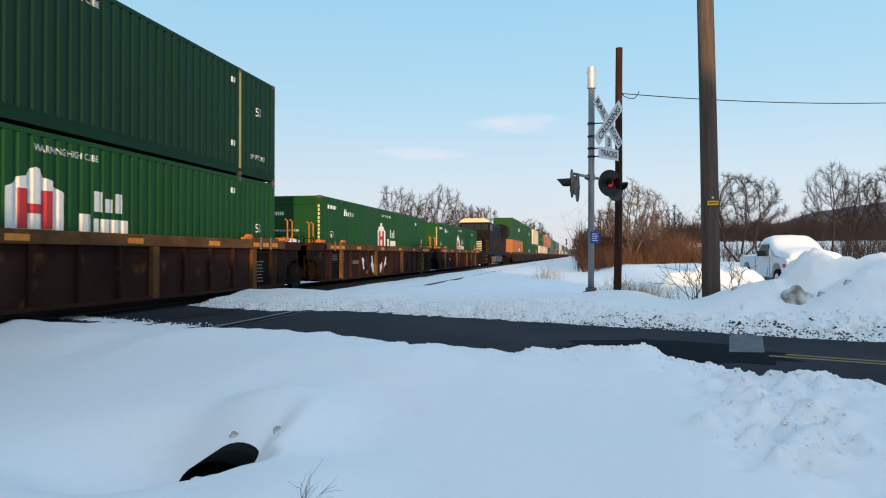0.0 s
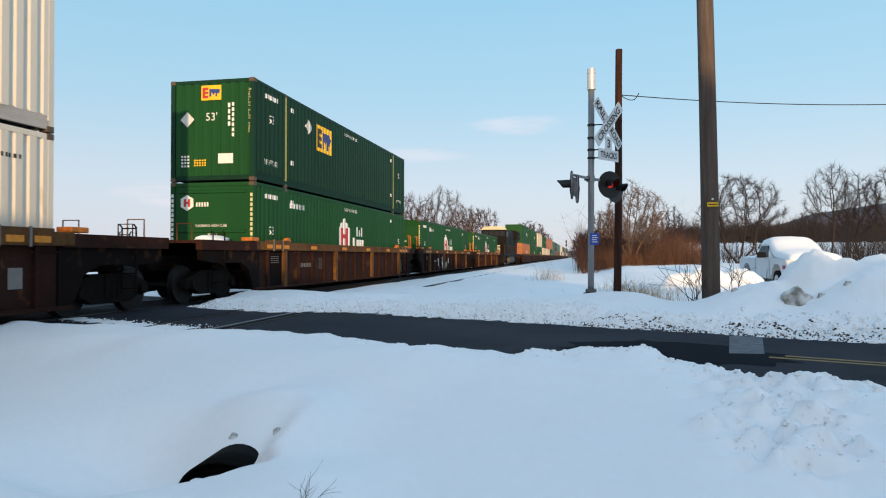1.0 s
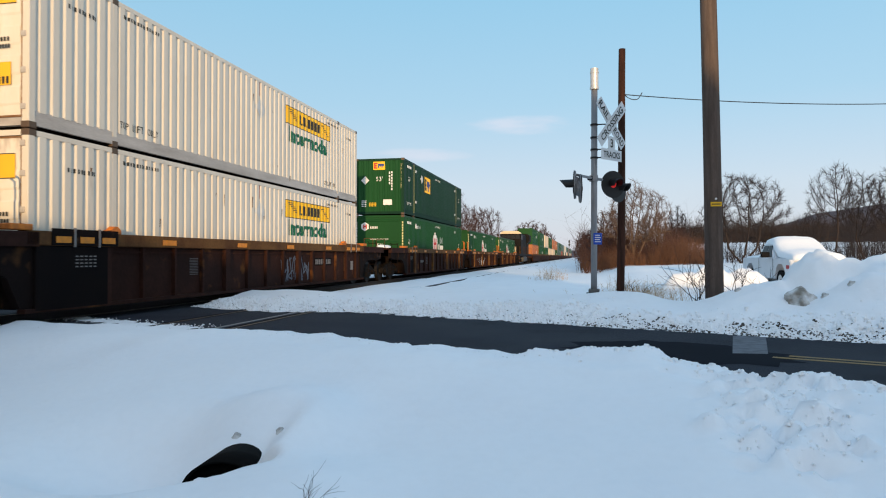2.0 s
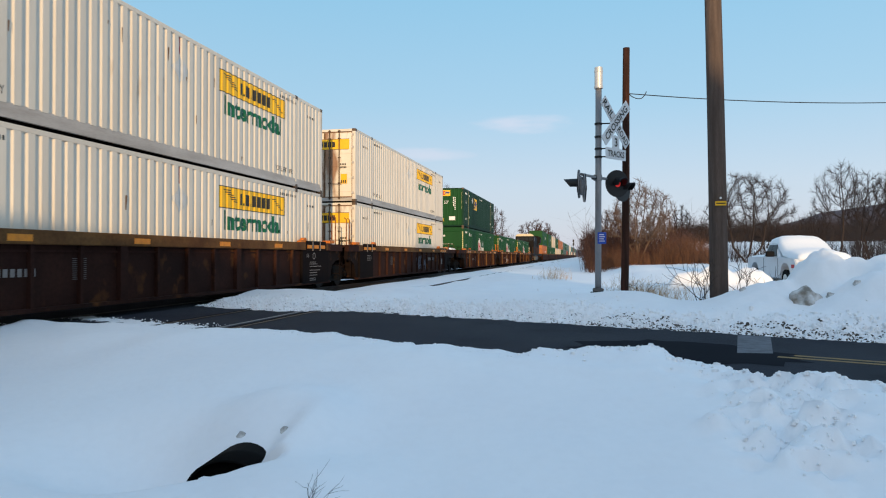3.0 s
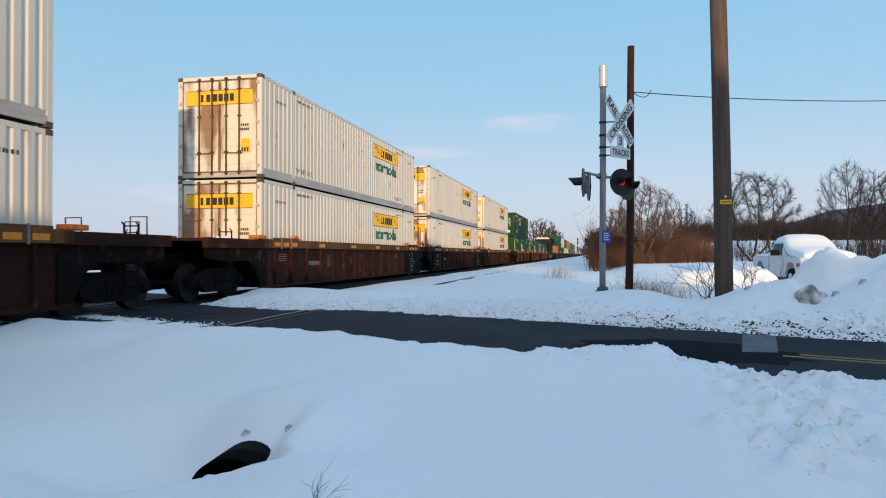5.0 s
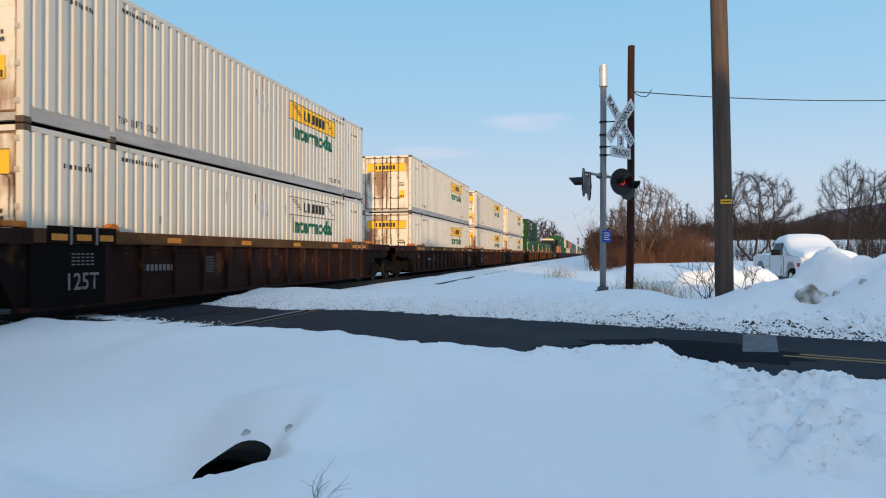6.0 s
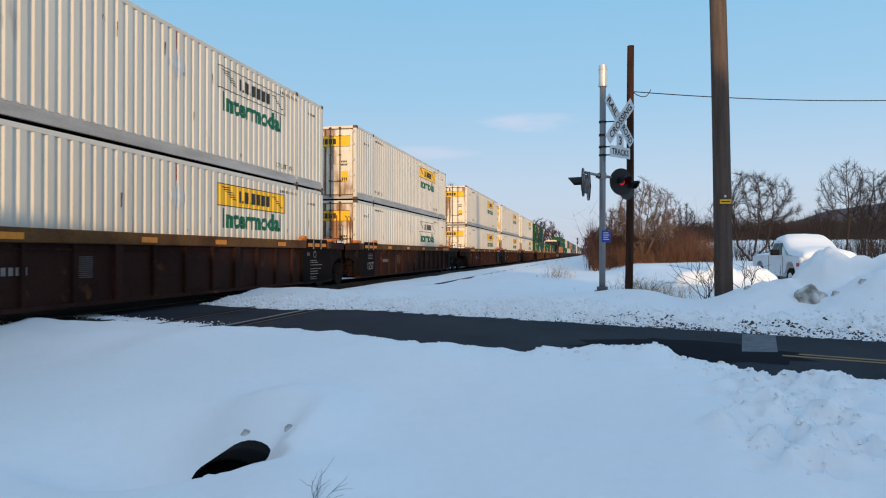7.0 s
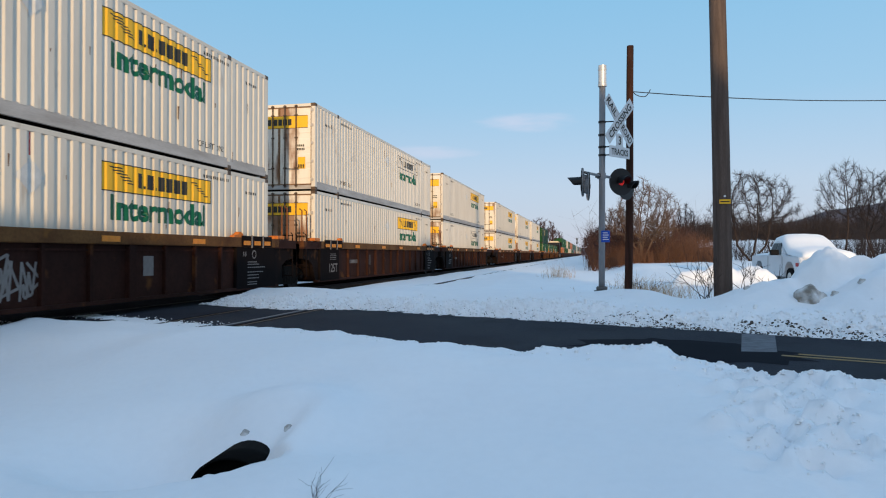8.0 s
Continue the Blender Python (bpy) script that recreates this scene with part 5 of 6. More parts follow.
# ------------------------------------------------ the locomotive inside the train
def locomotive():
    c = thing("locomotive", "black diesel locomotive with a cream cab roof", "locomotive")
    # nose towards -y, 22.3 m long, origin in the middle
    part("frame", soft(boxes((-1.5, 1.5, -11.0, 11.0, 1.15, 1.50)), 0.03), LOCO_BLACK, c)
    nose = bmesh.new()
    prism(nose, [(-1.0, 1.5), (1.0, 1.5), (0.9, 2.75), (0.6, 2.95), (-0.6, 2.95), (-0.9, 2.75)], -10.2, -8.6, "y")
    nose = part("nose", soft(nose, 0.04), LOCO_BLACK, c)
    for k in range(6):
        part("stripe", boxes((-0.95, 0.95, -10.215 - 0.001 * k, -10.206, 1.58 + 0.16 * k, 1.66 + 0.16 * k)), LOCO_CREAM, nose, "cream stripe on the nose")
    cab = bmesh.new()
    prism(cab, [(-1.5, 1.5), (1.5, 1.5), (1.5, 4.3), (1.05, 4.7), (-1.05, 4.7), (-1.5, 4.3)], -8.6, -6.2, "y")
    cab = part("cab", soft(cab, 0.03), LOCO_BLACK, c)
    roof = bmesh.new()
    prism(roof, [(-1.53, 4.36), (1.53, 4.36), (1.35, 4.58), (1.0, 4.75), (-1.0, 4.75), (-1.35, 4.58)], -8.72, -7.9, "y")
    part("cab_roof", roof, LOCO_CREAM, c, "cream cab roof")
    for x0, x1 in ((-1.3, -0.7), (-0.6, -0.05), (0.05, 0.6), (0.7, 1.3)):
        part("window", boxes((x0, x1, -8.625, -8.595, 3.62, 4.20)), GLASS, cab)
    for y0, y1 in ((-8.3, -7.5), (-7.35, -6.6)):
        part("window", boxes((1.49, 1.515, y0, y1, 3.55, 4.15)), GLASS, cab)
    for x in (-0.5, 0.5):
        part("headlight", tubes([([(x * 0.4, -8.78, 4.50), (x * 0.4, -8.70, 4.50)], 0.12)], 12), LAMP_WARM, cab, "bright headlight")
    hood = bmesh.new()
    prism(hood, [(-1.0, 1.5), (1.0, 1.5), (1.0, 4.3), (0.75, 4.6), (-0.75, 4.6), (-1.0, 4.3)], -6.2, 6.4, "y")
    hood = part("hood", soft(hood, 0.03), LOCO_BLACK, c)
    for k in range(9):
        part("door", boxes((1.0, 1.025, -5.6 + k * 1.2, -4.6 + k * 1.2, 1.7, 3.4)), LOCO_BLACK, hood)
    rad = bmesh.new()
    prism(rad, [(-1.05, 1.5), (1.05, 1.5), (1.05, 3.3), (1.5, 3.6), (1.5, 4.6), (1.1, 4.82), (-1.1, 4.82), (-1.5, 4.6), (-1.5, 3.6), (-1.05, 3.3)], 6.4, 10.0, "y")
    part("radiator", soft(rad, 0.03), LOCO_BLACK, c)
    part("fuel_tank", soft(boxes((-1.35, 1.35, -3.0, 3.2, 0.35, 1.15)), 0.12, 2), PLACARD_DARK, c, "grey fuel tank")
    rails = [([(sx * 1.48, -10.6, 2.5), (sx * 1.48, -8.7, 2.5)], 0.02) for sx in (-1, 1)] + [([(sx * 1.48, -6.0, 2.5), (sx * 1.48, 10.6, 2.5)], 0.02) for sx in (-1, 1)]
    rails += [([(sx * 1.48, y, 1.5), (sx * 1.48, y, 2.5)], 0.018) for sx in (-1, 1) for y in (-10.6, -9.6, -5, -2.5, 0, 2.5, 5, 7.5, 10.6)]
    # the chord's orange-brown paints warm sunlight onto the handrails
    part("handrail", tubes(rails, 5), CHORD, c)
    part("pilot", soft(boxes((-1.45, 1.45, -11.2, -11.0, 0.3, 1.3)), 0.03), LOCO_BLACK, c)
    part("steps", boxes(*[(sx * 1.5 - 0.15, sx * 1.5 + 0.02, -10.9, -10.3, z, z + 0.04) for sx in (-1, 1) for z in (0.45, 0.75, 1.05)]), ORANGE, c)
    for y in (-7.2, 7.2):
        bm = bmesh.new()
        for s in (-1, 1):
            x0, x1 = (0.95, 1.15) if s > 0 else (-1.15, -0.95)
            prism(bm, [(-2.6, 0.55), (-2.4, 0.9), (2.4, 0.9), (2.6, 0.55), (2.0, 0.4), (-2.0, 0.4)], x0, x1, "x")
            for dy in (-1.9, 0, 1.9):
                tube(bm, [(s * 0.72, dy, 0.53), (s * 0.86, dy, 0.53)], 0.53, 18)
                tube(bm, [(s * 1.1, dy, 0.55), (s * 1.25, dy, 0.55)], 0.2, 8)
        for v in bm.verts:
            v.co.y += y
        part("truck", bm, GREASE, c)
    return c


PLACARD_DARK = mat("grey_tank", (0.09, 0.09, 0.09), 0.6)
loco = locomotive()
LOCO_MID = 61.4 + 11.2
MOVING.append((loco, LOCO_MID, 0.0))


# ------------------------------------------------ far cars ahead of the locomotive
def far_container(skin, label):
    c = thing("shipping_container", label, "container", group="far containers on the train")
    h = LONG / 2

    def body():
        bm = bmesh.new()
        corrugated(bm, -h, h, 0.12, TALL - 0.05, HALF - 0.004)
        box(bm, -HALF, HALF - DEEP - 0.006, -h, h, 0.0, TALL - 0.02)
        return bm
    part("body", shared("body/" + skin.name, body, skin), skin, c)
    part("frame", shared("frame/" + skin.name, lambda: boxes((HALF - 0.05, HALF, -h - 0.01, -h + 0.13, 0, TALL), (HALF - 0.05, HALF, h - 0.13, h + 0.01, 0, TALL), (HALF - 0.05, HALF + 0.002, -h, h, 0, 0.22), (HALF - 0.05, HALF + 0.002, -h, h, TALL - 0.1, TALL),
         (-HALF, -HALF + 0.13, -h - 0.01, -h + 0.1, 0, TALL), (-HALF + 0.13, HALF - 0.13, -h - 0.01, -h + 0.1, TALL - 0.12, TALL), (-HALF + 0.13, HALF - 0.13, -h - 0.01, -h + 0.1, 0, 0.18)), skin), skin, c)
    far_marks(c, INK if skin in (WHITE, BEIGE_BOX) else PALE_INK)
    if skin in (GREEN, ORANGE_BOX):
        part("marking", shared("marking/name", lambda: drape(bars(5, 1.9, 0.5), F - 7.5, 1.3), PALE_INK), PALE_INK, c)
    return c


def far_car():
    c = thing("well_car", "rusty well car far along the train", "rail car", group="far cars of the train")
    e = LONG / 2 + 1.2
    part("side_sill", shared("side_sill/far", lambda: boxes((1.36, SILL_OUT, -e, e, SILL_LOW, SILL_TOP), (-SILL_OUT, -1.36, -e, e, SILL_LOW, SILL_TOP)), RUST), RUST, c)
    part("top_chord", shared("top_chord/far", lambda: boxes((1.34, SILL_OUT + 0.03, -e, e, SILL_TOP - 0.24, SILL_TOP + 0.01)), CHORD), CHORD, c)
    part("end_frame", shared("end_frame/far", lambda: boxes((-1.3, 1.3, -e - 0.35, -e + 1.0, 0.85, 1.35), (-1.3, 1.3, e - 1.0, e + 0.35, 0.85, 1.35)), RUST), RUST, c)
    part("truck", shared("truck/far", lambda: boxes((-1.1, 1.1, -e - 0.7, -e + 1.0, 0.05, 0.85), (-1.1, 1.1, e - 1.0, e + 0.7, 0.05, 0.85)), GREASE), GREASE, c)
    return c


SKINS = {"g": (GREEN, "green container far along the train"), "o": (ORANGE_BOX, "orange container far along the train"), "b": (BEIGE_BOX, "beige container far along the train"),
         "t": (TEAL_BOX, "teal container far along the train"), "r": (RED_BOX, "red-brown container far along the train"), "w": (WHITE, "white container far along the train")}
FAR = ["og", "gg", "gb", "bg", "bo", "go", "tt", "tg", "rt", "gt", "wb", "tw", "bt", "og", "tt", "gr", "wt", "bg", "tt", "og"]
first = {}
first_car = None
for k, stack in enumerate(FAR):
    y = 88.3 + LONG + k * 19.45 + (k // 3) * 1.3
    if first_car is None:
        first_car = far_car()
        fc = first_car
    else:
        fc = copy_thing(first_car, Matrix())
    stand(fc, y, 0.0)
    for level, code in enumerate(stack):
        if code not in first:
            first[code] = far_container(*SKINS[code])
            ob = first[code]
        else:
            ob = copy_thing(first[code], Matrix())
        stand(ob, y, BASE + level * (TALL + 0.015))


# ---------------------------------------------------------------- beside the road
def planted(x, y, sink=0.05):
    return Vector((x, y, gz(x, y) - sink))


def crossing_signal():
    base = planted(0.21, 14.24, 0.1)
    s = thing("crossing_signal", "galvanised level crossing signal mast with crossbuck and red flashers", "railway signal", Matrix.Translation(base))
    part("mast", tubes([([(0, 0, 0), (0.02, 0, 4.45)], 0.064)], 16), GALV, s, smooth=True)
    part("sleeve", tubes([([(0.02, 0, 4.38), (0.02, 0, 4.80)], 0.083), ([(0.02, 0, 4.36), (0.02, 0, 4.41)], 0.092), ([(0.02, 0, 4.70), (0.02, 0, 4.73)], 0.09)], 16), GALV_BRIGHT, s, "bright sleeve at the mast's top")
    part("foundation", soft(boxes((-0.16, 0.16, -0.16, 0.16, -0.1, 0.12), (-0.11, 0.11, -0.11, 0.11, 0.12, 0.2)), 0.02), PLACARD_DARK, s)
    face = Vector((0.80, -0.60, 0))                       # the way the signs look
    yaw = math.degrees(math.atan2(face.x, -face.y))       # turns -y to face
    sign_at = pose(0.35, -0.06, 0, 0, 0, yaw)

    def flat(bm, m, thick=0.0, y=0.0):
        """Stands a print in the x-y plane upright, looking to -y, then places it by m."""
        if thick:
            out = bmesh.ops.extrude_face_region(bm, geom=bm.faces[:])
            for v in [g for g in out["geom"] if isinstance(g, bmesh.types.BMVert)]:
                v.co.z -= thick
        for v in bm.verts:
            v.co = m @ Vector((v.co.x, y - v.co.z, v.co.y))
        return bm

    def centred(bm, cx, cy, turn):
        xs, ys = [v.co.x for v in bm.verts], [v.co.y for v in bm.verts]
        mid = Vector(((min(xs) + max(xs)) / 2, (min(ys) + max(ys)) / 2, 0))
        rot = Matrix.Rotation(radians(turn), 4, "Z")
        for v in bm.verts:
            v.co = rot @ (v.co - mid) + Vector((cx, cy, 0))
        return bm
    z = 3.62
    for turn, dy in ((-45, -0.012), (45, -0.03)):
        blade = part("blade", flat(centred(rect(1.22, 0.229), 0, z, turn), sign_at, 0.012, dy), SIGN_WHITE, s, "white crossbuck blade")
        words = (("CROSSING", 0, 0, 1.02),) if turn > 0 else (("RAIL", -0.36, 0, 0.42), ("ROAD", 0.36, 0, 0.44))
        for word, shift, _, wide in words:
            c, q = math.cos(radians(turn)), math.sin(radians(turn))
            part("lettering", flat(centred(lettering(word, 0.145, wide, 0.02), shift * c, z + shift * q, turn), sign_at, 0, dy - 0.004), INK, blade, "black word " + word)
    tracks = part("tracks_plate", flat(centred(rect(0.70, 0.229), 0, 2.97, 0), sign_at, 0.01, -0.02), SIGN_WHITE, s, "white plate lettered 3 TRACKS")
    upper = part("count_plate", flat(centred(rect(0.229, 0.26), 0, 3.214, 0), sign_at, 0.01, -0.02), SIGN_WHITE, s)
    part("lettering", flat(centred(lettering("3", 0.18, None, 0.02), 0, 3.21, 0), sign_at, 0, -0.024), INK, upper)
    part("lettering", flat(centred(lettering("TRACKS", 0.13, 0.58, 0.02), 0, 2.97, 0), sign_at, 0, -0.024), INK, tracks)
    for zz in (2.93, 3.1, 3.35, 3.62):
        part("clamp", tubes([([(0.012, 0, zz - 0.02), (0.012, 0, zz + 0.02)], 0.078), ([(0.06, -0.03, zz), (0.36, -0.03, zz)], 0.014)], 10), BLACK, s)
    # light arm
    arm = (Vector((0.54, 0.84, 0)))
    left, right = -0.62 * arm, 0.62 * arm
    part("arm", tubes([([tuple(left + Vector((0, 0, 2.52))), (0, 0, 2.50)], 0.028), ([(0, 0, 2.50), tuple(right * 0.7 + Vector((0, 0, 2.50)))], 0.03), ([(0, 0, 2.44), (0, 0, 2.56)], 0.09)], 10), GALV, s)
    part("junction", soft(boxes((-0.13, -0.02, -0.10, 0.0, 2.46, 2.54)), 0.01), BLACK, s)

    def flasher(at, way, lit, skin_back, hooded=True):
        yaw = math.degrees(math.atan2(way.x, -way.y))
        f = part("flasher", tubes([([(0, 0.02, 0), (0, 0.0, 0)], 0.29)], 28), BLACK, s, "round black target with a hooded red lamp")
        f.matrix_basis = pose(*at, 0, 0, yaw)
        part("back_box", tubes([([(0, 0.021, 0), (0, 0.06, 0), (0, 0.16, 0)], [0.16, 0.16, 0.09])], 16), skin_back, f)
        part("backing", tubes([([(0, 0.034, 0), (0, 0.022, 0)], 0.285)], 28), skin_back, f)
        part("lens", tubes([([(0, -0.03, 0), (0, -0.001, 0)], [0.05, 0.075])], 18), LENS_ON if lit else LENS_OFF, f, "glowing red lens" if lit else "unlit red lens")
        if not hooded:
            return
        hood = bmesh.new()
        rows = []
        for k in range(15):
            t = radians(-25 + 230 * k / 14)
            cx, cz = math.cos(t), math.sin(t)
            ln = 0.29 * (0.72 + 0.28 * math.sin(t))
            rows.append([hood.verts.new((r * cx, yy, r * cz)) for r, yy in ((0.112, 0), (0.104, -ln), (0.094, -ln), (0.102, 0))])
        for a, b in zip(rows, rows[1:]):
            for i in range(4):
                hood.faces.new((a[i], a[(i + 1) % 4], b[(i + 1) % 4], b[i]))
        part("hood", hood, BLACK, f)
    flasher(right + Vector((0.08, -0.12, 2.41)), Vector((0.55, -0.84, 0)), True, BLACK)
    flasher(right + Vector((0.20, 0.10, 2.33)), Vector((0.80, -0.6, 0)), False, BLACK)
    flasher(left + Vector((-0.06, 0.06, 2.33)), Vector((-1.0, 0.06, 0)), False, GALV)
    flasher(left + Vector((0.08, -0.02, 2.24)), Vector((0.99, 0.1, 0)), False, GALV, False)
    blue = part("notice", soft(boxes((-0.03, 0.15, -0.085, -0.075, 1.12, 1.36)), 0.004), SIGN_BLUE, s, "small blue emergency notice")
    blue.rotation_euler = (0, 0, 0.25)
    for k in range(4):
        p = part("marking", boxes((0.0, 0.12 - 0.02 * (k % 2), -0.092, -0.089, 1.17 + 0.045 * k, 1.185 + 0.045 * k)), PALE_INK, blue)
    return s


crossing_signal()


def pole(name, label, x, y, top, r0, r1, lean, skin, seed):
    r = random.Random(seed)
    b = planted(x, y, 0.1)
    p = thing(name, label, "utility pole", Matrix.Translation(b))
    n = 14
    pts = [(lean[0] * t + 0.012 * math.sin(t * 5), lean[1] * t, t * (top - b.z)) for t in (k / n for k in range(n + 1))]
    part("shaft", tubes([(pts, [r0 + (r1 - r0) * k / n for k in range(n + 1)])], 18), skin, p, smooth=True)
    return p, b


big, big_base = pole("utility_pole", "weathered brown wooden utility pole standing in the snow bank", 2.40, 13.26, 10.5, 0.165, 0.135, (-0.17, 0), WOOD, 1)
tag = part("tag", boxes((-0.095, 0.095, -0.190, -0.172, 1.87, 1.95)), YELLOW, big, "small yellow pole tag")
part("marking", boxes((-0.08, 0.08, -0.1925, -0.1905, 1.90, 1.92)), INK, tag)
part("nail", tubes([([(0.0, -0.15, 2.01), (0.0, -0.185, 2.01)], 0.02)], 8), PALE_INK, big)
post, post_base = pole("wooden_post", "slim reddish-brown wooden post with a wire", 0.80, 15.45, 5.80, 0.088, 0.075, (0.07, 0), WOOD_RED, 2)


def wire(name, label, points, r=0.012, sag=0.0):
    pts = []
    for (a, b) in zip(points, points[1:]):
        a, b = Vector(a), Vector(b)
        for k in range(20):
            t = k / 20
            p = a.lerp(b, t)
            p.z -= sag * 4 * t * (1 - t)
            pts.append(p)
    pts.append(Vector(points[-1]))
    return solid(name, tubes([(pts, r)], 5), WIRE, label, "cable")


wire("overhead_wire", "thin dark cable slung from the wooden post", [(0.93, 15.45, 4.77), (10.1, 19.4, 5.12)], 0.011, 0.16)
wire("wire_tail", "loose curl of cable at the post", [(0.90, 15.45, 4.80), (1.00, 15.4, 4.68), (1.18, 15.38, 4.64), (1.28, 15.36, 4.78)], 0.010, 0.02)


def culvert():
    m = pose(-2.49, 4.27, -0.545, 0, 0, 6) @ Matrix.Diagonal((1.0, 1.0, 0.80, 1.0))
    c = thing("culvert_pipe", "black plastic drain pipe mouth melted out of the snow", "pipe", m)
    bm = bmesh.new()
    n, rings = 32, []
    prof = [(0.29, 0.0), (0.31, 0.0), (0.31, 0.6), (0.29, 0.07)]
    for k in range(n):
        t = k * math.tau / n
        rings.append([bm.verts.new((r * math.cos(t), y, r * math.sin(t))) for r, y in prof])
    for k in range(n):
        a, b = rings[k], rings[(k + 1) % n]
        for i in range(3):
            bm.faces.new((a[i], b[i], b[i + 1], a[i + 1]))
        bm.faces.new((a[3], b[3], b[0], a[0]))
    # black disc just inside the mouth, in place of the pipe's deep shade
    bm.faces.new([r[3] for r in rings])
    part("pipe", bm, PIPE, c, smooth=True)
    lump = snow_lump(0.13, 7)()
    for v in lump.verts:
        v.co = Vector((v.co.x * 1.0 - 0.07, v.co.y * 0.6 - 0.14, v.co.z * 5.2 - 0.02))
    part("snow_plug", lump, SNOW, c, "wedge of snow in the mouth", True)


culvert()


def pickup():
    """Forward is -y in its own space."""
    c = thing("pickup_truck", "white pickup truck buried in snow behind a bank", "truck")
    L0, L1, W = -2.75, 2.75, 0.98
    body = bmesh.new()
    prism(body, [(L0, 0.55), (L0 - 0.02, 0.95), (L0 + 0.15, 1.10), (-1.0, 1.18), (-0.95, 1.16), (L1, 1.16), (L1, 0.5), (2.3, 0.45), (2.15, 0.85), (1.95, 0.98), (1.55, 0.98), (1.35, 0.85), (1.2, 0.42),
                 (-1.15, 0.42), (-1.3, 0.85), (-1.5, 0.98), (-1.9, 0.98), (-2.1, 0.85), (-2.25, 0.5)], -W, W, "x")
    body = part("body", soft(body, 0.035, 2), CAR_WHITE, c)
    cab = bmesh.new()
    lo = [(-0.98, -1.05), (0.98, -1.05), (0.98, 0.75), (-0.98, 0.75)]
    hi = [(-0.76, -0.25), (0.76, -0.25), (0.76, 0.60), (-0.76, 0.60)]
    va, vb = [cab.verts.new((x, y, 1.14)) for x, y in lo], [cab.verts.new((x, y, 1.72)) for x, y in hi]
    for i in range(4):
        cab.faces.new((va[i], va[(i + 1) % 4], vb[(i + 1) % 4], vb[i]))
    cab.faces.new(vb)
    cab.faces.new(va[::-1])
    part("cab", soft(cab, 0.05, 2), CAR_WHITE, c)
    for sx in (-1, 1):
        for pts in (((-0.80, 1.20), (-0.12, 1.20), (-0.12, 1.62), (-0.36, 1.62)), ((-0.04, 1.20), (0.52, 1.20), (0.46, 1.62), (-0.04, 1.62))):
            bm = bmesh.new()
            ring = [bm.verts.new((sx * (0.985 - (z - 1.14) * 0.375 + 0.012), y, z)) for y, z in pts]
            inner = [bm.verts.new((sx * (0.985 - (z - 1.14) * 0.375 - 0.02), y, z)) for y, z in pts]
            bm.faces.new(ring)
            bm.faces.new(inner[::-1])
            for i in range(4):
                bm.faces.new((ring[i], ring[(i + 1) % 4], inner[(i + 1) % 4], inner[i]))
            part("window", bm, GLASS, c, "dark side window")
        mir = part("mirror", soft(boxes((sx * 1.0 if sx > 0 else -1.28, 1.28 if sx > 0 else -1.0, -0.72, -0.56, 1.18, 1.38)), 0.03), RUBBER, c)
        part("mirror_cap", boxes((1.02 if sx > 0 else -1.28, 1.28 if sx > 0 else -1.02, -0.745, -0.722, 1.2, 1.37)), RUBBER, mir)
        part("headlight", soft(boxes((sx * 0.70 - 0.2, sx * 0.70 + 0.2, L0 - 0.03, L0 + 0.1, 0.78, 0.98)), 0.02), GLASS_CLEAR, c)
        part("marker", boxes((sx * 0.975 - 0.02, sx * 0.975 + 0.02, -2.6, -2.35, 0.80, 0.92)), RED_INK, c)
        for y in (-1.70, 1.75):
            w = part("wheel", tubes([([(sx * 0.72, y, 0.37), (sx * 0.97, y, 0.37)], [0.35, 0.37])], 24), RUBBER, c)
            part("rim", tubes([([(sx * 0.95, y, 0.37), (sx * 0.978, y, 0.37)], 0.21)], 16), PLACARD, w)
        for y in (-0.97, 0.63):
            part("door_seam", boxes((sx * 0.983 - 0.006, sx * 0.983 + 0.006, y - 0.01, y + 0.01, 0.5, 1.14)), PLACARD_DARK, c)
    part("bumper", soft(boxes((-0.98, 0.98, L0 - 0.12, L0 + 0.05, 0.45, 0.66)), 0.04, 2), CHROME, c)
    part("grille", boxes((-0.45, 0.45, L0 - 0.035, L0 + 0.03, 0.72, 0.98)), BLACK, c)
    snow = bmesh.new()
    rows = []
    nr = random.Random(3)
    prof = [(-2.68, 1.12, 0.06), (-2.4, 1.16, 0.2), (-1.6, 1.2, 0.26), (-1.1, 1.24, 0.30), (-0.65, 1.5, 0.28), (-0.25, 1.72, 0.24), (0.2, 1.74, 0.24), (0.5, 1.72, 0.2), (0.62, 1.66, 0.10)]
    for y, z, t in prof:
        half = 0.84 if z < 1.3 else 0.76 + (1.74 - z) * 0.25
        rows.append([snow.verts.new((half * math.sin(radians(-90 + 180 * k / 10)), y, z - 0.05 + (t + 0.05) * max(0, math.cos(radians(-90 + 180 * k / 10))) ** 0.5 + nr.uniform(-0.012, 0.012))) for k in range(11)])
    for a, b in zip(rows, rows[1:]):
        for i in range(10):
            snow.faces.new((a[i], a[i + 1], b[i + 1], b[i]))
    snow.faces.new(rows[0])
    snow.faces.new(rows[-1][::-1])
    part("snow_cover", snow, SNOW, c, "thick snow over bonnet, windscreen and roof", True)
    bed = bmesh.new()
    prism(bed, [(-0.9, 1.12), (0.9, 1.12), (0.85, 1.22), (0.3, 1.28), (-0.4, 1.26), (-0.85, 1.21)], 0.85, 2.7, "y")
    part("snow_cover", soft(bed, 0.04), SNOW, c, "snow filling the load bed")
    return c


GLASS_CLEAR = mat("headlight_glass", (0.5, 0.52, 0.55), 0.1)
truck_thing = pickup()
truck_thing.matrix_basis = pose(7.58, 26.88, -0.08, 0, 0, 3)


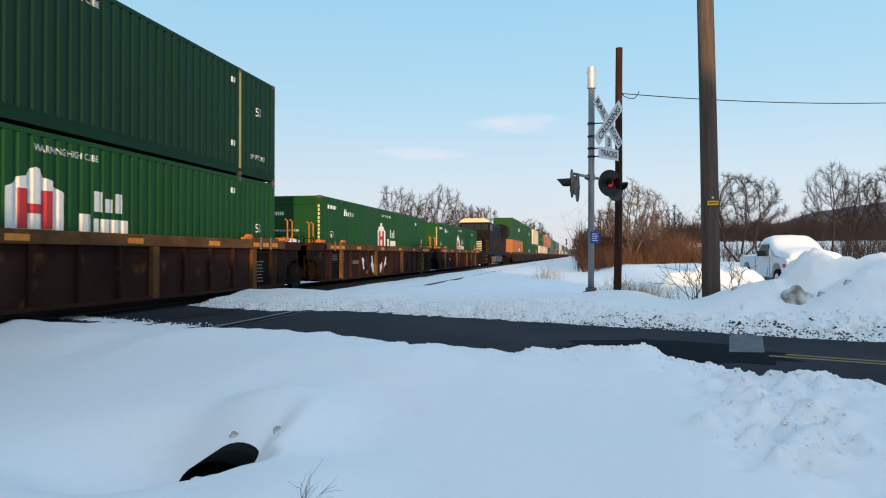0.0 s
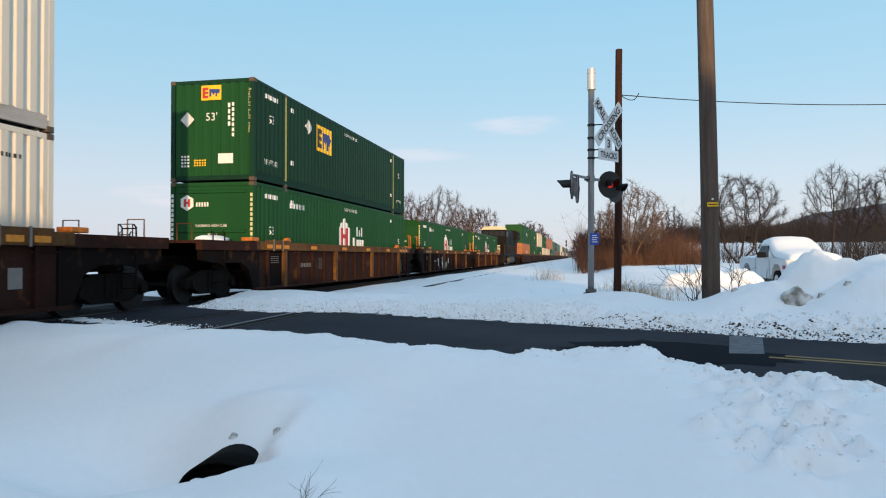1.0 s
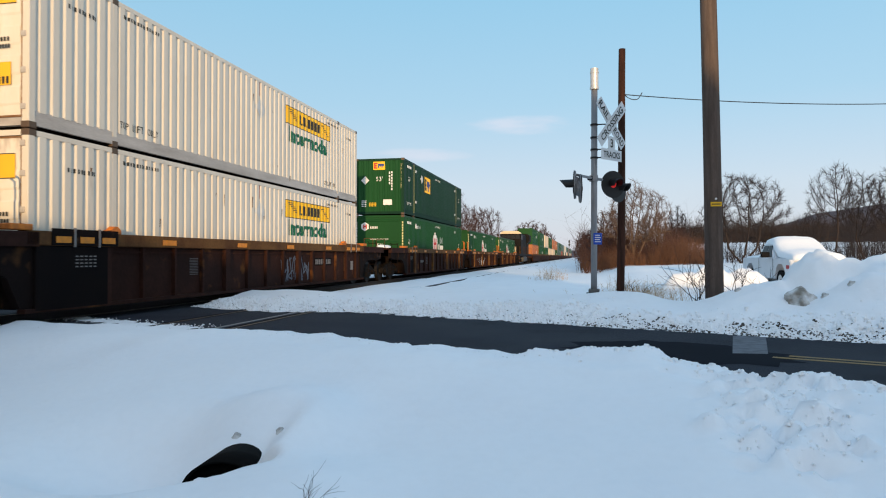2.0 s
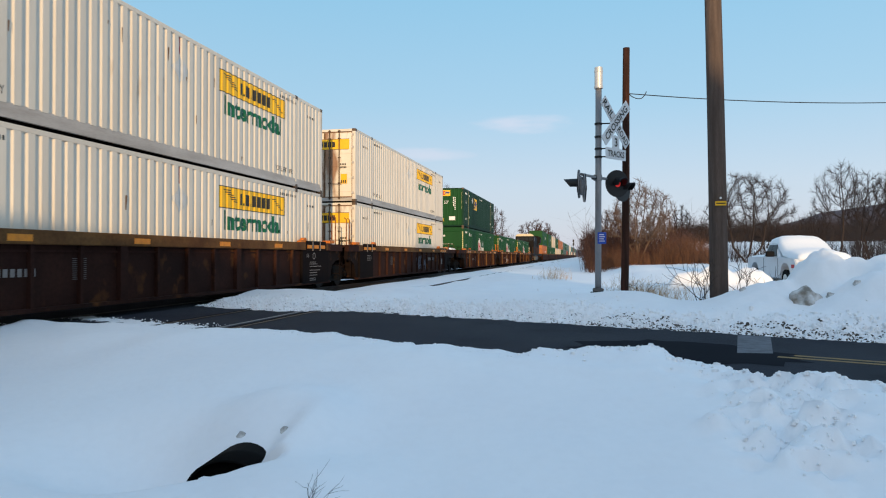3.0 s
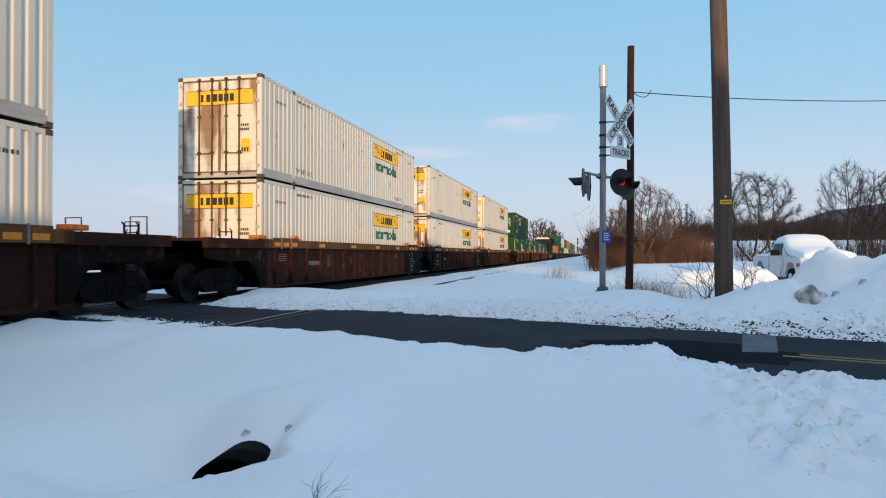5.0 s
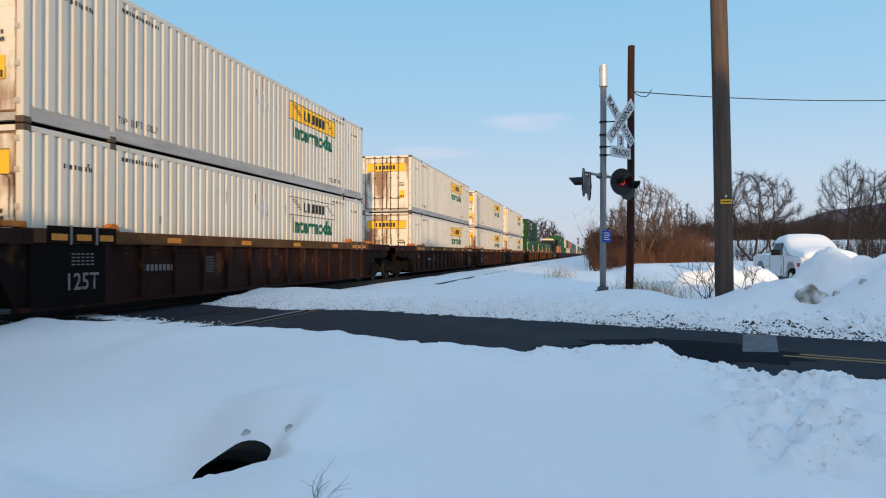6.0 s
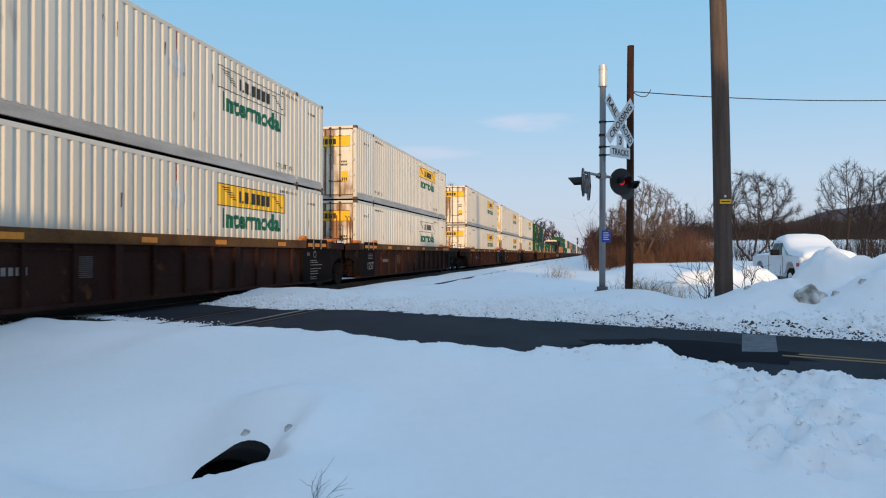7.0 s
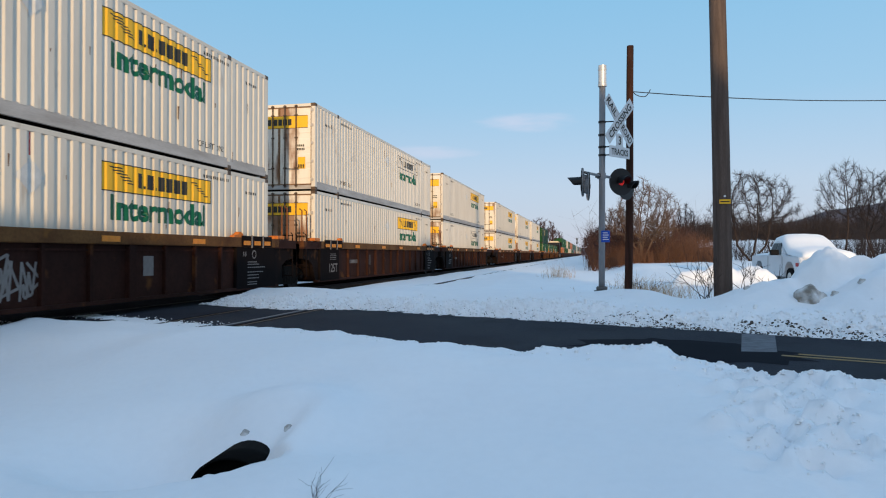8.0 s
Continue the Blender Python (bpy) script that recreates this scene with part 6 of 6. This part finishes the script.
# ---------------------------------------------------------------- plants
def branch(bm, p, d, length, r, depth, rng, spread, up, segs=4, sides=5, droop=0.0, fine=0.006):
    pts, radii = [p.copy()], [r]
    cur = d.normalized()
    for k in range(segs):
        cur = (cur + Vector((rng.gauss(0, 0.22), rng.gauss(0, 0.22), rng.gauss(0, 0.14) + up * 0.05 - droop * 0.1))).normalized()
        p = p + cur * (length / segs)
        pts.append(p.copy())
        radii.append(r * (1 - 0.55 * (k + 1) / segs))
    tube(bm, pts, radii, sides if depth > 1 else 3, cap=False)
    if depth <= 0:
        return
    n = 3 if depth > 1 else 4
    for k in range(n + 1):
        t = rng.uniform(0.35, 1.0) if k < n else 1.0
        i = min(int(t * segs), segs - 1)
        q = pts[i].lerp(pts[i + 1], t * segs - i) if t < 1 else pts[-1]
        side = Vector((rng.gauss(0, 1), rng.gauss(0, 1), rng.gauss(0, 0.5))).normalized()
        nd = (cur + side * spread).normalized()
        branch(bm, q, nd, length * rng.uniform(0.55, 0.8), max(radii[min(i + 1, segs)] * 0.72, fine), depth - 1, rng, spread, up, 3 if depth < 3 else 4, sides, droop, fine)


def far_place(px, depth):
    """A place seen at a share of the way across the view, at a distance."""
    th = radians(11.67)
    c = px * depth
    return c * math.cos(th) - depth * math.sin(th), depth * math.cos(th) + c * math.sin(th)


def grown_tree(label, x, y, height, wide, fork, skin, seed, fine, points=420, low=0.30, stems=1, name="tree", twigs=5):
    """A bare tree whose limbs grow towards points scattered through its crown; limbs thicken from the tips down."""
    rng = np.random.default_rng(seed)
    base = planted(x, y, 0.1)
    t = thing(name, label, "tree" if name == "tree" else "shrub", Matrix.Translation(base), group="bare trees" if name == "tree" else "bare shrubs")
    c0, c1 = height * low, height
    pts = []
    while len(pts) < points:
        p = rng.uniform(-1, 1, 3)
        r = float(np.sqrt((p ** 2).sum()))
        lob = 0.86 + 0.26 * noise.noise(Vector(p / max(r, 1e-3)) * 1.7 + Vector((seed, 0, 0)))
        if 0.18 < r < lob and rng.random() < r:
            pts.append((p[0] * wide, p[1] * wide, (c0 + c1) / 2 + p[2] * (c1 - c0) / 2))
    goal = np.array(pts)
    step = height / 38
    nodes, up = [], []
    for k in range(stems):
        lean = rng.normal(0, 0.10, 2) * (2.2 if stems > 1 else 1)
        n = max(2, int(height * fork / step))
        for j in range(n + 1):
            q = j / n
            nodes.append(np.array([lean[0] * q * height * fork * 2 + (rng.normal(0, 0.02) if j else 0.10 * k), lean[1] * q * height * fork * 2, height * fork * q - (0.25 if j == 0 else 0)]))
            up.append(len(nodes) - 2 if j else -1)
    fresh = np.array(nodes)
    near_d, near_i = np.full(len(goal), 1e9), np.zeros(len(goal), int)
    first_new = 0
    for turn in range(48):
        gap = np.linalg.norm(goal[:, None, :] - fresh[None, :, :], axis=2)
        best, best_i = gap.min(1), gap.argmin(1) + first_new
        near_i = np.where(best < near_d, best_i, near_i)
        near_d = np.minimum(best, near_d)
        keep = near_d > step * 2.3
        goal, near_i, near_d = goal[keep], near_i[keep], near_d[keep]
        if len(goal) == 0:
            break
        first_new = len(nodes)
        for i in np.unique(near_i):
            way = goal[near_i == i] - nodes[i]
            way = (way / np.linalg.norm(way, axis=1)[:, None]).sum(0)
            way = way / (np.linalg.norm(way) + 1e-6) + rng.normal(0, 0.12, 3) + np.array([0, 0, 0.06])
            if up[i] >= 0:                                # wood keeps its course
                way = way + 0.45 * (nodes[i] - nodes[up[i]]) / step
            nodes.append(nodes[i] + step * way / np.linalg.norm(way))
            up.append(int(i))
        fresh = np.array(nodes[first_new:])
    n = len(nodes)
    kids = [[] for k in range(n)]
    for i, p in enumerate(up):
        if p >= 0:
            kids[p].append(i)
    thick = [0.0] * n
    for i in range(n - 1, -1, -1):
        thick[i] = fine if not kids[i] else sum(thick[k] ** 2.6 for k in kids[i]) ** (1 / 2.6) + fine * 0.03
    trunk, crown = bmesh.new(), bmesh.new()
    started = [(i, None) for i in range(n) if up[i] < 0]
    while started:
        i, before = started.pop()
        root = before is None
        line, radii = ([] if root else [tuple(nodes[before])]), ([] if root else [thick[i]])
        while True:
            line.append(tuple(nodes[i]))
            radii.append(thick[i])
            if not kids[i]:
                break
            order = sorted(kids[i], key=lambda k: -thick[k])
            started += [(k, i) for k in order[1:]]
            i = order[0]
        if len(line) > 1:
            tube(trunk if root else crown, line, radii, 8 if root else 5 if radii[0] > fine * 3 else 3, cap=False)
    for i in range(n):                                    # fine twigs over the outer wood
        if thick[i] < fine * 2.6:
            for k in range(twigs):
                d = nodes[i] - nodes[max(up[i], 0)] + rng.normal(0, 0.65, 3) * step
                d = d / (np.linalg.norm(d) + 1e-6) * step * rng.uniform(1.0, 2.6)
                mid = nodes[i] + d * 0.5 + rng.normal(0, 0.08, 3) * step
                tube(crown, [tuple(nodes[i]), tuple(mid), tuple(nodes[i] + d + np.array([0, 0, 0.25 * step]))], [fine * 0.7, fine * 0.55, fine * 0.3], 3, cap=False)
    part("trunk", trunk, skin, t, smooth=True)
    part("crown", crown, skin, t, "bare twigs")
    return t


KINDS = {"r": (BARK_RED, "bare reddish-brown tree beside the railway"), "p": (BARK_PALE, "bare pale-twigged shrubby tree"), "b": (BARK, "bare dark-branched field tree")}
TREES = [  # across, distance, height, half width, fork, low edge of the crown, stems, points, kind
    (-0.069, 80, 10.2, 3.6, 0.20, 0.25, 2, 420, "r"), (-0.036, 86, 8.8, 3.0, 0.20, 0.22, 2, 300, "r"), (-0.003, 80, 10.3, 3.4, 0.22, 0.25, 2, 420, "r"),
    (0.024, 92, 9.0, 2.6, 0.2, 0.22, 2, 260, "r"), (0.044, 104, 9.6, 2.6, 0.2, 0.22, 1, 240, "r"), (0.061, 112, 10.4, 3.2, 0.2, 0.22, 2, 300, "r"),
    (0.122, 190, 12.5, 4.0, 0.2, 0.2, 1, 200, "r"), (0.137, 210, 12.5, 4.5, 0.2, 0.2, 1, 200, "r"), (0.15, 240, 11.5, 4.5, 0.2, 0.2, 1, 200, "r"),
    (0.212, 41, 2.9, 1.0, 0.05, 0.08, 5, 220, "r"), (0.284, 46, 6.2, 2.7, 0.06, 0.10, 6, 520, "p"), (0.250, 48, 4.6, 1.7, 0.06, 0.10, 5, 360, "r"), (0.225, 56, 3.9, 1.7, 0.06, 0.08, 5, 300, "r"), (0.310, 50, 4.3, 1.5, 0.06, 0.10, 4, 260, "p"),
    (0.347, 60, 5.4, 1.15, 0.24, 0.30, 1, 170, "b"), (0.376, 74, 4.4, 1.3, 0.2, 0.25, 1, 150, "b"),
    (0.444, 52, 7.3, 3.9, 0.17, 0.24, 3, 560, "b"), (0.478, 66, 4.4, 1.6, 0.2, 0.2, 2, 170, "b"),
    (0.582, 60, 9.4, 2.5, 0.30, 0.32, 1, 420, "b"), (0.628, 62, 8.8, 2.3, 0.26, 0.25, 2, 420, "b"), (0.672, 58, 8.9, 2.6, 0.26, 0.25, 1, 420, "b"), (0.72, 60, 9.0, 2.8, 0.26, 0.25, 1, 300, "b"),
    (0.548, 84, 6.6, 2.0, 0.2, 0.2, 2, 200, "b"), (0.605, 88, 7.4, 2.4, 0.2, 0.2, 2, 220, "b")]
for k, (px, dist, height, wide, fork, low, stems, points, kind) in enumerate(TREES):
    x, y = far_place(px, dist)
    grown_tree(KINDS[kind][1], x, y, height, wide, fork, KINDS[kind][0], 40 + k, (0.00023 if dist < 70 else 0.00018) * dist, int(points * 2.2), low, stems, twigs=7 if dist < 100 else 6)


def thicket(name, label, spots, skin, seed, lo, hi, lean=0.22, r=0.012):
    """Many thin upright stems, each with a couple of side shoots."""
    rng = random.Random(seed)
    verts, faces = [], []

    def stem(p, q, r0):
        i = len(verts)
        for k in range(3):
            a = k * math.tau / 3
            verts.append((p[0] + r0 * math.cos(a), p[1] + r0 * math.sin(a), p[2]))
        verts.append(q)
        faces.extend(((i, i + 1, i + 3), (i + 1, i + 2, i + 3), (i + 2, i, i + 3)))
    for x, y in spots:
        h = rng.uniform(lo, hi) * (0.75 + 0.5 * rng.random()) * (1.0 + 0.9 * noise.noise(Vector((x * 0.35, y * 0.12, seed))))
        z = gz(x, y) - 0.05
        top = (x + rng.gauss(0, lean) * h, y + rng.gauss(0, lean) * h, z + h)
        stem((x, y, z), top, r * rng.uniform(0.7, 1.4))
        for k in range(6):
            t = rng.uniform(0.2, 0.9)
            b = tuple(a + (c - a) * t for a, c in zip((x, y, z), top))
            e = (b[0] + rng.gauss(0, 0.25) * h, b[1] + rng.gauss(0, 0.25) * h, b[2] + rng.uniform(0.1, 0.42) * h)
            stem(b, e, r * 0.6)
    me = bpy.data.meshes.new(name)
    me.from_pydata(verts, [], faces)
    me.materials.append(skin)
    return tagged(new(name, me), label, "brush", kind="stuff")


brng = random.Random(77)
spots = []
for k in range(8000):
    px, dist = 0.160 + 0.230 * brng.random() ** 0.95, 42 + 20 * brng.random() ** 1.3
    x, y = far_place(px, dist)
    if x > -0.5 + abs(brng.gauss(0, 1.0)) and noise.noise(Vector((x * 0.5, y * 0.2, 3))) > -0.28:
        spots.append((x, y))
thicket("brush", "dense rust-brown bare brush along the field edge", spots, BRUSH, 5, 0.35, 1.35, 0.16, 0.010)
spots = [p for p in (far_place(brng.uniform(0.16, 0.36), brng.uniform(46, 84)) for k in range(4600)) if p[0] > -0.2 + abs(brng.gauss(0, 1.0))]
thicket("brush", "taller reddish saplings above the brush", spots, BARK_RED, 6, 1.0, 2.9, 0.16, 0.012)
spots = [(-0.2 + abs(brng.gauss(0, 2.5)), brng.uniform(60, 320)) for k in range(4200)]
thicket("brush", "dark bare brush along the railway", spots, BARK_RED, 16, 1.8, 4.0, 0.15, 0.03)
spots = [p for p in (far_place(brng.uniform(-0.085, 0.13), brng.uniform(74, 150)) for k in range(9000)) if p[0] < -14.5]
thicket("brush", "reddish-brown undergrowth beyond the railway", spots, BARK_RED, 7, 2.4, 4.6, 0.14, 0.028)
spots = [far_place(brng.uniform(0.40, 0.72), brng.uniform(52, 90)) for k in range(1000)]
thicket("brush", "dark bare undergrowth round the field trees", spots, BARK, 8, 0.8, 2.4, 0.22, 0.018)
spots = [far_place(brng.uniform(0.60, 0.76), brng.uniform(62, 84)) for k in range(420)]
thicket("brush", "tall dark saplings between the field trees", spots, BARK, 18, 2.2, 5.0, 0.10, 0.022)
spots = [far_place(brng.uniform(0.33, 0.80), brng.uniform(220, 380)) for k in range(8000)]
thicket("far_woods", "far dark bare woods beyond the snowy field", spots, BARK, 9, 4.0, 7.0, 0.12, 0.10)
spots = [(brng.gauss(1.35, 0.45), brng.gauss(16.6, 0.5)) for k in range(260)] + [(brng.gauss(-1.4, 0.35), brng.gauss(30, 0.7)) for k in range(80)] + [(brng.gauss(2.2, 1.2), brng.gauss(17.5, 1.0)) for k in range(60)]
thicket("dry_grass", "dry straw-coloured grass poking through snow", spots, STRAW, 10, 0.12, 0.45, 0.3, 0.006)


def weeds(label, x, y, n, h, seed, r=0.006):
    rng = random.Random(seed)
    w = thing("weed_stalks", label, "weed", Matrix.Translation(planted(x, y, 0.02)), group="dead weeds")
    for k in range(n):
        bm = bmesh.new()
        d = Vector((rng.gauss(0, 0.35), rng.gauss(0, 0.2), 1))
        branch(bm, Vector((rng.gauss(0, 0.06), rng.gauss(0, 0.06), 0)), d, h * rng.uniform(0.6, 1.0), r, 1, rng, 0.6, 0.3, 4, 4, fine=r * 0.6)
        part("stalk", bm, BARK, w)


weeds("dead weed stalks in the snow by the pole", 2.05, 13.05, 8, 0.72, 1, 0.009)
weeds("dead weed stalks in the snow by the pole", 2.85, 13.15, 6, 0.70, 2, 0.009)
weeds("dead weed stalks by the snow mound", 3.35, 13.6, 3, 0.5, 3)
weeds("thin dead twigs standing in the snow", -1.52, 3.58, 4, 0.24, 4, 0.0022)
weeds("dead weed stalks beside the post", 1.1, 15.3, 5, 0.45, 5)


# ---------------------------------------------------------------- ploughed snow
def lumps(name, label, rows, skin):
    """Broken lumps of snow, joined."""
    verts, faces = [], []
    base = [(-0.6, -0.6, -0.5), (0.7, -0.5, -0.6), (0.6, 0.7, -0.5), (-0.5, 0.6, -0.6), (-0.4, -0.5, 0.5), (0.5, -0.3, 0.6), (0.4, 0.5, 0.5), (-0.5, 0.4, 0.55), (0, 0, 0.8)]
    fs = [(0, 1, 5, 4), (1, 2, 6, 5), (2, 3, 7, 6), (3, 0, 4, 7), (4, 5, 8), (5, 6, 8), (6, 7, 8), (7, 4, 8)]
    rng = random.Random(3)
    for p, s in rows:
        i = len(verts)
        a = rng.uniform(0, math.tau)
        ca, sa = math.cos(a), math.sin(a)
        for x, y, z in base:
            x, y, z = (v * s * rng.uniform(0.7, 1.25) for v in (x, y, z))
            verts.append((p[0] + ca * x - sa * y, p[1] + sa * x + ca * y, p[2] + 0.7 * z))
        faces.extend(tuple(i + k for k in f) for f in fs)
    me = bpy.data.meshes.new(name)
    me.from_pydata(verts, [], faces)
    me.materials.append(skin)
    me.polygons.foreach_set("use_smooth", [True] * len(faces))
    return tagged(new(name, me), label, "snow", kind="stuff")


lr = random.Random(21)
white_rows, grit_shade_rows = [], []
for k in range(20000):
    a = lr.uniform(-14.5, 8)
    e = abs(lr.gauss(0, 0.36 if a > -4 else 0.62)) + 0.01
    p = along(a, float(far_edge(a)) + 0.02 + e)
    if p.x < -8.9:
        continue
    p.z = gz(p.x, p.y)
    # dark lumps serve as grit and as the shaded pockets between clods
    dark_noise = noise.noise(Vector((a * 1.6, e * 5.0, 2))) + 0.5 * noise.noise(Vector((a * 5.0, e * 9.0, 7)))
    dirty = e < 0.60 and dark_noise > (-0.40 if e < 0.20 else -0.02) + (0.0 if a > -4 else 0.10) and lr.random() < (0.60 if a > -4 else 0.40)
    if dirty:
        p.z += 0.006
        grit_shade_rows.append((p, (lr.uniform(0.006, 0.016) + 0.018 * lr.random() ** 4) * (1.0 if a > -4 else 0.6)))
    else:
        white_rows.append((p, lr.uniform(0.008, 0.028) + 0.04 * lr.random() ** 5))
for k in range(1800):
    a = lr.uniform(-13, 5)
    p = along(a, float(near_edge(np.array([a]))[0]) - abs(lr.gauss(0, 0.25)) + 0.03)
    p.z = gz(p.x, p.y)
    if p.z < -0.05:
        p.z = -0.01
    white_rows.append((p, (lr.uniform(0.006, 0.022) + 0.03 * lr.random() ** 4) * (1.3 if a > -3 else 0.6)))
for k in range(520):
    px, py, r, dd = DENTS[lr.randrange(len(DENTS))]
    p = Vector((px + lr.gauss(0, 0.12), py + lr.gauss(0, 0.12), 0))
    p.z = gz(p.x, p.y)
    white_rows.append((p, lr.uniform(0.004, 0.014) + 0.018 * lr.random() ** 4))
for k in range(260):
    a = lr.uniform(-12.5, -9.0)
    p = along(a, 6.75 + 0.10 * (a + 12) + lr.gauss(0, 0.18))
    p.z = -0.01
    white_rows.append((p, lr.uniform(0.006, 0.022)))
lumps("snow_clods", "broken lumps of ploughed snow along the road", white_rows, CLOD)
lumps("road_grit", "dark lumps for road grit and shaded gaps at the snow bank's foot", grit_shade_rows, GRIT_SHADE)


def ice_block(x, y, s, seed):
    bm = bmesh.new()
    bmesh.ops.create_icosphere(bm, subdivisions=3, radius=1)
    for v in bm.verts:
        k = 1 + 0.35 * noise.noise(v.co * 1.6 + Vector((seed, 0, 0))) + 0.12 * noise.noise(v.co * 5)
        v.co = Vector((v.co.x * s * k, v.co.y * s * 0.7 * k, v.co.z * s * 0.95 * k))
    ob = solid("ice_block", bm, ICE, "grey chunk for dirty ice in the mound and dark footprints by the drain", "ice", "ice chunks")
    ob.location = (x, y, gz(x, y) - s * 0.3)


ice_block(3.40, 11.62, 0.26, 1)
ice_block(3.72, 11.48, 0.07, 9)
ice_block(4.06, 11.38, 0.06, 2)
ice_block(2.62, 12.35, 0.07, 3)
# two grey lumps stand in for the dark hollows of footprints
for px, py, seed in ((-2.66, 4.80, 5), (-2.29, 4.79, 6)):
    ice_block(px, py, 0.04, seed)

# ---------------------------------------------------------------- far ground
def ridge(name, label, dist, x0, x1, profile, skin, seed):
    bm = bmesh.new()
    n = 120
    rows = []
    for k in range(n + 1):
        t = k / n
        x, y = far_place(x0 + (x1 - x0) * t, dist)
        h = float(np.interp(t, *profile)) + 2.5 * noise.noise(Vector((t * 30, seed, 0))) + 1.2 * noise.noise(Vector((t * 110, seed, 3)))
        back = Vector((x, y, 0)).normalized() * dist * 0.35
        rows.append([bm.verts.new((x, y, -5)), bm.verts.new((x + back.x * 0.4, y + back.y * 0.4, h * 0.6)), bm.verts.new((x + back.x, y + back.y, h)), bm.verts.new((x + back.x * 3, y + back.y * 3, -5))])
    for a, b in zip(rows, rows[1:]):
        for i in range(3):
            bm.faces.new((a[i], b[i], b[i + 1], a[i + 1]))
    return solid(name, bm, skin, label, "hill", kind="structure", smooth=True)


ridge("far_hill", "dark bare wooded hill on the skyline", 900, 0.36, 1.4, ([0, 0.1, 0.2, 0.35, 0.6, 1.0], [8, 46, 79, 103, 120, 130]), HILL, 4)
ridge("far_treeline", "far dark line of bare woods", 700, -1.2, 0.42, ([0, 0.5, 0.9, 1.0], [10, 8, 9, 12]), HILL, 9)


def railway_signal(x, y, h):
    s = thing("block_signal", "distant dark railway block signal on a mast", "railway signal", pose(x, y, 0), group="block signals")
    part("mast", tubes([([(0, 0, -0.3), (0, 0, h)], 0.09)], 8), BLACK, s)
    part("head", soft(boxes((-0.35, 0.35, -0.15, 0.15, h - 1.3, h)), 0.05), BLACK, s)
    part("head", soft(boxes((-0.35, 0.35, -0.15, 0.15, h - 3.0, h - 1.7)), 0.05), BLACK, s)


railway_signal(-6.8, 330, 9.0)
railway_signal(-3.0, 330, 9.0)


# ---------------------------------------------------------------- unseen houses behind the camera, added to shade the foreground
def house(x0, x1, y0, y1, eaves, ridge_z, label):
    h = thing("house", label, "house")
    bm = boxes((x0, x1, y0, y1, -0.4, eaves))
    part("wall", bm, SIDING, h)
    roof = bmesh.new()
    ym = (y0 + y1) / 2
    prism(roof, [(y0 - 0.4, eaves - 0.1), (ym, ridge_z), (y1 + 0.4, eaves - 0.1), (y1 + 0.4, eaves - 0.3), (y0 - 0.4, eaves - 0.3)], x0 - 0.3, x1 + 0.3, "x")
    part("roof", roof, ROOF, h)


house(-1.5, 8.4, -30, -20, 4.2, 5.8, "plain low house with a pitched roof behind the camera")
house(8.8, 13.0, -32, -20, 6.6, 9.3, "plain two-storey house with a pitched roof behind the camera")
house(13.6, 23, -30, -20, 4.0, 5.6, "plain low house with a pitched roof behind the camera")
house(-16, -1.8, -34, -26, 3.8, 5.6, "plain low house with a pitched roof behind the camera")


# ---------------------------------------------------------------- what moves
SPEED = 15.52
RUN = [0.0, 0.1, 0.2, 0.3, 0.4, 0.5, 0.6, 0.7, 0.8, 0.9] + [1.0 + 0.5 * k for k in range(15)]


def run(t):
    """Metres that the train has gone: a steady run, with a short hitch in the first half second."""
    return SPEED * t + float(np.interp(t, [0.5, 0.6, 0.7], [0.68, 0.2, 0.02]))


def motions():
    for ob, y, z in MOVING:
        walk(ob, [(t, pose(TRACK, y + run(t), z)) for t in RUN])
    turn = math.degrees(SPEED / 0.46)
    for w, dy in WHEELS:
        walk(w, [(k / 30, pose(0, dy, 0.46, -turn * k / 30)) for k in range(241)])


motions()
